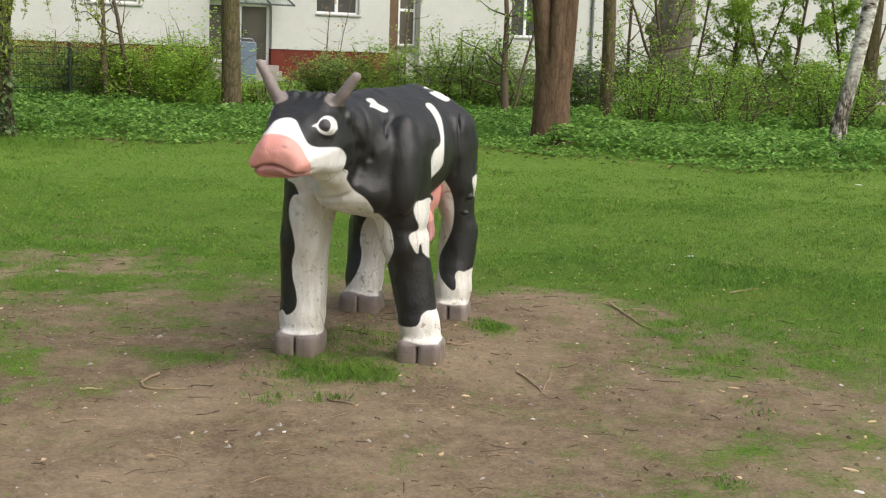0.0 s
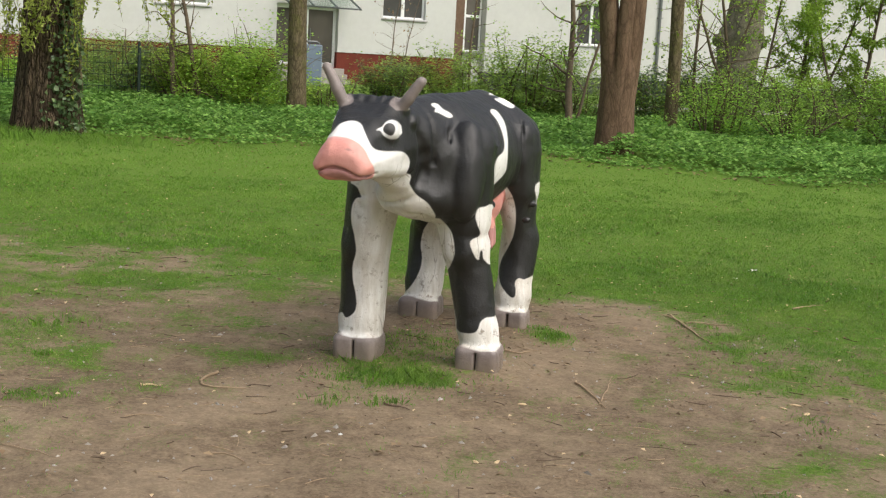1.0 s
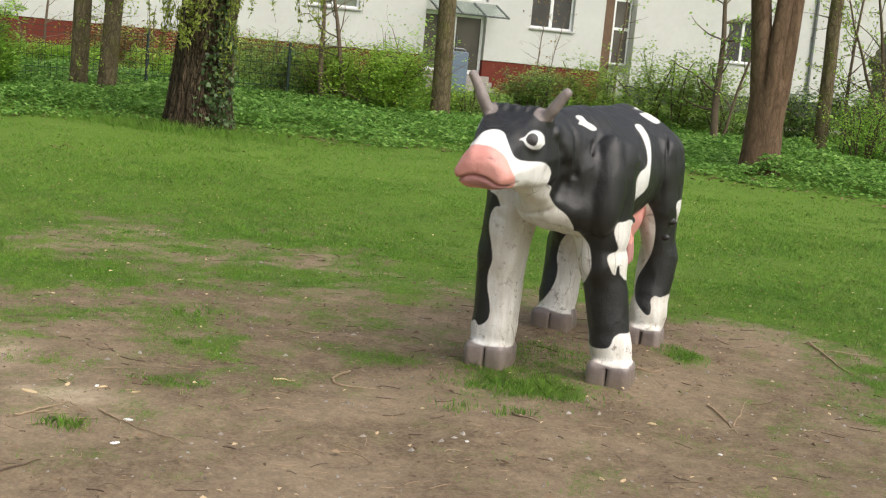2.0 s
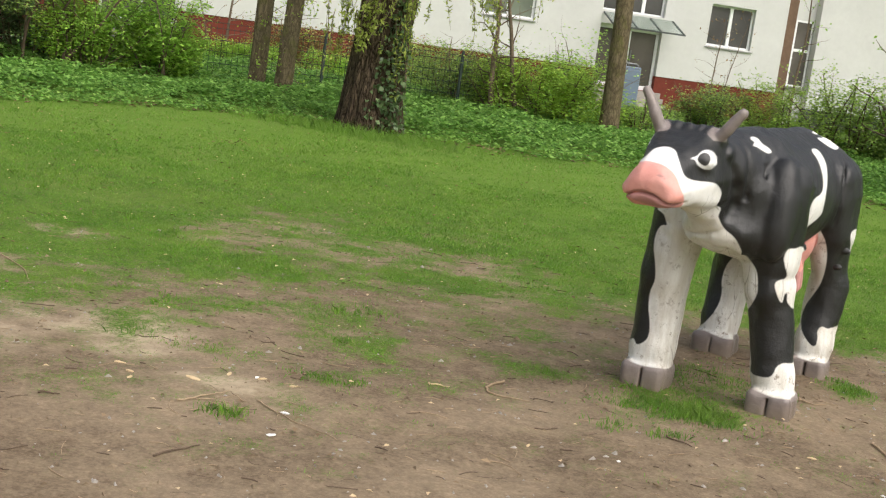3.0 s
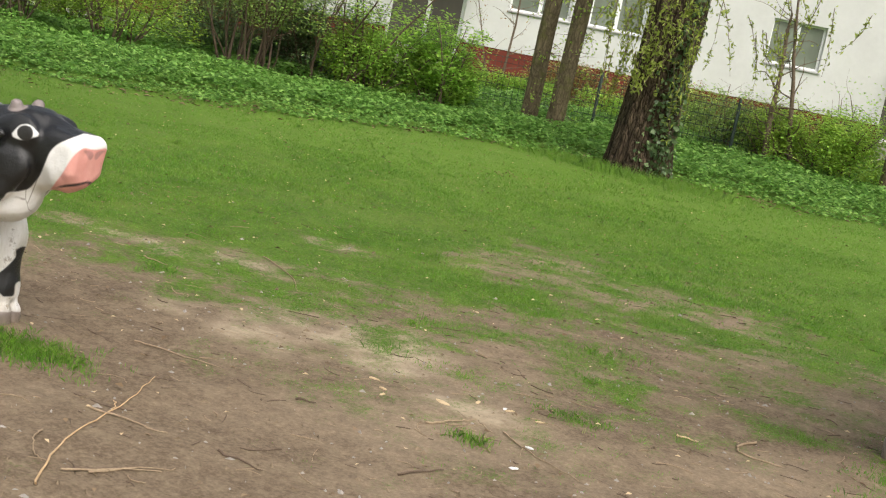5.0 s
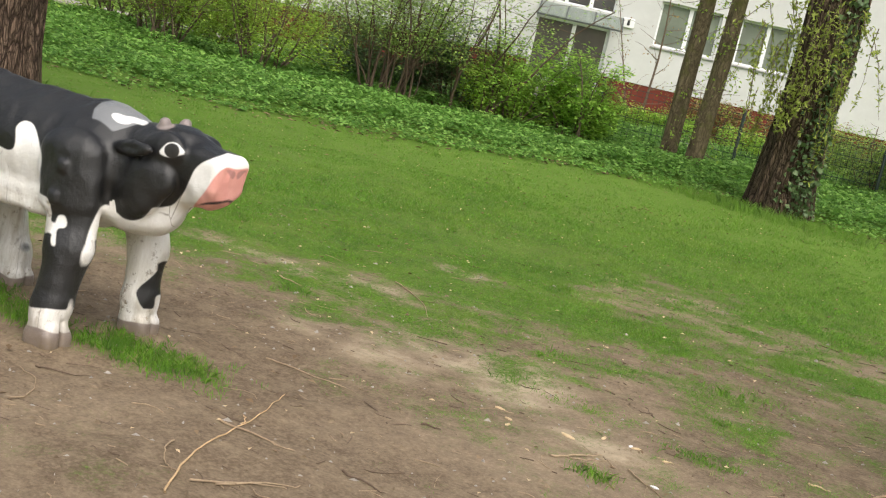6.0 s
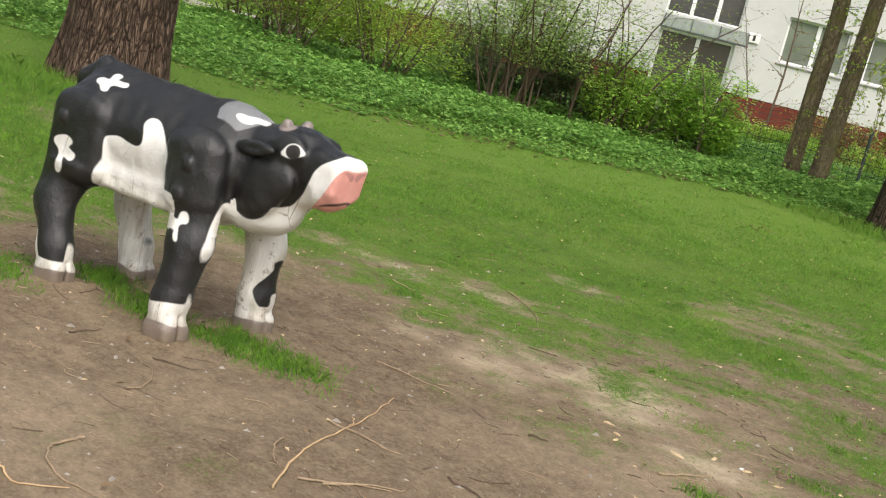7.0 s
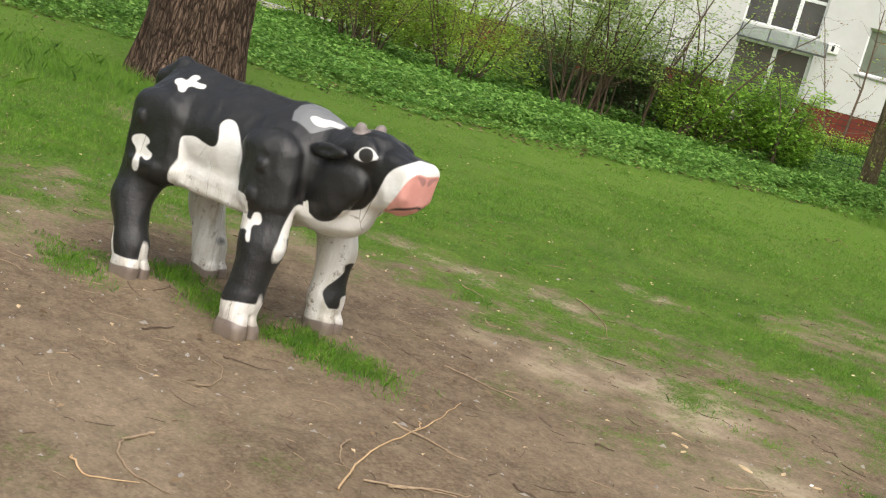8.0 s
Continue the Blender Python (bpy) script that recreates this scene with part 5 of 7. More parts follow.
shrub("hedge_shrub", (1.35, 24.9), "loose green hedge shrub with dead leaves", (1.0, 0.6, 1.4), BR, M_LEAF_OLIVE, 3600, 0.07, 14, 0.05)
shrub("hedge_shrub", (2.75, 25.3), "dark evergreen hedge shrub", (1.1, 0.6, 1.35), BR, M_LEAF_DARK, 5200, 0.075, 14, 0.05, second=M_LEAF_MID)
shrub("hedge_shrub", (4.1, 25.4), "dark green hedge shrub", (1.15, 0.6, 1.25), BR, M_LEAF_MID, 5600, 0.075, 14, 0.05, second=M_LEAF_DARK)
shrub("hedge_shrub", (5.6, 25.6), "olive green hedge shrub", (1.2, 0.6, 1.25), BR, M_LEAF_OLIVE, 5200, 0.075, 14, 0.05, second=M_LEAF_MID)
shrub("hedge_shrub", (7.2, 25.4), "olive green hedge shrub at the end of the row", (1.2, 0.6, 1.3), BR, M_LEAF_OLIVE, 5200, 0.075, 14, 0.05, second=M_LEAF_YELLOW)
shrub("shrub", (3.4, 21.6), "loose thin green shrub at the leafy bed", (1.1, 0.6, 1.15), BR, M_LEAF_BRIGHT, 4200, 0.055, 18, 0.1)
shrub("shrub", (4.7, 21.3), "loose twiggy shrub at the leafy bed", (1.2, 0.6, 1.2), BR, M_LEAF_BRIGHT, 4200, 0.055, 18, 0.1, second=M_LEAF_OLIVE)
shrub("shrub", (6.4, 21.4), "loose yellow-green shrub beside the birch", (1.1, 0.6, 1.3), BR, M_LEAF_BRIGHT, 4200, 0.065, 18, 0.1, second=M_LEAF_OLIVE)
shrub("shrub", (7.9, 21.2), "loose green shrub beyond the birch", (1.0, 0.6, 1.1), BR, M_LEAF_MID, 3600, 0.065, 18, 0.05, second=M_LEAF_YELLOW)
# left of the willow
shrub("shrub", (-10.55, 18.55), "dense fresh green shrub", (0.75, 0.7, 1.6), BR, M_LEAF_BRIGHT, 8200, 0.085, 18, 0.1, lumps=16)
shrub("shrub", (-11.5, 18.0), "loose fresh green shrub", (0.85, 0.7, 1.45), BR, M_LEAF_BRIGHT, 11000, 0.075, 18, 0.15, second=M_LEAF_YELLOW, lumps=12)
shrub("shrub", (-12.9, 16.5), "many-stemmed shrub with olive-brown young leaves", (1.45, 0.9, 2.8), BR, M_LEAF_OLIVE, 9500, 0.062, 26, 0.95, bare=0.0, lumps=20, second=M_LEAF_MID, twig=M_STICK_DARK)
shrub("shrub", (-11.9, 17.4), "tall arching sparsely leaved shrub with dark twigs", (1.7, 0.6, 3.1), np.random.default_rng(171), M_LEAF_OLIVE, 1700, 0.065, 9, 1.5, bare=0.1, lumps=22, twig=M_STICK_DARK)
shrub("shrub", (-12.6, 18.0), "dark evergreen shrub behind the bare stems", (1.25, 0.7, 1.75), BR, M_LEAF_DARK, 7000, 0.07, 14, 0.05)
shrub("shrub", (-13.5, 18.2), "dense dark evergreen shrub at the bed", (1.0, 0.6, 1.6), np.random.default_rng(172), M_LEAF_DARK, 7500, 0.075, 14, 0.02, lumps=16)
shrub("shrub", (-14.6, 17.6), "dark evergreen shrub at the hedge", (0.9, 0.7, 1.45), BR, M_LEAF_DARK, 4600, 0.07, 14, 0.05)
shrub("shrub", (-14.6, 15.3), "open yellow-green shrub on thin stems", (1.3, 0.7, 2.0), BR, M_LEAF_YELLOW, 7500, 0.065, 22, 0.35, bare=0.05)
shrub("shrub", (-16.1, 14.4), "open yellow-green shrub with bronze twigs", (1.4, 0.9, 2.3), BR, M_LEAF_YELLOW, 11000, 0.065, 22, 0.4, bare=0.05, second=M_LEAF_OLIVE)
shrub("shrub", (-17.6, 12.6), "bright fresh green shrub in the leafy bed", (0.75, 0.6, 1.0), BR, M_LEAF_BRIGHT, 2600, 0.075, 16, 0.1, second=M_LEAF_YELLOW)
shrub("shrub", (-18.6, 15.6), "tall olive green thicket shrub", (1.6, 1.0, 1.9), BR, M_LEAF_OLIVE, 4600, 0.085, 26, 0.2, second=M_LEAF_YELLOW, lumps=16)
shrub("shrub", (-21.0, 12.8), "tall mid green thicket shrub", (1.8, 1.2, 2.6), BR, M_LEAF_MID, 5600, 0.09, 26, 0.2, second=M_LEAF_YELLOW, lumps=16)
shrub("shrub", (-22.0, 9.2), "tall dark green thicket shrub", (1.8, 1.4, 2.6), BR, M_LEAF_MID, 5600, 0.09, 26, 0.2, second=M_LEAF_OLIVE, lumps=16)
shrub("shrub", (-16.5, 19.5), "tall olive thicket shrub", (1.6, 1.0, 1.7), BR, M_LEAF_OLIVE, 5200, 0.085, 22, 0.1, second=M_LEAF_OLIVE, lumps=16)
shrub("shrub", (-17.6, 17.2), "yellow-green thicket shrub on thin stems", (1.4, 0.9, 2.0), BR, M_LEAF_YELLOW, 5600, 0.075, 26, 0.3, lumps=14, second=M_LEAF_MID)
# before the plinth, beyond the fence
shrub("shrub", (-12.5, 28.6), "low bronze-red barberry shrub before the plinth", (1.7, 0.6, 1.25), BR, M_LEAF_RED, 6500, 0.07, 20, 0.1, second=M_LEAF_OLIVE, cap=True)
shrub("shrub", (-10.4, 29.0), "low bronze-red shrub before the plinth", (1.6, 0.6, 1.25), BR, M_LEAF_RED, 6000, 0.07, 20, 0.1, second=M_LEAF_YELLOW, cap=True)
shrub("hedge", (-12.9, 25.9), "low trimmed fresh green hedge", (1.9, 0.5, 0.62), BR, M_LEAF_BRIGHT, 7000, 0.07, 14, 0.02, "hedge", second=M_LEAF_YELLOW, turn=25, lumps=16, cap=True)
shrub("hedge", (-9.9, 26.6), "low trimmed fresh green hedge by the path", (1.8, 0.5, 0.7), BR, M_LEAF_BRIGHT, 7000, 0.07, 14, 0.02, "hedge", second=M_LEAF_YELLOW, turn=25, lumps=16, cap=True)

# ---- carved and painted statues: rounded volumes blended on a fine lattice, then skinned ----
def d_cone(P, a, b, ra, rb, squash=(1, 1, 1)):
    """Distance to a tapered capsule; squash stretches it along the axes."""
    s = np.array(squash, float)
    Q, a, b = P / s, np.array(a) / s, np.array(b) / s
    ab = b - a
    h = np.clip(((Q - a) @ ab) / (ab @ ab), 0, 1)
    return (np.linalg.norm(Q - a - h[..., None] * ab, axis=-1) - (ra + (rb - ra) * h)) * s.min()


def d_ball(P, c, r, turn=None):
    """Distance to an ellipsoid with half axes r; turn: its own axes as rows."""
    q = P - np.array(c)
    if turn is not None:
        q = q @ np.array(turn).T
    r = np.array(r, float)
    k0 = np.linalg.norm(q / r, axis=-1)
    k1 = np.linalg.norm(q / (r * r), axis=-1) + 1e-9
    return k0 * (k0 - 1) / k1


def d_block(P, c, half, rad, turn=None):
    """Distance to a block with rounded edges."""
    q = P - np.array(c)
    if turn is not None:
        q = q @ np.array(turn).T
    q = np.abs(q) - (np.array(half) - rad)
    return np.linalg.norm(np.maximum(q, 0), axis=-1) + np.minimum(q.max(-1), 0) - rad


class Carving:
    """A lattice of distances into which volumes are blended or cut one by one."""

    def __init__(self, low, high, cell):
        self.low, self.cell = np.array(low, float), cell
        n = np.ceil((np.array(high) - self.low) / cell).astype(int) + 1
        self.D = np.full(n, 1.0, dtype=np.float32)
        self.axes = [self.low[k] + cell * np.arange(n[k]) for k in range(3)]

    def add(self, fn, low, high, blend=0.03, cut=False):
        """Blend in the volume of fn, which reaches from low to high."""
        pad = blend + 0.06
        i0 = [max(0, int((low[k] - pad - self.low[k]) / self.cell)) for k in range(3)]
        i1 = [min(self.D.shape[k], int((high[k] + pad - self.low[k]) / self.cell) + 2) for k in range(3)]
        sub = tuple(slice(a, b) for a, b in zip(i0, i1))
        P = np.stack(np.meshgrid(*[self.axes[k][sub[k]] for k in range(3)], indexing="ij"), -1)
        a, b = self.D[sub], fn(P)
        if cut:
            b = -b
            h = np.clip(blend - np.abs(a - b), 0, None) / blend
            self.D[sub] = np.maximum(a, b) + h * h * blend / 4
        else:
            h = np.clip(blend - np.abs(a - b), 0, None) / blend
            self.D[sub] = np.minimum(a, b) - h * h * blend / 4

    def cone(self, a, b, ra, rb, blend=0.03, squash=(1, 1, 1), cut=False):
        r = max(ra, rb) * np.array(squash)
        self.add(lambda P: d_cone(P, a, b, ra, rb, squash), np.minimum(a, b) - r, np.maximum(a, b) + r, blend, cut)

    def ball(self, c, r, blend=0.03, turn=None, cut=False):
        m = max(r) if turn is not None else np.array(r)
        self.add(lambda P: d_ball(P, c, r, turn), np.array(c) - m, np.array(c) + m, blend, cut)

    def block(self, c, half, rad, blend=0.02, turn=None, cut=False):
        m = np.linalg.norm(half) if turn is not None else np.array(half)
        self.add(lambda P: d_block(P, c, half, rad, turn), np.array(c) - m, np.array(c) + m, blend, cut)

    def groove(self, points, r, blend=0.012):
        """A carved line along points on the surface."""
        for a, b in zip(points[:-1], points[1:]):
            self.cone(a, b, r, r, blend, (1, 1, 1), True)

    def skin(self):
        """Vertices and quads of the zero surface (a dual mesh: one vertex in each cell that the surface crosses)."""
        D = self.D
        neg = D < 0
        n = np.array(D.shape) - 1
        count = np.zeros(n, dtype=np.int8)
        corner = [(i, j, k) for i in (0, 1) for j in (0, 1) for k in (0, 1)]
        for i, j, k in corner:
            count += neg[i:n[0] + i, j:n[1] + j, k:n[2] + k]
        cells = np.argwhere((count > 0) & (count < 8))
        vals = np.stack([D[cells[:, 0] + i, cells[:, 1] + j, cells[:, 2] + k] for i, j, k in corner], 1)
        pts, hits = np.zeros((len(cells), 3)), np.zeros(len(cells))
        for a in range(8):
            for b in range(a + 1, 8):
                ca, cb = np.array(corner[a]), np.array(corner[b])
                if np.abs(ca - cb).sum() != 1:
                    continue
                va, vb = vals[:, a], vals[:, b]
                cross = (va < 0) != (vb < 0)
                t = np.where(cross, va / np.where(cross, va - vb, 1), 0)
                pts += np.where(cross[:, None], ca + t[:, None] * (cb - ca), 0)
                hits += cross
        verts = self.low + self.cell * (cells + pts / hits[:, None])
        ids = np.full(n, -1, dtype=np.int64)
        ids[tuple(cells.T)] = np.arange(len(cells))
        faces = []
        for ax in range(3):
            u, v = (ax + 1) % 3, (ax + 2) % 3
            lo, hi = [slice(None)] * 3, [slice(None)] * 3
            lo[ax], hi[ax] = slice(0, -1), slice(1, None)
            e = np.argwhere(neg[tuple(lo)] != neg[tuple(hi)])
            e = e[(e[:, u] > 0) & (e[:, v] > 0) & (e[:, u] < n[u]) & (e[:, v] < n[v])]
            inside_first = neg[tuple(e.T)]
            du, dv = np.eye(3, dtype=int)[u], np.eye(3, dtype=int)[v]
            quad = np.stack([ids[tuple(c.T)] for c in (e - du - dv, e - dv, e, e - du)], 1)
            faces.append(np.where(inside_first[:, None], quad, quad[:, ::-1]))
        faces = np.concatenate(faces)
        return verts, faces[(faces >= 0).all(1)]


def relax(V, F, rounds=1, amount=0.4):
    for _ in range(rounds):
        s, c = np.zeros_like(V), np.zeros(len(V))
        for k in range(4):
            for j in (1, 3):
                np.add.at(s, F[:, k], V[F[:, (k + j) % 4]])
                np.add.at(c, F[:, k], 1)
        V = V + amount * (s / np.maximum(c, 1)[:, None] - V)
    return V


def turned(yaw, pitch, roll=0.0):
    """Rows: ahead, left, up of a head that is turned (degrees; pitch: nose down is minus)."""
    m = (Euler((0, 0, radians(yaw))).to_matrix() @ Euler((0, radians(-pitch), 0)).to_matrix() @ Euler((radians(roll), 0, 0)).to_matrix())
    return np.array([[m[j][i] for j in range(3)] for i in range(3)])


class Head:
    """Lets a head be modelled in its own axes: ahead, left, up."""

    def __init__(self, at, yaw, pitch, roll=0.0, size=1.0):
        self.at, self.R, self.s = np.array(at, float), turned(yaw, pitch, roll), size

    def __call__(self, p):
        return self.at + self.s * (np.array(p, float) @ self.R)

    def local(self, P):
        return ((P - self.at) @ self.R.T) / self.s


def union(*fields):
    return np.minimum.reduce(fields)


def rim(P, c, ahead, up, a, b):
    """An almond-shaped field round c."""
    q = P - np.array(c)
    u, v = q @ ahead, q @ up
    return (np.hypot(u / a, v / b) - 1) * min(a, b)


class Patch:
    """A painted patch: a flowing outline (across, up) drawn on a plane that faces a direction, pressed on to the carving."""

    def __init__(self, at, facing, reach, outline):
        self.at, self.reach = np.array(at, float), reach
        self.w = np.array(facing, float) / np.linalg.norm(facing)
        self.u = np.cross((0, 0, 1), self.w)
        self.u /= np.linalg.norm(self.u)
        self.v = np.cross(self.w, self.u)
        p = np.array(outline, float)
        t = np.arange(4)[:, None, None] / 4.0
        a, b, c, d = np.roll(p, 1, 0), p, np.roll(p, -1, 0), np.roll(p, -2, 0)
        q = 0.5 * (2 * b + t * (c - a) + t ** 2 * (2 * a - 5 * b + 4 * c - d) + t ** 3 * (3 * b - a - 3 * c + d))
        self.line = q.transpose(1, 0, 2).reshape(-1, 2)

    def depth(self, P):
        return (P - self.at) @ self.w

    def __call__(self, P):
        q = P - self.at
        u, v, w = q @ self.u, q @ self.v, q @ self.w
        out = np.full(len(P), 9.0)
        lo, hi = self.line.min(0) - 0.05, self.line.max(0) + 0.05
        near = np.flatnonzero((np.abs(w) < self.reach + 0.05) & (u > lo[0]) & (u < hi[0]) & (v > lo[1]) & (v < hi[1]))
        Q = np.stack([u[near], v[near]], 1)
        best, inside = np.full(len(near), 9.0), np.zeros(len(near), bool)
        for a, b in zip(self.line, np.roll(self.line, -1, 0)):
            ab = b - a
            h = np.clip(((Q - a) @ ab) / (ab @ ab + 1e-12), 0, 1)
            best = np.minimum(best, np.linalg.norm(Q - a - h[:, None] * ab, axis=1))
            if a[1] != b[1]:
                inside ^= ((a[1] > Q[:, 1]) != (b[1] > Q[:, 1])) & (Q[:, 0] < a[0] + (Q[:, 1] - a[1]) * ab[0] / ab[1])
        out[near] = np.maximum(np.where(inside, -best, best), np.abs(w[near]) - self.reach)
        return out


def carve_leg(C, top, knee, ankle, hoof, rt, rk, ra, hoof_half, squash=(1, 1, 1), top_squash=(1.25, 0.75, 1)):
    C.cone(top, knee, rt, rk, 0.05, top_squash)
    C.cone(knee, ankle, rk, ra, 0.04, squash)
    C.cone(ankle, (hoof[0], hoof[1], 0.10), ra, ra * 0.98, 0.03, squash)
    hx, hy, hz = hoof_half
    C.block((hoof[0] + 0.015, hoof[1], hz - 0.03), (hx, hy, hz), 0.035, 0.02)
    C.cone((hoof[0] + 0.0, hoof[1], 0.03), (hoof[0] + 0.02, hoof[1], 0.06), hx * 0.95, hx * 0.90, 0.012, (1, hy / hx, 1))
    C.block((hoof[0] + hx + 0.02, hoof[1], 0.03), (0.045, 0.005, 0.075), 0.003, 0.010, None, True)


def hewn(V, F, depth=0.011):
    """Press shallow gouge marks, longer than broad, into a carved surface."""
    n = np.cross(V[F[:, 2]] - V[F[:, 0]], V[F[:, 3]] - V[F[:, 1]])
    N = np.zeros_like(V)
    for k in range(4):
        np.add.at(N, F[:, k], n)
    N /= np.linalg.norm(N, axis=1, keepdims=True) + 1e-12
    marks = np.array([noise.voronoi(Vector((x * 13, y * 13, z * 7)))[0][0] for x, y, z in V])
    return V + N * (np.clip(marks, 0, 0.8) - 0.42)[:, None] * depth


def statue(name, C, fields, at, turn, label, mat, dulling):
    V, F = C.skin()
    V = relax(V, F, 1, 0.35)
    V = hewn(V, F)
    ob = sheet_mesh(name, V, F, mat)
    for key in ("white", "grey", "pink", "rose", "eyewhite", "ink", "shine", "nape_sheen"):
        attribute(ob, key, np.clip(fields.get(key, lambda P: np.full(len(P), 1.0))(V), -0.2, 0.2))
    attribute(ob, "dulling", dulling(V))
    attribute(ob, "dust", np.clip(1 - V[:, 2] / 0.10, 0, 1))
    ob.matrix_basis = pose(at[0], at[1], float(ground_z(*at)), 0, 0, turn)
    return tagged(ob, label, "statue")


def build_cow():
    C = Carving((-1.08, -0.52, -0.06), (1.46, 0.50, 1.50), 0.0095)
    # trunk of the body
    C.ball((-0.10, 0, 0.99), (0.76, 0.30, 0.30), 0.02)
    C.ball((-0.55, 0, 1.02), (0.34, 0.335, 0.285), 0.06)
    C.ball((0.36, 0, 0.99), (0.30, 0.235, 0.30), 0.06)
    C.cone((-0.75, 0, 1.255), (0.25, 0, 1.235), 0.045, 0.05, 0.08)
    # legs
    carve_leg(C, (0.40, 0.175, 1.06), (0.45, 0.205, 0.58), (0.45, 0.278, 0.20), (0.46, 0.300), 0.105, 0.104, 0.094, (0.104, 0.104, 0.080))
    carve_leg(C, (0.40, -0.255, 1.06), (0.43, -0.305, 0.56), (0.44, -0.308, 0.20), (0.45, -0.308), 0.16, 0.117, 0.108, (0.110, 0.108, 0.080), (1, 1, 1), (1.2, 0.95, 1))
    carve_leg(C, (-0.56, 0.235, 0.96), (-0.64, 0.272, 0.50), (-0.57, 0.262, 0.20), (-0.56, 0.258), 0.19, 0.105, 0.096, (0.104, 0.104, 0.080), (1, 1, 1), (1.15, 0.72, 1.2))
    carve_leg(C, (-0.58, -0.235, 0.96), (-0.74, -0.27, 0.50), (-0.68, -0.278, 0.20), (-0.66, -0.280), 0.19, 0.118, 0.102, (0.110, 0.116, 0.080), (1, 1, 1), (1.15, 0.72, 1.2))
    C.cone((0.46, 0.12, 0.86), (0.46, 0.195, 0.60), 0.125, 0.105, 0.05)
    # shoulder relief with a sharp upper rim, and bolt heads
    C.cone((0.46, 0.180, 1.06), (0.47, 0.200, 0.72), 0.142, 0.118, 0.006, (1.1, 0.95, 1.0))
    C.cone((0.44, -0.240, 1.09), (0.45, -0.265, 0.78), 0.112, 0.100, 0.008, (1.25, 0.85, 1.05))
    C.cone((-0.50, 0.27, 1.08), (-0.54, 0.29, 0.80), 0.11, 0.10, 0.03, (1.35, 0.8, 1))
    for x, y, z in ((0.40, 0.318, 1.08), (0.42, 0.325, 0.80), (-0.50, 0.375, 0.72), (-0.42, 0.36, 0.64)):
        C.cone((x, y - 0.03, z), (x, y - 0.016, z), 0.019, 0.016, 0.004)
    # neck, dewlap and brisket
    C.cone((0.42, 0.0, 1.08), (0.90, -0.12, 1.12), 0.23, 0.150, 0.05, (1, 0.86, 1))
    C.cone((0.50, 0.0, 0.88), (0.88, -0.11, 0.985), 0.165, 0.080, 0.05, (1, 0.95, 0.9))
    C.ball((0.60, -0.02, 0.84), (0.17, 0.19, 0.11), 0.05)
    # folds of the dewlap; the shoulder plate, and carved lines round it, on the neck and on the hip
    C.groove([(0.578, -0.302, 0.820), (0.60, -0.252, 0.805), (0.708, -0.150, 0.805), (0.757, -0.065, 0.819), (0.780, 0.005, 0.846)], 0.010, 0.014)
    C.groove([(0.573, -0.317, 0.770), (0.585, -0.271, 0.740), (0.60, -0.20, 0.728), (0.70, -0.10, 0.750), (0.727, -0.032, 0.763), (0.712, 0.032, 0.760), (0.640, 0.067, 0.744)], 0.009, 0.012)
    C.cone((0.60, 0.075, 1.02), (0.585, 0.095, 0.83), 0.115, 0.10, 0.05)
    C.ball((0.585, 0.205, 0.965), (0.090, 0.088, 0.235), 0.018, [(0.97, 0.2, 0.14), (-0.2, 0.98, 0.0), (-0.14, -0.03, 0.99)])
    C.groove([(0.655, 0.135, 1.090), (0.625, 0.130, 1.150), (0.555, 0.164, 1.200)], 0.009)
    C.groove([(0.969, 0.018, 1.226), (0.920, 0.045, 1.179), (0.845, 0.052, 1.112), (0.792, 0.060, 1.039), (0.760, 0.056, 0.966), (0.775, 0.036, 0.924)], 0.024, 0.03)
    C.groove([(0.740, 0.066, 1.215), (0.748, 0.088, 1.109), (0.720, 0.080, 1.004)], 0.010, 0.02)
    C.groove([(-0.46, 0.235, 1.235), (-0.416, 0.277, 1.178), (-0.350, 0.304, 1.076), (-0.348, 0.309, 0.971), (-0.370, 0.290, 0.862)], 0.008)
    # head: a wedge with a flat brow, broad jaws and a square muzzle
    H = Head((1.0, -0.145, 1.155), -4, -15)

    def wedge(P, r=0.045):
        x, y, z = np.moveaxis(H.local(P), -1, 0)
        top = np.interp(x, [-0.12, 0.0, 0.12, 0.24, 0.33, 0.38], [0.115, 0.108, 0.082, 0.058, 0.045, 0.020])
        bot = np.interp(x, [-0.12, 0.0, 0.15, 0.25, 0.36], [-0.225, -0.212, -0.165, -0.138, -0.118])
        f = np.clip((z - bot) / (top - bot), 0, 1)
        wt, wm, wb = (np.interp(x, [-0.12, 0.05, 0.20, 0.27, 0.36], w) for w in ((0.150, 0.130, 0.090, 0.082, 0.076), (0.190, 0.172, 0.138, 0.134, 0.128), (0.175, 0.155, 0.122, 0.118, 0.100)))
        half = np.where(f > 0.4, wm + (wt - wm) * (f - 0.4) / 0.6, wb + (wm - wb) * f / 0.4)
        q = np.stack([np.abs(y) - half, np.maximum(z - top, bot - z), np.maximum(x - 0.368, -0.13 - x)], -1) + r
        return np.linalg.norm(np.maximum(q, 0), axis=-1) + np.minimum(q.max(-1), 0) - r

    C.add(wedge, (0.80, -0.42, 0.80), (1.45, 0.14, 1.36), 0.012)
    for s in (1, -1):
        C.ball(H((0.085 if s > 0 else -0.02, 0.118 * s if s > 0 else -0.095, 0.035)), (0.070, 0.050, 0.046), 0.03, turned(-4 - s * -35, -15))
        C.ball(H((0.362, s * 0.070, 0.018)), (0.014, 0.020, 0.010), 0.010, H.R, True)
        C.ball(H((-0.15, s * 0.150, 0.0)), (0.09, 0.022, 0.04), 0.02, turned(s * 14, 0))
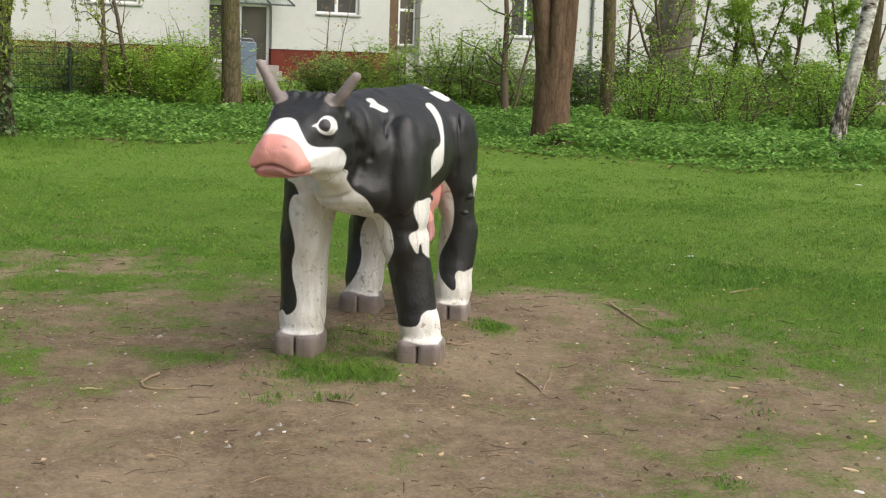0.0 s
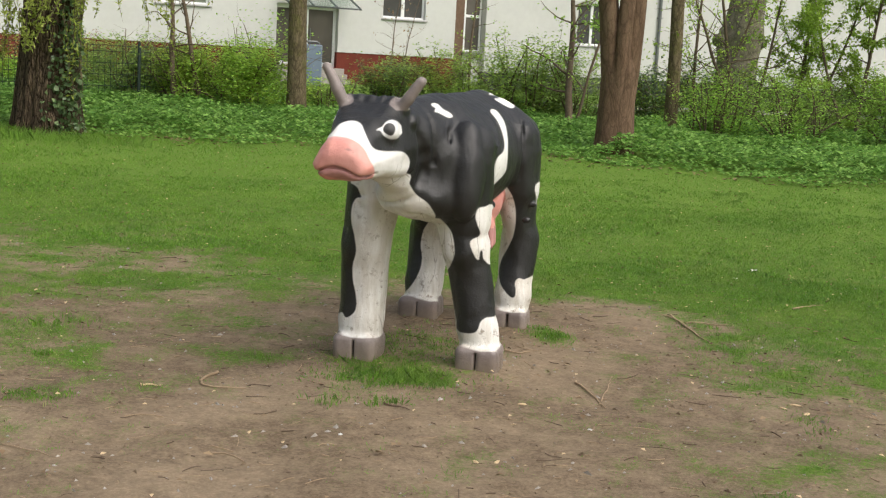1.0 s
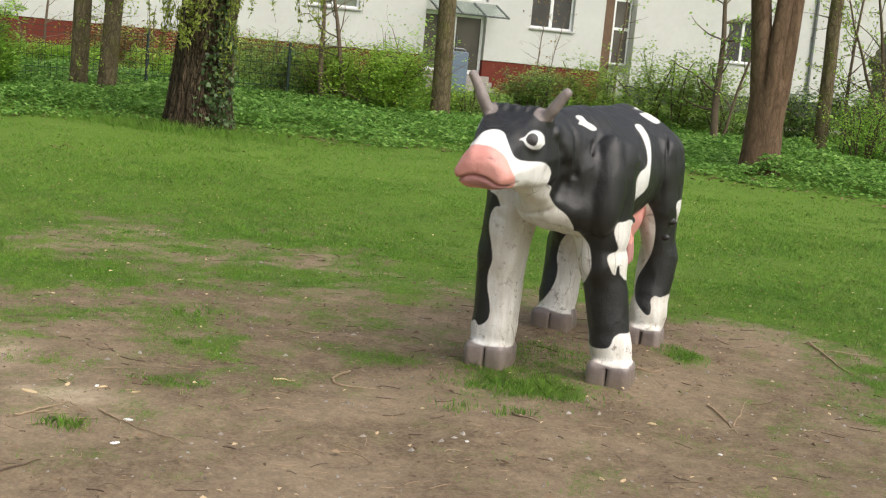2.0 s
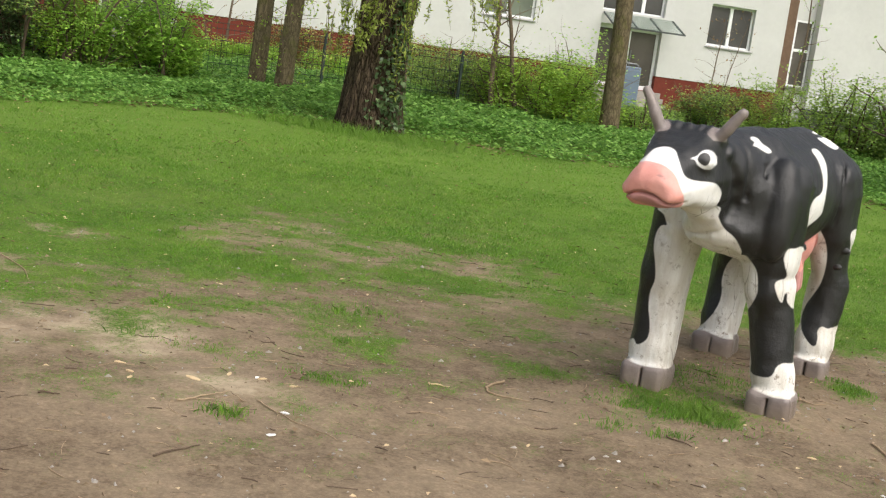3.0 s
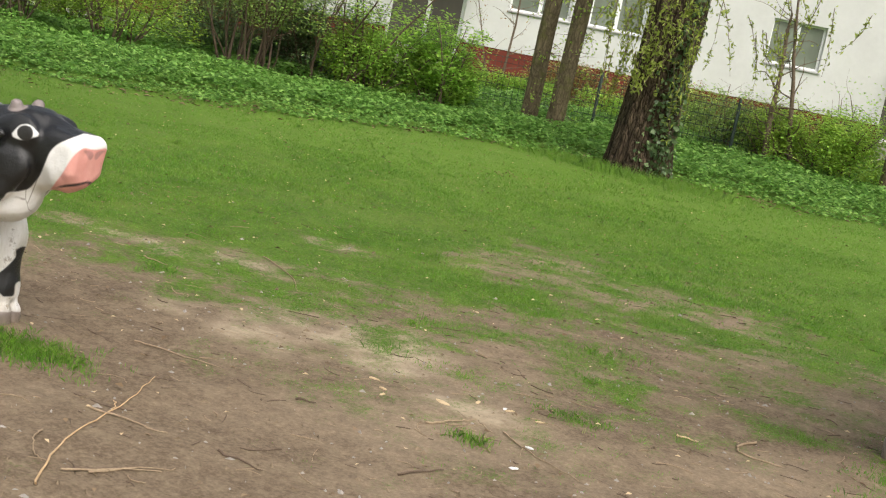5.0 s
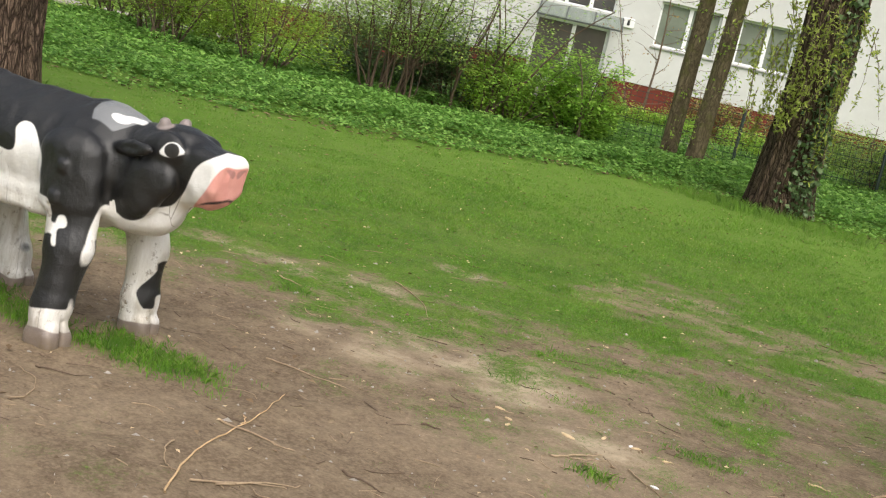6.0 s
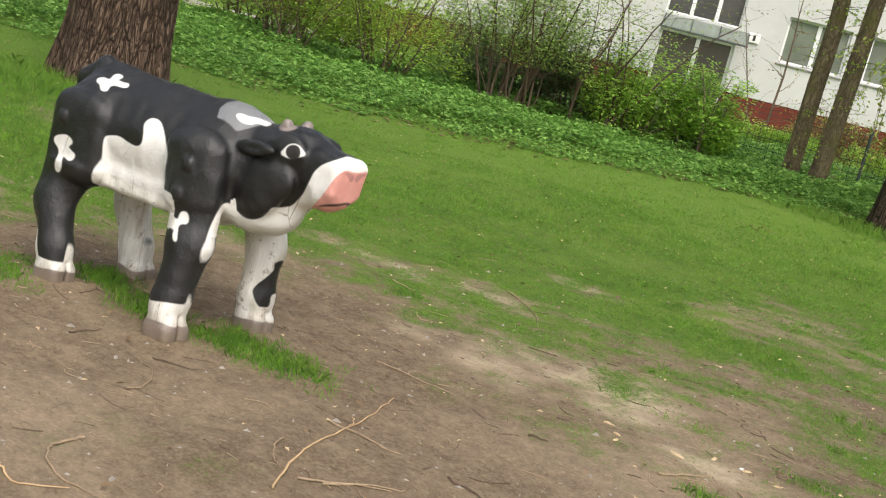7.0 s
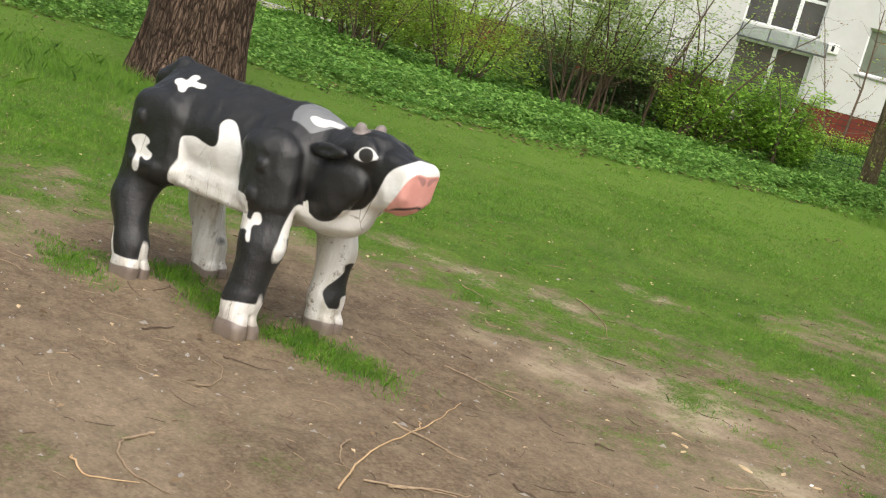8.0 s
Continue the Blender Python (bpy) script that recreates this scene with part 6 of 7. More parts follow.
    C.cone(H((-0.07, -0.11, 0.090)), H((-0.07, 0.11, 0.090)), 0.042, 0.042, 0.03)
    for k in range(9):
        y = -0.13 + 0.0325 * k + 0.008 * (k * 7 % 5 - 2)
        C.cone(H((-0.11 + 0.02 * (k % 2), y, 0.136)), H((0.02 + 0.015 * (k * 5 % 4), y * 0.9 + 0.014 * (k % 3), 0.110)), 0.008 + 0.002 * (k * 3 % 4), 0.006, 0.006, (1, 1, 1), True)

    # the mouth: a groove that droops at its corners
    def mouth(P):
        x, y, z = np.moveaxis(H.local(P), -1, 0)
        line = np.interp(np.abs(y + 0.02), [0, 0.04, 0.09, 0.14], [-0.056, -0.062, -0.088, -0.104]) - 0.10 * np.clip(0.34 - x, 0, 1)
        return np.maximum.reduce([np.abs(z - line) - 0.007, -0.018 - wedge(P), 0.24 - x])

    C.add(mouth, H((0.30, 0, -0.07)) - 0.18, H((0.30, 0, -0.07)) + 0.18, 0.006, True)
    # horns curve outwards and up
    for s, mid, tip in ((-1, (1.0, -0.300, 1.325), (1.0, -0.355, 1.415)), (1, (1.0, 0.025, 1.300), (1.0, 0.080, 1.375))):
        base = (0.99, -0.145 + s * 0.105, 1.22)
        C.cone(base, mid, 0.025, 0.024, 0.006)
        C.cone(mid, tip, 0.024, 0.020, 0.010)
    # udder, teats and tail
    C.ball((-0.34, 0.10, 0.745), (0.15, 0.115, 0.135), 0.015)
    for x, y in ((-0.28, 0.165), (-0.30, 0.03), (-0.40, 0.15), (-0.40, 0.03)):
        C.cone((x, y, 0.63), (x + 0.02, y + 0.015, 0.505), 0.021, 0.017, 0.025)
    C.cone((-0.86, 0, 1.24), (-0.93, 0, 0.96), 0.035, 0.028, 0.04)
    C.cone((-0.93, 0, 0.96), (-0.90, 0, 0.56), 0.028, 0.045, 0.03)

    def white(P):
        x, y, z = P.T
        q = H.local(P)
        q[:, 1] = np.abs(q[:, 1])
        mirrored = H(q)
        face = COW_BLAZE(mirrored)
        face = np.where((q[:, 0] > 0.10) & (q[:, 2] > -0.20) & (x > 1.05), union(face, COW_BLAZE(P)), face)
        ankle = z - (0.215 + 0.02 * np.sin(x * 14) + 0.02 * np.sin(y * 17))
        front = x > 0.2
        fr = np.where(front & (y < -0.02), np.maximum(np.maximum(-COW_FORELEG_BLACK(P), z - 0.86), -0.46 - y), 9.0)
        fl = np.where(front & (y >= -0.02), union(COW_FORELEG(P), np.where(COW_FORELEG.depth(P) < -0.1, ankle, 9.0)), 9.0)
        hl = np.where((x < -0.3) & (y >= 0), union(COW_HINDLEG(P), np.where(COW_HINDLEG.depth(P) < -0.1, ankle, 9.0)), 9.0)
        hr = np.where((x < -0.3) & (y < 0), np.maximum(-COW_HINDLEG_BLACK(P), z - 0.80), 9.0)
        belly = np.maximum.reduce([z - 0.82 + 0.5 * np.abs(y), np.abs(x + 0.1) - 0.36, 0.62 - z, np.abs(y) - 0.2])
        return union(face, COW_THROAT(P), fr, fl, hl, hr, COW_FLANK(P), COW_KNEE(P), COW_WITHERS(P), COW_RUMP(P), COW_STIFLE(P), belly)

    def eyed(patch):
        def of(P):
            q = H.local(P)
            q[:, 0] += np.where(q[:, 1] < 0, 0.105, 0.0)
            q[:, 1] = np.abs(q[:, 1])
            return patch(H(q))
        return of

    def pink(P):
        udder = union(d_ball(P, (-0.34, 0.10, 0.745), (0.165, 0.13, 0.15)), np.maximum.reduce([np.abs(P[:, 2] - 0.58) - 0.12, np.abs(P[:, 0] + 0.33) - 0.11, np.abs(P[:, 1] - 0.10) - 0.11]))
        return union(COW_MUZZLE(P), udder)

    def lips(P):
        q = H.local(P)
        return np.maximum.reduce([np.abs(mouth(P)) - 0.006, 0.26 - q[:, 0], np.abs(q[:, 1]) - 0.125])

    def rose(P):
        teats = np.maximum.reduce([np.abs(P[:, 2] - 0.53) - 0.07, np.abs(P[:, 0] + 0.33) - 0.11, np.abs(P[:, 1] - 0.10) - 0.11])
        return union(COW_LIP(P), lips(P), COW_NOSTRIL(P), teats)

    def grey(P):
        x, y, z = P.T
        hoof = z - (0.125 + 0.008 * np.sin(x * 30 + y * 20))
        horn = union(d_cone(P, (0.99, -0.25, 1.23), (1.0, -0.40, 1.46), 0.045, 0.06), d_cone(P, (0.99, -0.04, 1.23), (1.0, 0.12, 1.43), 0.045, 0.06))
        return union(hoof, np.maximum(horn, 1.245 - z))

    fields = dict(white=white, grey=grey, pink=pink, rose=rose, eyewhite=eyed(COW_EYE), ink=eyed(COW_PUPIL), shine=eyed(COW_PUPIL))
    dulling = lambda P: np.clip(1.25 - P[:, 2], 0.1, 0.9)
    return statue("cow_statue", C, fields, COW_AT, COW_TURN, "black and white painted wooden cow statue with grey horns", M_COW, dulling)


def build_calf():
    C = Carving((-0.95, -0.45, -0.06), (1.02, 0.45, 1.08), 0.0095)
    C.ball((-0.14, 0, 0.705), (0.56, 0.225, 0.22), 0.02)
    C.ball((-0.47, 0, 0.73), (0.25, 0.225, 0.20), 0.06)
    C.ball((0.16, 0, 0.70), (0.25, 0.20, 0.235), 0.06)
    C.cone((-0.60, 0, 0.885), (0.20, 0, 0.875), 0.04, 0.045, 0.08)
    C.block((-0.12, 0.0, 0.505), (0.34, 0.185, 0.055), 0.03, 0.06)
    carve_leg(C, (0.17, -0.165, 0.72), (0.250, -0.225, 0.38), (0.248, -0.262, 0.15), (0.250, -0.275), 0.115, 0.084, 0.075, (0.076, 0.074, 0.050))
    carve_leg(C, (0.20, 0.165, 0.68), (0.30, 0.20, 0.38), (0.305, 0.20, 0.16), (0.305, 0.20), 0.115, 0.074, 0.073, (0.071, 0.068, 0.062))
    carve_leg(C, (-0.50, -0.155, 0.66), (-0.545, -0.215, 0.34), (-0.46, -0.24, 0.15), (-0.445, -0.245), 0.13, 0.080, 0.073, (0.071, 0.068, 0.062), (1, 1, 1), (1.25, 0.72, 1.25))
    carve_leg(C, (-0.47, 0.155, 0.64), (-0.50, 0.20, 0.34), (-0.42, 0.20, 0.15), (-0.41, 0.20), 0.13, 0.078, 0.073, (0.071, 0.068, 0.062), (1, 1, 1), (1.2, 0.72, 1.25))
    for s in (-1, 1):
        C.cone((0.172, s * 0.200, 0.745), (0.195, s * 0.208, 0.56), 0.094, 0.090, 0.006, (1.6, 0.92, 1))
        C.cone((-0.49, s * 0.185, 0.735), (-0.475, s * 0.200, 0.52), 0.105, 0.095, 0.006, (1.7, 0.85, 1))
        # the outer face of the hip is sawn flat
        C.block((-0.49, s * 0.362, 0.78), (0.26, 0.1, 0.25), 0.01, 0.02, None, True)
        for x, y, z in ((0.205, 0.284, 0.695), (0.188, 0.288, 0.570), (-0.545, 0.262, 0.700)):
            C.block((x, s * y, z), (0.025, 0.016, 0.025), 0.012, 0.006)
    C.cone((0.16, 0, 0.735), (0.46, -0.01, 0.765), 0.185, 0.135, 0.06, (1, 0.88, 1))
    C.cone((0.22, 0, 0.63), (0.50, -0.01, 0.66), 0.14, 0.10, 0.06, (1, 0.9, 1))
    C.ball((0.37, 0, 0.575), (0.20, 0.135, 0.11), 0.05)
    C.cone((0.34, -0.20, 0.80), (0.44, -0.17, 0.55), 0.014, 0.012, 0.025, (1, 1, 1), True)
    H = Head((0.505, -0.012, 0.825), -3, -7)
    C.ball(H((0.0, 0, 0.01)), (0.155, 0.140, 0.090), 0.05, H.R)
    C.cone(H((0.05, 0, 0.0)), H((0.22, 0, -0.005)), 0.112, 0.086, 0.05)
    C.block(H((0.214, 0, -0.002)), (0.092, 0.098, 0.084), 0.04, 0.02, H.R)
    C.ball(H((0.225, 0, -0.082)), (0.080, 0.085, 0.046), 0.025, H.R)
    C.cone(H((-0.02, 0, -0.10)), H((0.21, 0, -0.088)), 0.098, 0.060, 0.05)
    for s in (1, -1):
        C.ball(H((0.005, s * 0.112, -0.095)), (0.120, 0.050, 0.088), 0.018, H.R)
        C.ball((0.455, s * 0.115 - 0.01, 0.655), (0.105, 0.046, 0.090), 0.025)
        C.ball(H((0.05, s * 0.112, 0.045)), (0.075, 0.024, 0.050), 0.03, H.R)
        C.ball(H((0.318, s * 0.052, 0.032)), (0.014, 0.018, 0.018), 0.014, H.R, True)
        C.ball(H((EAR[0], s * 0.165, EAR[1])), (0.112, 0.022, 0.032), 0.006, turned(s * 12, 8))
        C.ball(H((EAR[0], s * 0.190, EAR[1])), (0.085, 0.014, 0.018), 0.006, turned(s * 12, 8), True)
        C.cone(H((-0.045, s * 0.055, 0.07)), H((-0.04, s * 0.06, 0.108)), 0.026, 0.024, 0.010)
        C.cone((-0.72, 0, 0.85), (-0.62, 0, 0.93), 0.035, 0.03, 0.03)
    C.cone((-0.62, 0, 0.93), (-0.46, 0, 0.92), 0.03, 0.028, 0.03)
    C.cone((-0.73, 0, 0.86), (-0.76, 0, 0.52), 0.03, 0.035, 0.03)

    def white(P):
        x, y, z = P.T
        q = H.local(P)
        q[:, 1] = -np.abs(q[:, 1])
        mirrored = H(q)
        face = CALF_FACE(mirrored)
        near_side = P * np.stack([np.ones(len(P)), np.where(y > 0, -1, 1), np.ones(len(P))], 1)
        throat = CALF_THROAT(near_side)
        belly = np.maximum(CALF_FLANK(near_side), x - 0.09)
        under = np.maximum.reduce([z - 0.56, np.abs(x + 0.06) - 0.24, 0.42 - z])
        fn = np.where((x > 0.10) & (x < 0.37) & (y < 0) & (z < 0.6), union(z - (0.145 + 0.010 * np.sin(x * 25)), np.maximum(0.345 - 0.08 * np.clip(0.35 - z, 0, 1) - x + 0.6 * np.clip(-0.262 - y, 0, 1), z - 0.60), np.maximum(-(y + 0.135), z - 0.6)), 9.0)
        ff = np.where((x > 0.10) & (x < 0.45) & (y >= 0), union(z - 0.13, np.maximum(np.maximum(-CALF_FORELEG_BLACK(P), y - 0.27), z - 0.55)), 9.0)
        hn = np.where((x < -0.25) & (y < 0), union(z - (0.105 + 0.11 * np.clip((-0.475 - x) / 0.04, 0, 1)), np.maximum(-(x + 0.382 - 0.22 * np.clip(z - 0.3, 0, 1)), z - 0.60) + 0.8 * np.clip(-0.25 - y, 0, 1), np.maximum(-(y + 0.13), z - 0.6)), 9.0)
        spot = (np.hypot((x + 0.335) / 0.035, (z - 0.265) / 0.085) - 1) * 0.035
        hf = np.where((x < -0.25) & (y >= 0), np.maximum(union(z - 0.16, np.maximum(y - 0.255, z - 0.58)), -spot), 9.0)
        rump = CALF_RUMP(P)
        return union(face, throat, belly, under, fn, ff, hn, hf, rump, CALF_THIGH(P), CALF_ARM(P), CALF_NAPE(P))

    def both(patch):
        def of(P):
            q = H.local(P)
            q[:, 1] = -np.abs(q[:, 1])
            return patch(H(q))
        return of

    def grey(P):
        x, y, z = P.T
        bud = np.minimum(np.linalg.norm(P - H((-0.04, 0.06, 0.108)), axis=1), np.linalg.norm(P - H((-0.04, -0.06, 0.108)), axis=1)) - 0.040
        return union(z - (0.066 + 0.006 * np.sin(x * 30 + y * 20)), bud)

    # the first field paints the sky's sheen on top of the nape
    fields = dict(nape_sheen=lambda P: np.maximum.reduce([0.892 - P[:, 2] + 0.05 * np.sin(P[:, 0] * 19), np.abs(P[:, 0] - 0.25) - 0.11, np.abs(P[:, 1]) - 0.14]), white=white, grey=grey, pink=both(CALF_MUZZLE), rose=both(CALF_NOSTRIL), eyewhite=both(CALF_EYE), ink=lambda P: union(both(CALF_PUPIL)(P), both(CALF_MOUTH)(P)), shine=both(CALF_PUPIL))
    # white is duller low down, on the y > 0 side and below the belly
    dulling = lambda P: np.clip(1.5 * (0.68 - P[:, 2]) + 0.25 * (P[:, 1] > 0) + 0.5 * ((P[:, 2] < 0.52) & (np.abs(P[:, 0] + 0.1) < 0.3)), 0.06, 1.2)
    return statue("calf_statue", C, fields, CALF_POS, CALF_TURN, "black and white painted wooden calf statue with a pink muzzle", M_COW, dulling)

# ---- outlines of the painted patches: at, facing, reach, (across, up) in metres ----
COW_BLAZE = Patch((1.276, -0.06, 1.079), (0.955, 0.287, 0.072), 0.3, [(-0.209, 0.032), (-0.161, 0.07), (-0.13, 0.109), (-0.083, 0.126), (-0.041, 0.116), (-0.017, 0.07), (0.012, 0.019), (0.052, 0.004), (0.136, 0.006), (0.169, -0.012), (0.187, -0.052), (0.183, -0.092), (0.153, -0.111), (0.073, -0.12), (0.026, -0.14), (-0.09, -0.174), (-0.253, -0.142), (-0.255, -0.002)])
COW_MUZZLE = Patch((1.352, -0.133, 1.05), (0.949, 0.304, 0.079), 0.22, [(-0.111, 0.078), (-0.084, 0.081), (-0.043, 0.089), (0.022, 0.077), (0.067, 0.046), (0.095, 0), (0.119, -0.046), (0.113, -0.076), (0.076, -0.098), (0.002, -0.118), (-0.136, -0.103), (-0.16, -0.027), (-0.147, 0.043)])
COW_LIP = Patch((1.327, -0.14, 0.978), (0.948, 0.303, 0.092), 0.15, [(-0.104, 0.007), (-0.074, 0.021), (-0.035, 0.025), (0.007, 0.009), (0.047, -0.006), (0.084, -0.008), (0.07, -0.022), (0.024, -0.023), (-0.046, -0.015), (-0.088, -0.007)])
COW_NOSTRIL = Patch((1.348, -0.127, 1.08), (0.95, 0.303, 0.073), 0.15, [(-0.016, 0.007), (-0, 0.012), (0.018, 0.003), (0.025, -0.008), (0.011, -0.004), (-0.003, 0)])
COW_EYE = Patch((1.154, -0.004, 1.17), (0.961, 0.272, 0.055), 0.12, [(-0.064, -0.007), (-0.04, 0.008), (-0.022, 0.03), (0.004, 0.04), (0.033, 0.029), (0.055, -0.004), (0.041, -0.023), (0.025, -0.04), (-0.006, -0.041), (-0.03, -0.028), (-0.045, -0.009)])
COW_PUPIL = Patch((1.154, -0.004, 1.17), (0.961, 0.272, 0.055), 0.12, [(-0.033, -0.001), (-0.026, 0.015), (-0.01, 0.025), (0.007, 0.021), (0.017, 0.007), (0.015, -0.012), (0.003, -0.027), (-0.016, -0.022), (-0.028, -0.013)])
COW_THROAT = Patch((0.777, -0.072, 0.833), (0.958, 0.265, 0.108), 0.3, [(-0.232, 0.084), (0.039, 0.117), (0.058, 0.071), (0.09, 0.026), (0.142, -0.009), (0.169, -0.04), (0.187, -0.07), (0.178, -0.096), (0.132, -0.118), (0.029, -0.128), (-0.088, -0.087), (-0.154, -0.016), (-0.186, 0.047)])
COW_FORELEG_BLACK = Patch((0.518, -0.378, 0.502), (0.942, 0.298, 0.155), 0.25, [(-0.184, 0.544), (0.033, 0.522), (0.077, 0.309), (0.034, 0.281), (0.016, 0.236), (0.017, 0.171), (0.034, 0.105), (0.046, 0.029), (0.033, -0.04), (0.037, -0.109), (0.055, -0.185), (0.058, -0.245), (0.04, -0.279), (0.01, -0.295), (-0.009, -0.271), (-0.036, -0.279), (-0.118, -0.247)])
COW_FORELEG = Patch((0.539, 0.231, 0.462), (0.964, 0.206, 0.166), 0.13, [(-0.223, 0.283), (-0.164, 0.274), (-0.115, 0.243), (-0.081, 0.196), (-0.065, 0.11), (-0.082, 0.051), (-0.103, 0.013), (-0.101, -0.03), (-0.078, -0.094), (-0.054, -0.158), (-0.039, -0.211), (-0.036, -0.248), (-0.014, -0.266), (0.045, -0.265), (0.066, -0.245), (0.076, -0.21), (0.102, -0.188), (0.139, -0.182), (0.219, -0.155), (0.227, -0.423), (-0.228, -0.436)])
COW_KNEE = Patch((0.522, 0.271, 0.624), (0.97, 0.2, 0.139), 0.15, [(0.068, 0.171), (0.017, 0.172), (-0.01, 0.161), (-0.019, 0.123), (-0.007, 0.086), (0.007, 0.054), (-0, 0.032), (-0.027, 0.018), (-0.037, -0.006), (-0.011, -0.062), (0.008, -0.077), (0.012, -0.039), (0.023, -0.034), (0.032, -0.074), (0.075, -0.078)])
COW_FLANK = Patch((0.09, 0.273, 1.083), (0.98, 0.188, 0.06), 0.35, [(-0.067, 0.161), (-0.042, 0.165), (-0.007, 0.129), (0.018, 0.077), (0.032, -0.007), (0.033, -0.126), (0.02, -0.161), (-0.01, -0.196), (-0.046, -0.234), (-0.068, -0.257), (-0.069, -0.229), (-0.039, -0.185), (-0.03, -0.123), (-0.014, -0.074), (0.008, -0.051), (0.015, -0.016), (-0.001, 0.051), (-0.034, 0.114), (-0.061, 0.142)])
COW_HINDLEG = Patch((-0.502, 0.304, 0.555), (0.977, 0.167, 0.129), 0.2, [(-0.166, 0.287), (-0.106, 0.252), (-0.063, 0.194), (-0.042, 0.123), (-0.039, 0.042), (-0.049, -0.027), (-0.078, -0.097), (-0.104, -0.154), (-0.114, -0.223), (-0.102, -0.285), (-0.066, -0.334), (-0.034, -0.358), (-0.016, -0.351), (-0.014, -0.313), (-0.021, -0.276), (-0.003, -0.25), (0.028, -0.255), (0.053, -0.245), (0.148, -0.22), (0.158, -0.495), (-0.232, -0.509), (-0.26, 0.271)])
COW_HINDLEG_BLACK = Patch((-0.631, -0.321, 0.372), (0.958, 0.246, 0.149), 0.25, [(-0.102, 0.257), (0.066, 0.222), (0.033, 0.131), (0.022, 0.049), (0.033, -0.018), (0.028, -0.08), (0.004, -0.145), (-0.033, -0.204), (-0.068, -0.231), (-0.107, -0.212), (-0.13, 0.062)])
COW_STIFLE = Patch((-0.471, 0.355, 0.78), (0.982, 0.161, 0.098), 0.15, [(0.011, 0.025), (0.016, 0.053), (0.04, 0.069), (0.072, 0.058), (0.076, -0.066), (0.027, -0.061), (0.019, -0.018)])
COW_WITHERS = Patch((0.652, 0.099, 1.242), (0.972, 0.234, 0.038), 0.2, [(-0.057, 0.022), (-0.05, 0.032), (-0.026, 0.028), (-0.003, 0.008), (0.029, -0.007), (0.045, -0.024), (0.024, -0.03), (-0.02, -0.011), (-0.041, -0.006), (-0.036, 0.009)])
COW_RUMP = Patch((-0.556, 0.152, 1.273), (0.982, 0.188, 0.027), 0.25, [(-0.088, 0.028), (-0.076, 0.041), (-0.039, 0.036), (-0.001, 0.019), (0.044, -0.013), (0.057, -0.032), (0.032, -0.039), (-0.015, -0.019), (-0.056, 0.005), (-0.032, 0.009), (-0.045, 0.021)])
CALF_THIGH = Patch((-0.515, -0.257, 0.564), (0.722, -0.674, 0.159), 0.15, [(-0.03, 0.053), (0.004, 0.061), (0.029, 0.045), (0.033, 0.028), (0.021, 0.015), (0.034, 0.001), (0.054, -0.014), (0.049, -0.035), (0.032, -0.044), (0.012, -0.032), (0.006, -0.046), (0.01, -0.079), (0.003, -0.101), (-0.013, -0.092), (-0.02, -0.061), (-0.013, -0.025), (-0.018, -0.002), (-0.038, 0.021), (-0.042, 0.04)])
CALF_FORELEG_BLACK = Patch((0.349, 0.146, 0.242), (0.591, -0.775, 0.225), 0.2, [(0.045, 0.086), (0.045, 0.056), (0.015, 0.011), (-0.008, -0.016), (-0.022, -0.047), (-0.01, -0.076), (0.009, -0.101), (0.038, -0.118), (0.06, -0.098), (0.062, -0.048), (0.105, -0.023), (0.087, 0.096)])
CALF_RUMP = Patch((-0.442, -0.12, 0.876), (0.63, -0.75, 0.2), 0.14, [(-0.068, 0.008), (-0.044, 0.019), (-0.02, 0.014), (-0.005, 0.042), (0.019, 0.048), (0.034, 0.035), (0.02, 0.018), (0.043, 0.011), (0.066, 0.01), (0.066, -0.008), (0.043, -0.014), (0.014, -0.01), (-0.005, -0.019), (-0.014, -0.043), (-0.038, -0.043), (-0.052, -0.019), (-0.066, -0.01)])
CALF_ARM = Patch((0.208, -0.264, 0.443), (0.649, -0.735, 0.197), 0.12, [(0.002, 0.057), (0.021, 0.057), (0.034, 0.032), (0.029, 0.012), (0.01, 0.007), (0.001, -0.006), (0.003, -0.034), (0.005, -0.061), (-0.006, -0.064), (-0.015, -0.045), (-0.016, -0.02), (-0.036, -0.013), (-0.04, 0.023), (-0.028, 0.031), (-0.01, 0.023), (-0.006, 0.045)])
CALF_FLANK = Patch((-0.158, -0.198, 0.6), (0.685, -0.711, 0.159), 0.4, [(-0.137, 0.08), (-0.105, 0.095), (-0.074, 0.095), (-0.042, 0.081), (-0.007, 0.071), (0.012, 0.085), (0.013, 0.122), (0.008, 0.162), (0.021, 0.187), (0.045, 0.197), (0.072, 0.185), (0.095, 0.139), (0.119, 0.065), (0.123, 0.005), (0.131, -0.041), (0.149, -0.076), (0.191, -0.1), (0.218, -0.216), (0.073, -0.213), (-0.131, -0.205), (-0.123, -0.126), (-0.125, -0.054), (-0.134, 0.016)])
CALF_NAPE = Patch((0.293, -0.066, 0.907), (0.63, -0.77, 0.107), 0.15, [(-0.068, 0.009), (-0.046, 0.016), (-0.017, 0.012), (0.015, 0.014), (0.048, 0.011), (0.076, 0.004), (0.058, -0.01), (0.02, -0.008), (-0, -0.018), (-0.033, -0.02), (-0.059, -0.008)])
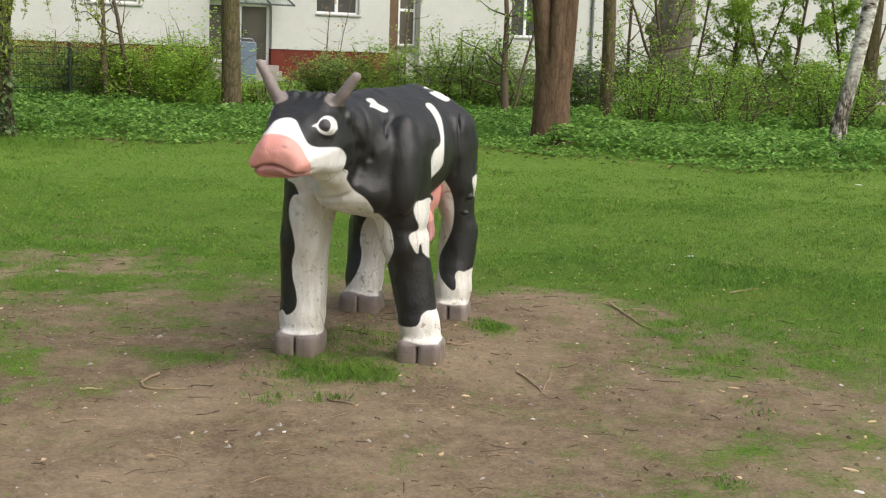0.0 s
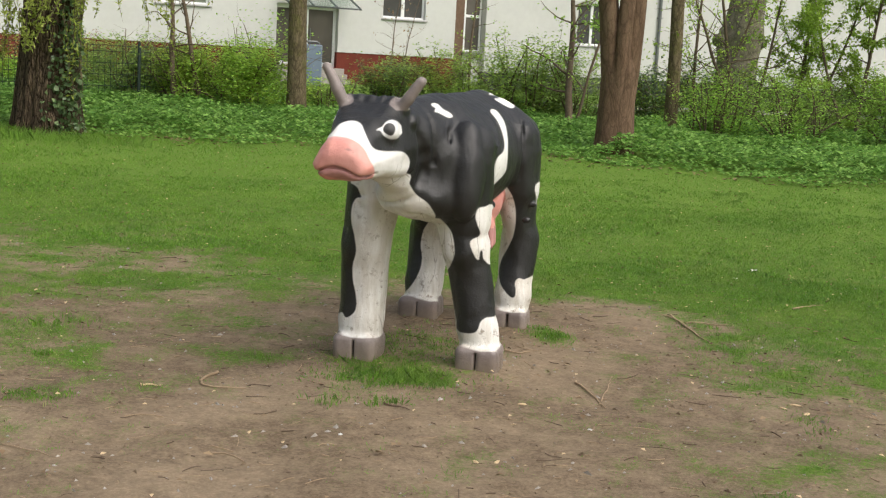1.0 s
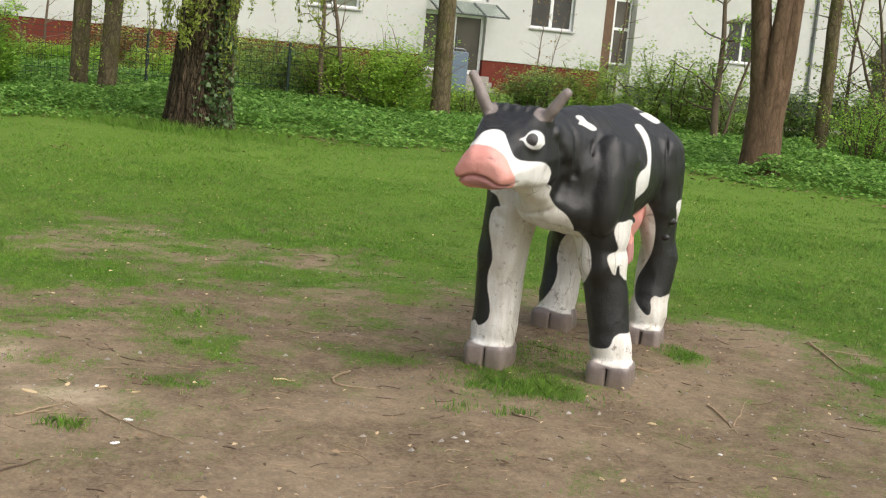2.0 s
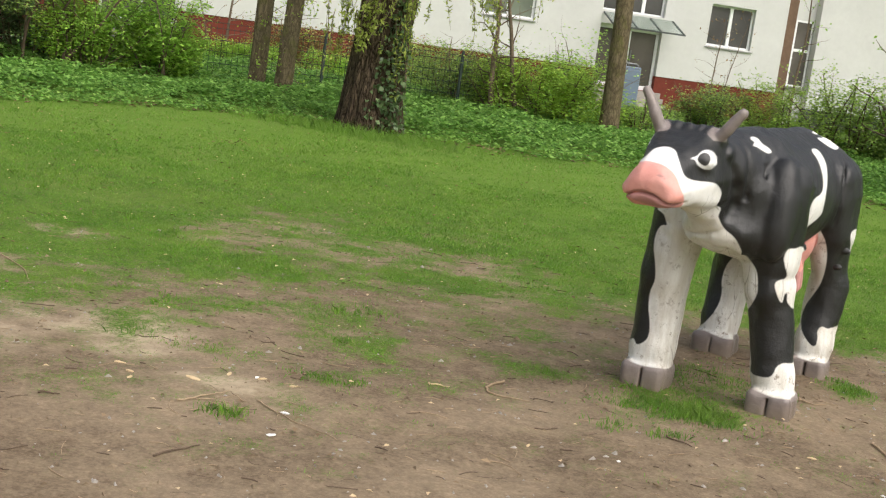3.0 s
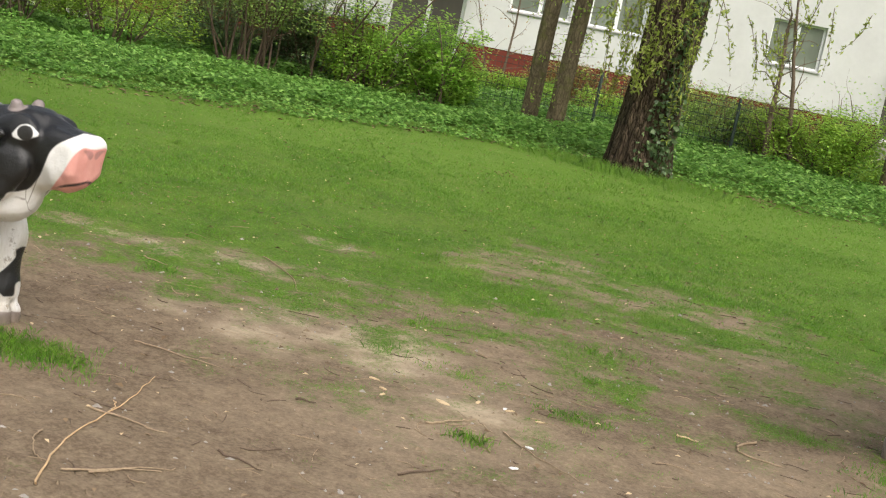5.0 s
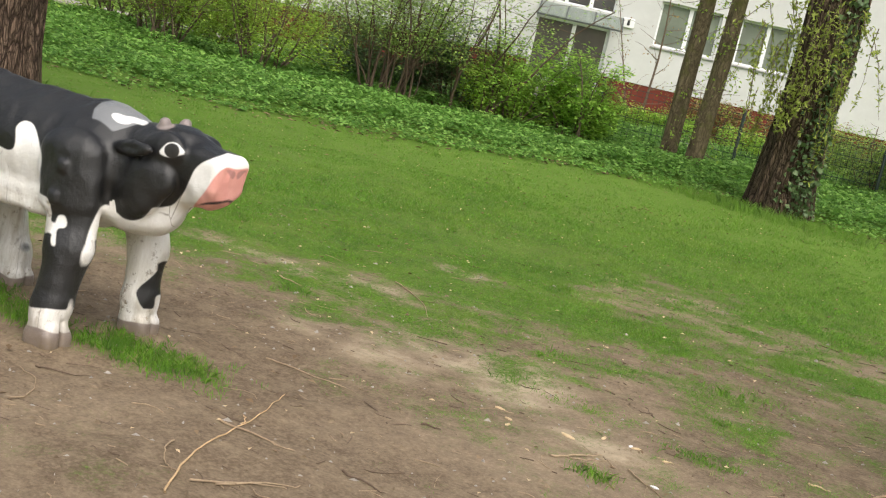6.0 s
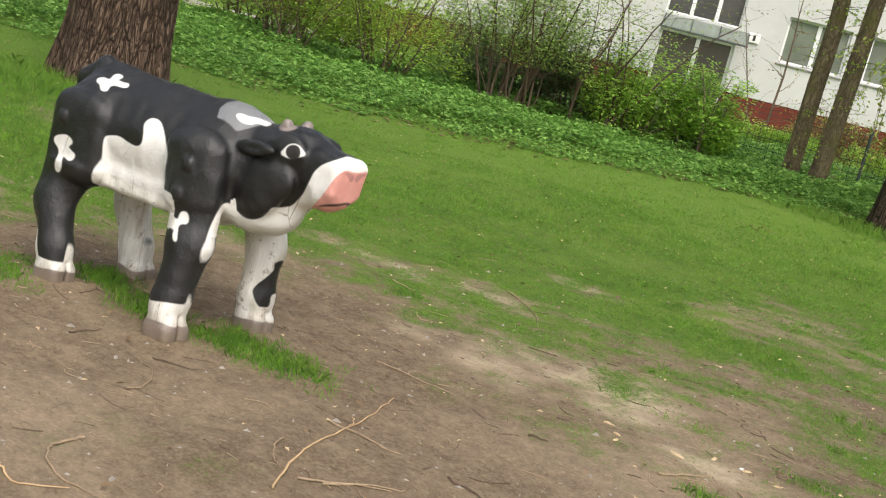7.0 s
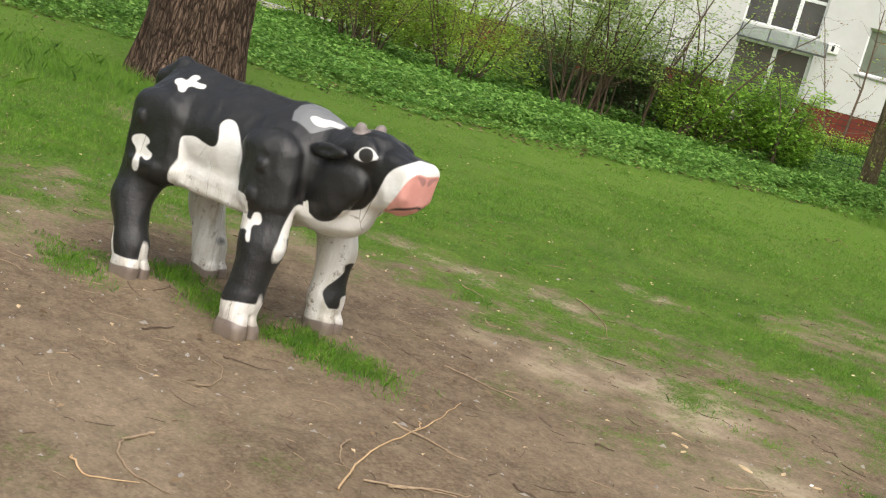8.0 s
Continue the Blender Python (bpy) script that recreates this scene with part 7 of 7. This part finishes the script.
CALF_THROAT = Patch((0.468, -0.075, 0.505), (0.602, -0.776, 0.186), 0.3, [(-0.178, 0.043), (-0.163, 0.068), (-0.14, 0.067), (-0.109, 0.047), (-0.077, 0.029), (-0.042, 0.029), (-0.011, 0.044), (0.007, 0.067), (0.02, 0.089), (0.056, 0.1), (0.132, 0.122), (0.189, 0.083), (0.159, 0.017), (0.107, -0.055), (0.023, -0.088), (-0.081, -0.091), (-0.136, -0.058), (-0.176, -0.08), (-0.178, -0.139), (-0.201, -0.121), (-0.198, -0.039)])
CALF_FACE = Patch((0.734, -0.121, 0.794), (0.577, -0.805, 0.136), 0.2, [(0.052, 0.085), (0.094, 0.109), (0.169, 0.122), (0.261, 0.113), (0.322, -0.117), (0.028, -0.194), (-0.086, -0.184), (-0.11, -0.159), (-0.083, -0.125), (-0.06, -0.078), (-0.047, -0.026), (-0.035, 0.015), (-0.006, 0.049)])
CALF_MUZZLE = Patch((0.816, -0.1, 0.752), (0.563, -0.813, 0.146), 0.2, [(-0.024, 0.067), (-0.001, 0.088), (0.038, 0.09), (0.072, 0.108), (0.121, 0.132), (0.187, 0.094), (0.194, -0.06), (0.026, -0.1), (-0.06, -0.11), (-0.1, -0.109), (-0.097, -0.082), (-0.064, -0.017), (-0.041, 0.038)])
CALF_NOSTRIL = Patch((0.811, -0.063, 0.819), (0.562, -0.817, 0.131), 0.1, [(-0.016, 0.009), (0.011, 0.01), (0.019, -0.004), (0.01, -0.022), (-0.003, -0.007)])
CALF_MOUTH = Patch((0.788, -0.079, 0.703), (0.565, -0.811, 0.154), 0.08, [(-0.068, -0.029), (-0.041, -0.013), (0.021, 0.006), (0.074, 0.035), (0.158, 0.082), (0.16, 0.076), (0.078, 0.029), (0.023, -0.003), (-0.035, -0.02)])
CALF_EYE = Patch((0.589, -0.148, 0.852), (0.6, -0.79, 0.123), 0.09, [(-0.046, -0.017), (-0.036, 0.006), (-0.019, 0.026), (0.009, 0.031), (0.03, 0.019), (0.049, -0.001), (0.03, -0.013), (-0, -0.027), (-0.025, -0.027)])
CALF_PUPIL = Patch((0.589, -0.148, 0.852), (0.6, -0.79, 0.123), 0.09, [(-0.027, -0.009), (-0.026, 0.011), (-0.008, 0.025), (0.016, 0.022), (0.026, 0.004), (0.023, -0.017), (0.007, -0.029), (-0.014, -0.025)])
EAR = (-0.071, -0.012)
CALF_POS = (-4.238, 3.462)
build_cow()
build_calf()

# ---- fallen sticks, chips, paper scraps, pebbles and leaves on the earth ----
def stick(points, radius, material, label, forks=(), seed=0):
    """A fallen stick along points on the plan, a little crooked, with side twigs."""
    rng = np.random.default_rng(seed)
    radius *= 0.68

    def path(pts, r, end):
        pts = np.array(pts, float)
        t = np.linspace(0, 1, len(pts))
        s = np.linspace(0, 1, 5 * len(pts))
        x, y = np.interp(s, t, pts[:, 0]), np.interp(s, t, pts[:, 1])
        k = np.convolve(np.pad(x, 2, "edge"), np.ones(5) / 5, "valid"), np.convolve(np.pad(y, 2, "edge"), np.ones(5) / 5, "valid")
        x, y = k[0] + rng.normal(size=len(s)) * 0.003, k[1] + rng.normal(size=len(s)) * 0.003
        rr = r * (1 - (1 - end) * s)
        z = ground_heights(x, y) + rr * 0.7 + 0.006 * np.abs(np.sin(s * 5 + seed))
        return np.stack([x - pts0[0], y - pts0[1], z - z0, rr], -1)
    pts0 = np.array(points[0], float)
    z0 = float(ground_heights(*pts0))
    t = thing("stick", (*pts0, z0), label, "stick", "sticks on the bare earth")
    V, F = tubes([path(points, radius, 0.35)], 7)
    sheet_mesh("stem", V, F, material, t)
    for f in forks:
        V, F = tubes([path(f, radius * 0.6, 0.4)], 6)
        sheet_mesh("side_twig", V, F, material, t)


stick([(-2.586, 2.64), (-2.751, 2.864), (-2.847, 3.05), (-2.965, 3.353), (-3.082, 3.636), (-3.194, 3.84)], 0.006, M_STICK_TAN, "long orange-tan stick with a short stub", [[(-2.965, 3.353), (-3.02, 3.44), (-3.06, 3.46)]], 1)
stick([(-3.05, 3.304), (-2.895, 3.33), (-2.753, 3.368)], 0.007, M_WOOD, "straight brown stick across a longer one", (), 2)
stick([(-3.112, 2.352), (-3.059, 2.19), (-2.986, 2.127), (-2.883, 2.085), (-2.785, 2.108), (-2.697, 2.135)], 0.007, M_WOOD, "curved pale brown twig on earth", (), 3)
stick([(-2.978, 1.967), (-2.849, 1.948), (-2.776, 2.103)], 0.005, M_STICK_TAN, "thin bent tan twig", (), 4)
stick([(-3.435, 2.709), (-3.463, 2.825), (-3.591, 2.948), (-3.757, 2.99)], 0.005, M_WOOD, "thin hooked brown twig", (), 5)
stick([(-3.758, 3.039), (-3.546, 3.159)], 0.005, M_STICK_DARK, "thin dark twig beside the calf", (), 6)
stick([(-2.924, 3.006), (-2.874, 2.907), (-2.775, 2.828), (-2.725, 2.817)], 0.005, M_WOOD, "small curled brown twig", (), 7)
stick([(-2.605, 2.87), (-2.578, 3.048), (-2.496, 3.181)], 0.006, M_WOOD, "thin brown twig on earth", (), 8)
stick([(-4.01, 2.845), (-4.028, 3.013)], 0.006, M_STICK_DARK, "short dark stick by the calf's hoof", (), 9)
stick([(-3.576, 4.10), (-3.316, 4.152), (-3.10, 4.20)], 0.0045, M_WOOD, "thin brown twig on pale earth", (), 10)
stick([(-1.285, 5.735), (-1.335, 5.60), (-1.30, 5.43), (-1.088, 5.498)], 0.010, M_WOOD, "hook-shaped brown stick on bare earth", (), 11)
stick([(1.027, 7.7), (1.083, 7.325), (1.169, 6.923)], 0.012, M_WOOD, "crooked pale brown branch at the lawn's edge", [[(1.06, 7.50), (1.2, 7.48), (1.345, 7.467)], [(1.04, 7.6), (0.98, 7.68)]], 12)
stick([(0.364, 5.963), (0.475, 5.657), (0.49, 5.522)], 0.008, M_WOOD, "forked brown twig on bare earth", [[(0.475, 5.657), (0.53, 5.9), (0.563, 6.111)]], 13)
stick([(-0.486, 5.337), (-0.346, 5.255)], 0.007, M_STICK_DARK, "short dark stick before the cow", (), 14)
stick([(-1.559, 5.384), (-1.463, 5.411)], 0.007, M_CHIP, "short pale stick on earth", (), 15)
stick([(1.84, 8.044), (1.95, 8.15), (2.092, 8.263)], 0.009, M_WOOD, "pale stick in the grass", (), 16)
stick([(-2.049, 4.611), (-1.807, 4.453), (-1.569, 4.365)], 0.005, M_WOOD, "long thin brown twig on earth", [[(-1.9, 4.51), (-1.85, 4.40)]], 17)
stick([(-2.267, 4.359), (-2.207, 4.493), (-2.166, 4.638)], 0.007, M_WOOD, "weathered tan stick on earth", [[(-2.23, 4.44), (-2.17, 4.47), (-2.12, 4.62)]], 18)
stick([(-2.055, 3.811), (-1.956, 4.002)], 0.007, M_STICK_DARK, "dark straight twig on earth", (), 19)
stick([(-2.663, 2.811), (-2.597, 2.984), (-2.498, 3.135)], 0.006, M_WOOD, "bent brown twig on earth", (), 20)
stick([(-2.553, 3.425), (-2.326, 3.416)], 0.007, M_STICK_DARK, "short dark twig on earth", (), 21)
stick([(0.017, 6.452), (0.09, 6.40), (0.166, 6.46)], 0.008, M_WOOD, "bent stick behind the cow's foreleg", [[(0.05, 6.43), (0.0, 6.6)]], 22)
stick([(-4.473, 6.145), (-4.036, 5.896), (-3.824, 5.635)], 0.006, M_WOOD, "long thin pale twig in sparse grass", (), 23)
stick([(-4.66, 5.326), (-4.435, 5.304)], 0.006, M_WOOD, "pale twig in sparse grass", (), 24)
stick([(-2.737, 4.134), (-2.661, 4.183)], 0.008, M_STICK_DARK, "stubby dark twig on earth", (), 25)


def scrap(name, at, size, material, label, category, seed):
    """A small crumpled or split piece that lies on the ground."""
    rng = np.random.default_rng(seed)
    bm = bmesh.new()
    bmesh.ops.create_icosphere(bm, subdivisions=2, radius=1.0)
    turn = Matrix.Rotation(rng.uniform(0, 6.28), 4, "Z")
    for v in bm.verts:
        v.co = turn @ Vector([c * s * (1 + 0.35 * noise.noise(v.co * 1.7 + Vector((seed, 0, 0)))) for c, s in zip(v.co, size)])
        v.co.z += size[2] * 0.6
    ob = part(name, bm, material)
    ob.matrix_basis = pose(*at, float(ground_heights(*at)))
    tagged(ob, label, category)


for n, (x, y, s) in enumerate(((-1.82, 4.28, 0.03), (-1.87, 4.52, 0.028), (-2.16, 4.87, 0.022), (-0.60, 4.85, 0.014), (0.40, 5.18, 0.014), (1.91, 5.9, 0.022), (1.66, 9.09, 0.03), (1.86, 9.5, 0.06), (4.72, 14.55, 0.09), (1.51, 4.37, 0.03))):
    scrap("paper_scrap", (x, y), (0.7 * s, 0.35 * s, 0.004), M_PAPER, "small white paper scrap on the ground", "litter", n)
for n, (x, y, s) in enumerate(((-0.96, 4.84, 0.022), (0.99, 6.58, 0.016), (1.39, 5.62, 0.04), (1.37, 5.76, 0.04), (0.12, 5.48, 0.03), (-0.06, 4.66, 0.028), (0.02, 4.67, 0.028), (1.75, 5.05, 0.03), (-2.62, 4.62, 0.03), (-2.73, 4.72, 0.04), (-2.58, 4.55, 0.026), (-2.36, 4.68, 0.06), (-2.28, 4.85, 0.036), (-2.13, 4.86, 0.032), (-1.98, 4.84, 0.028), (1.86, 5.3, 0.04), (1.9, 4.85, 0.05), (1.72, 4.62, 0.045), (1.55, 4.6, 0.05), (1.3, 5.7, 0.03))):
    scrap("wood_chip", (x, y), (0.7 * s, 0.25 * s, 0.005), M_CHIP, "pale split wood chip on the earth", "wood chip", 30 + n)


def build_debris():
    rng = np.random.default_rng(90)
    n = 2500
    r, a = np.sqrt(rng.uniform(9, 90, n)), np.radians(rng.uniform(-72, 24, n))
    x, y = r * np.sin(a), r * np.cos(a)
    keep = rng.random(n) > lawn_cover(x, y) * 0.75
    paths = []
    for px, py in zip(x[keep], y[keep]):
        L, b = rng.uniform(0.015, 0.10) * rng.choice([0.6, 1.0, 1.6]), rng.normal(0.15, 0.6)
        k = np.linspace(-0.5, 0.5, 4)
        qx, qy = px + np.cos(b) * L * k + rng.normal() * 0.02 * (k ** 2), py + np.sin(b) * L * k + rng.normal() * 0.15 * L * (1 - 4 * k ** 2)
        rad = rng.uniform(0.0008, 0.0024)
        paths.append(np.stack([qx, qy, ground_heights(qx, qy) + rad, np.full(4, rad)], -1))
    half = len(paths) // 2
    for name, ps, mat, label in (("dark_twigs", paths[:half], M_STICK_DARK, "many thin dark broken twigs scattered on the earth"), ("brown_twigs", paths[half:], M_WOOD, "many thin brown broken twigs scattered on the earth")):
        V, F = tubes(ps, 4)
        tagged(sheet_mesh(name, V, F, mat), label, "twigs", kind="stuff")
    # pebbles and crumbs of earth
    n = 10500
    r, a = np.sqrt(rng.uniform(8, 90, n)), np.radians(rng.uniform(-74, 25, n))
    x, y = r * np.sin(a), r * np.cos(a)
    keep = rng.random(n) > lawn_cover(x, y) * 0.8
    x, y = x[keep], y[keep]
    m = len(x)
    s = rng.uniform(0.003, 0.009, m) * rng.choice([1, 1, 1, 1.8], m)
    ang = np.arange(5) * 2 * np.pi / 5
    ring = np.stack([x[:, None] + s[:, None] * np.cos(ang + rng.uniform(0, 6, (m, 1))) * rng.uniform(0.6, 1.4, (m, 5)), y[:, None] + s[:, None] * np.sin(ang) * rng.uniform(0.6, 1.4, (m, 5)), np.repeat((ground_heights(x, y) - 0.001)[:, None], 5, 1)], -1)
    tip = np.stack([x, y, ground_heights(x, y) + s * rng.uniform(0.5, 1.0, m)], -1)
    tri = np.concatenate([np.stack([ring[:, k], ring[:, (k + 1) % 5], tip], 1) for k in range(5)])
    order = np.arange(m) < m * 0.3
    pick = np.tile(order, 5)
    tagged(polygons("pebbles", tri[pick], M_STONE), "small grey and pale pebbles scattered on the earth", "pebbles", kind="stuff")
    tagged(polygons("earth_crumbs", tri[~pick], M_GROUND), "small dark crumbs of earth and bark", "crumbs", kind="stuff")
    # pale petals and bud scales in the grass
    n = 1300
    r, a = np.sqrt(rng.uniform(16, 260, n)), np.radians(rng.uniform(-74, 24, n))
    x, y = r * np.sin(a), r * np.cos(a)
    keep = bed_depth(x, y) < 0
    x, y = x[keep], y[keep]
    c = np.stack([x, y, ground_heights(x, y) + 0.022], -1)
    tagged(polygons("pale_petals", leaves(c, 0.025, rng, 0.75, 0.6), M_CHIP), "pale fallen petals and bud scales in the lawn", "petals", kind="stuff")
    n = 1500
    r, a = np.sqrt(rng.uniform(12, 280, n)), np.radians(rng.uniform(-74, 24, n))
    x, y = r * np.sin(a), r * np.cos(a)
    keep = bed_depth(x, y) < 0
    x, y = np.append(x[keep], rng.normal(-6.25, 0.16, 40)), np.append(y[keep], rng.normal(12.95, 0.2, 40))
    c = np.stack([x, y, ground_heights(x, y) + 0.016], -1)
    tagged(polygons("dead_leaves", leaves(c, 0.034, rng, 0.75, 0.6), M_DRYLEAF), "dead brown leaves scattered over the lawn", "leaves", kind="stuff")


build_debris()
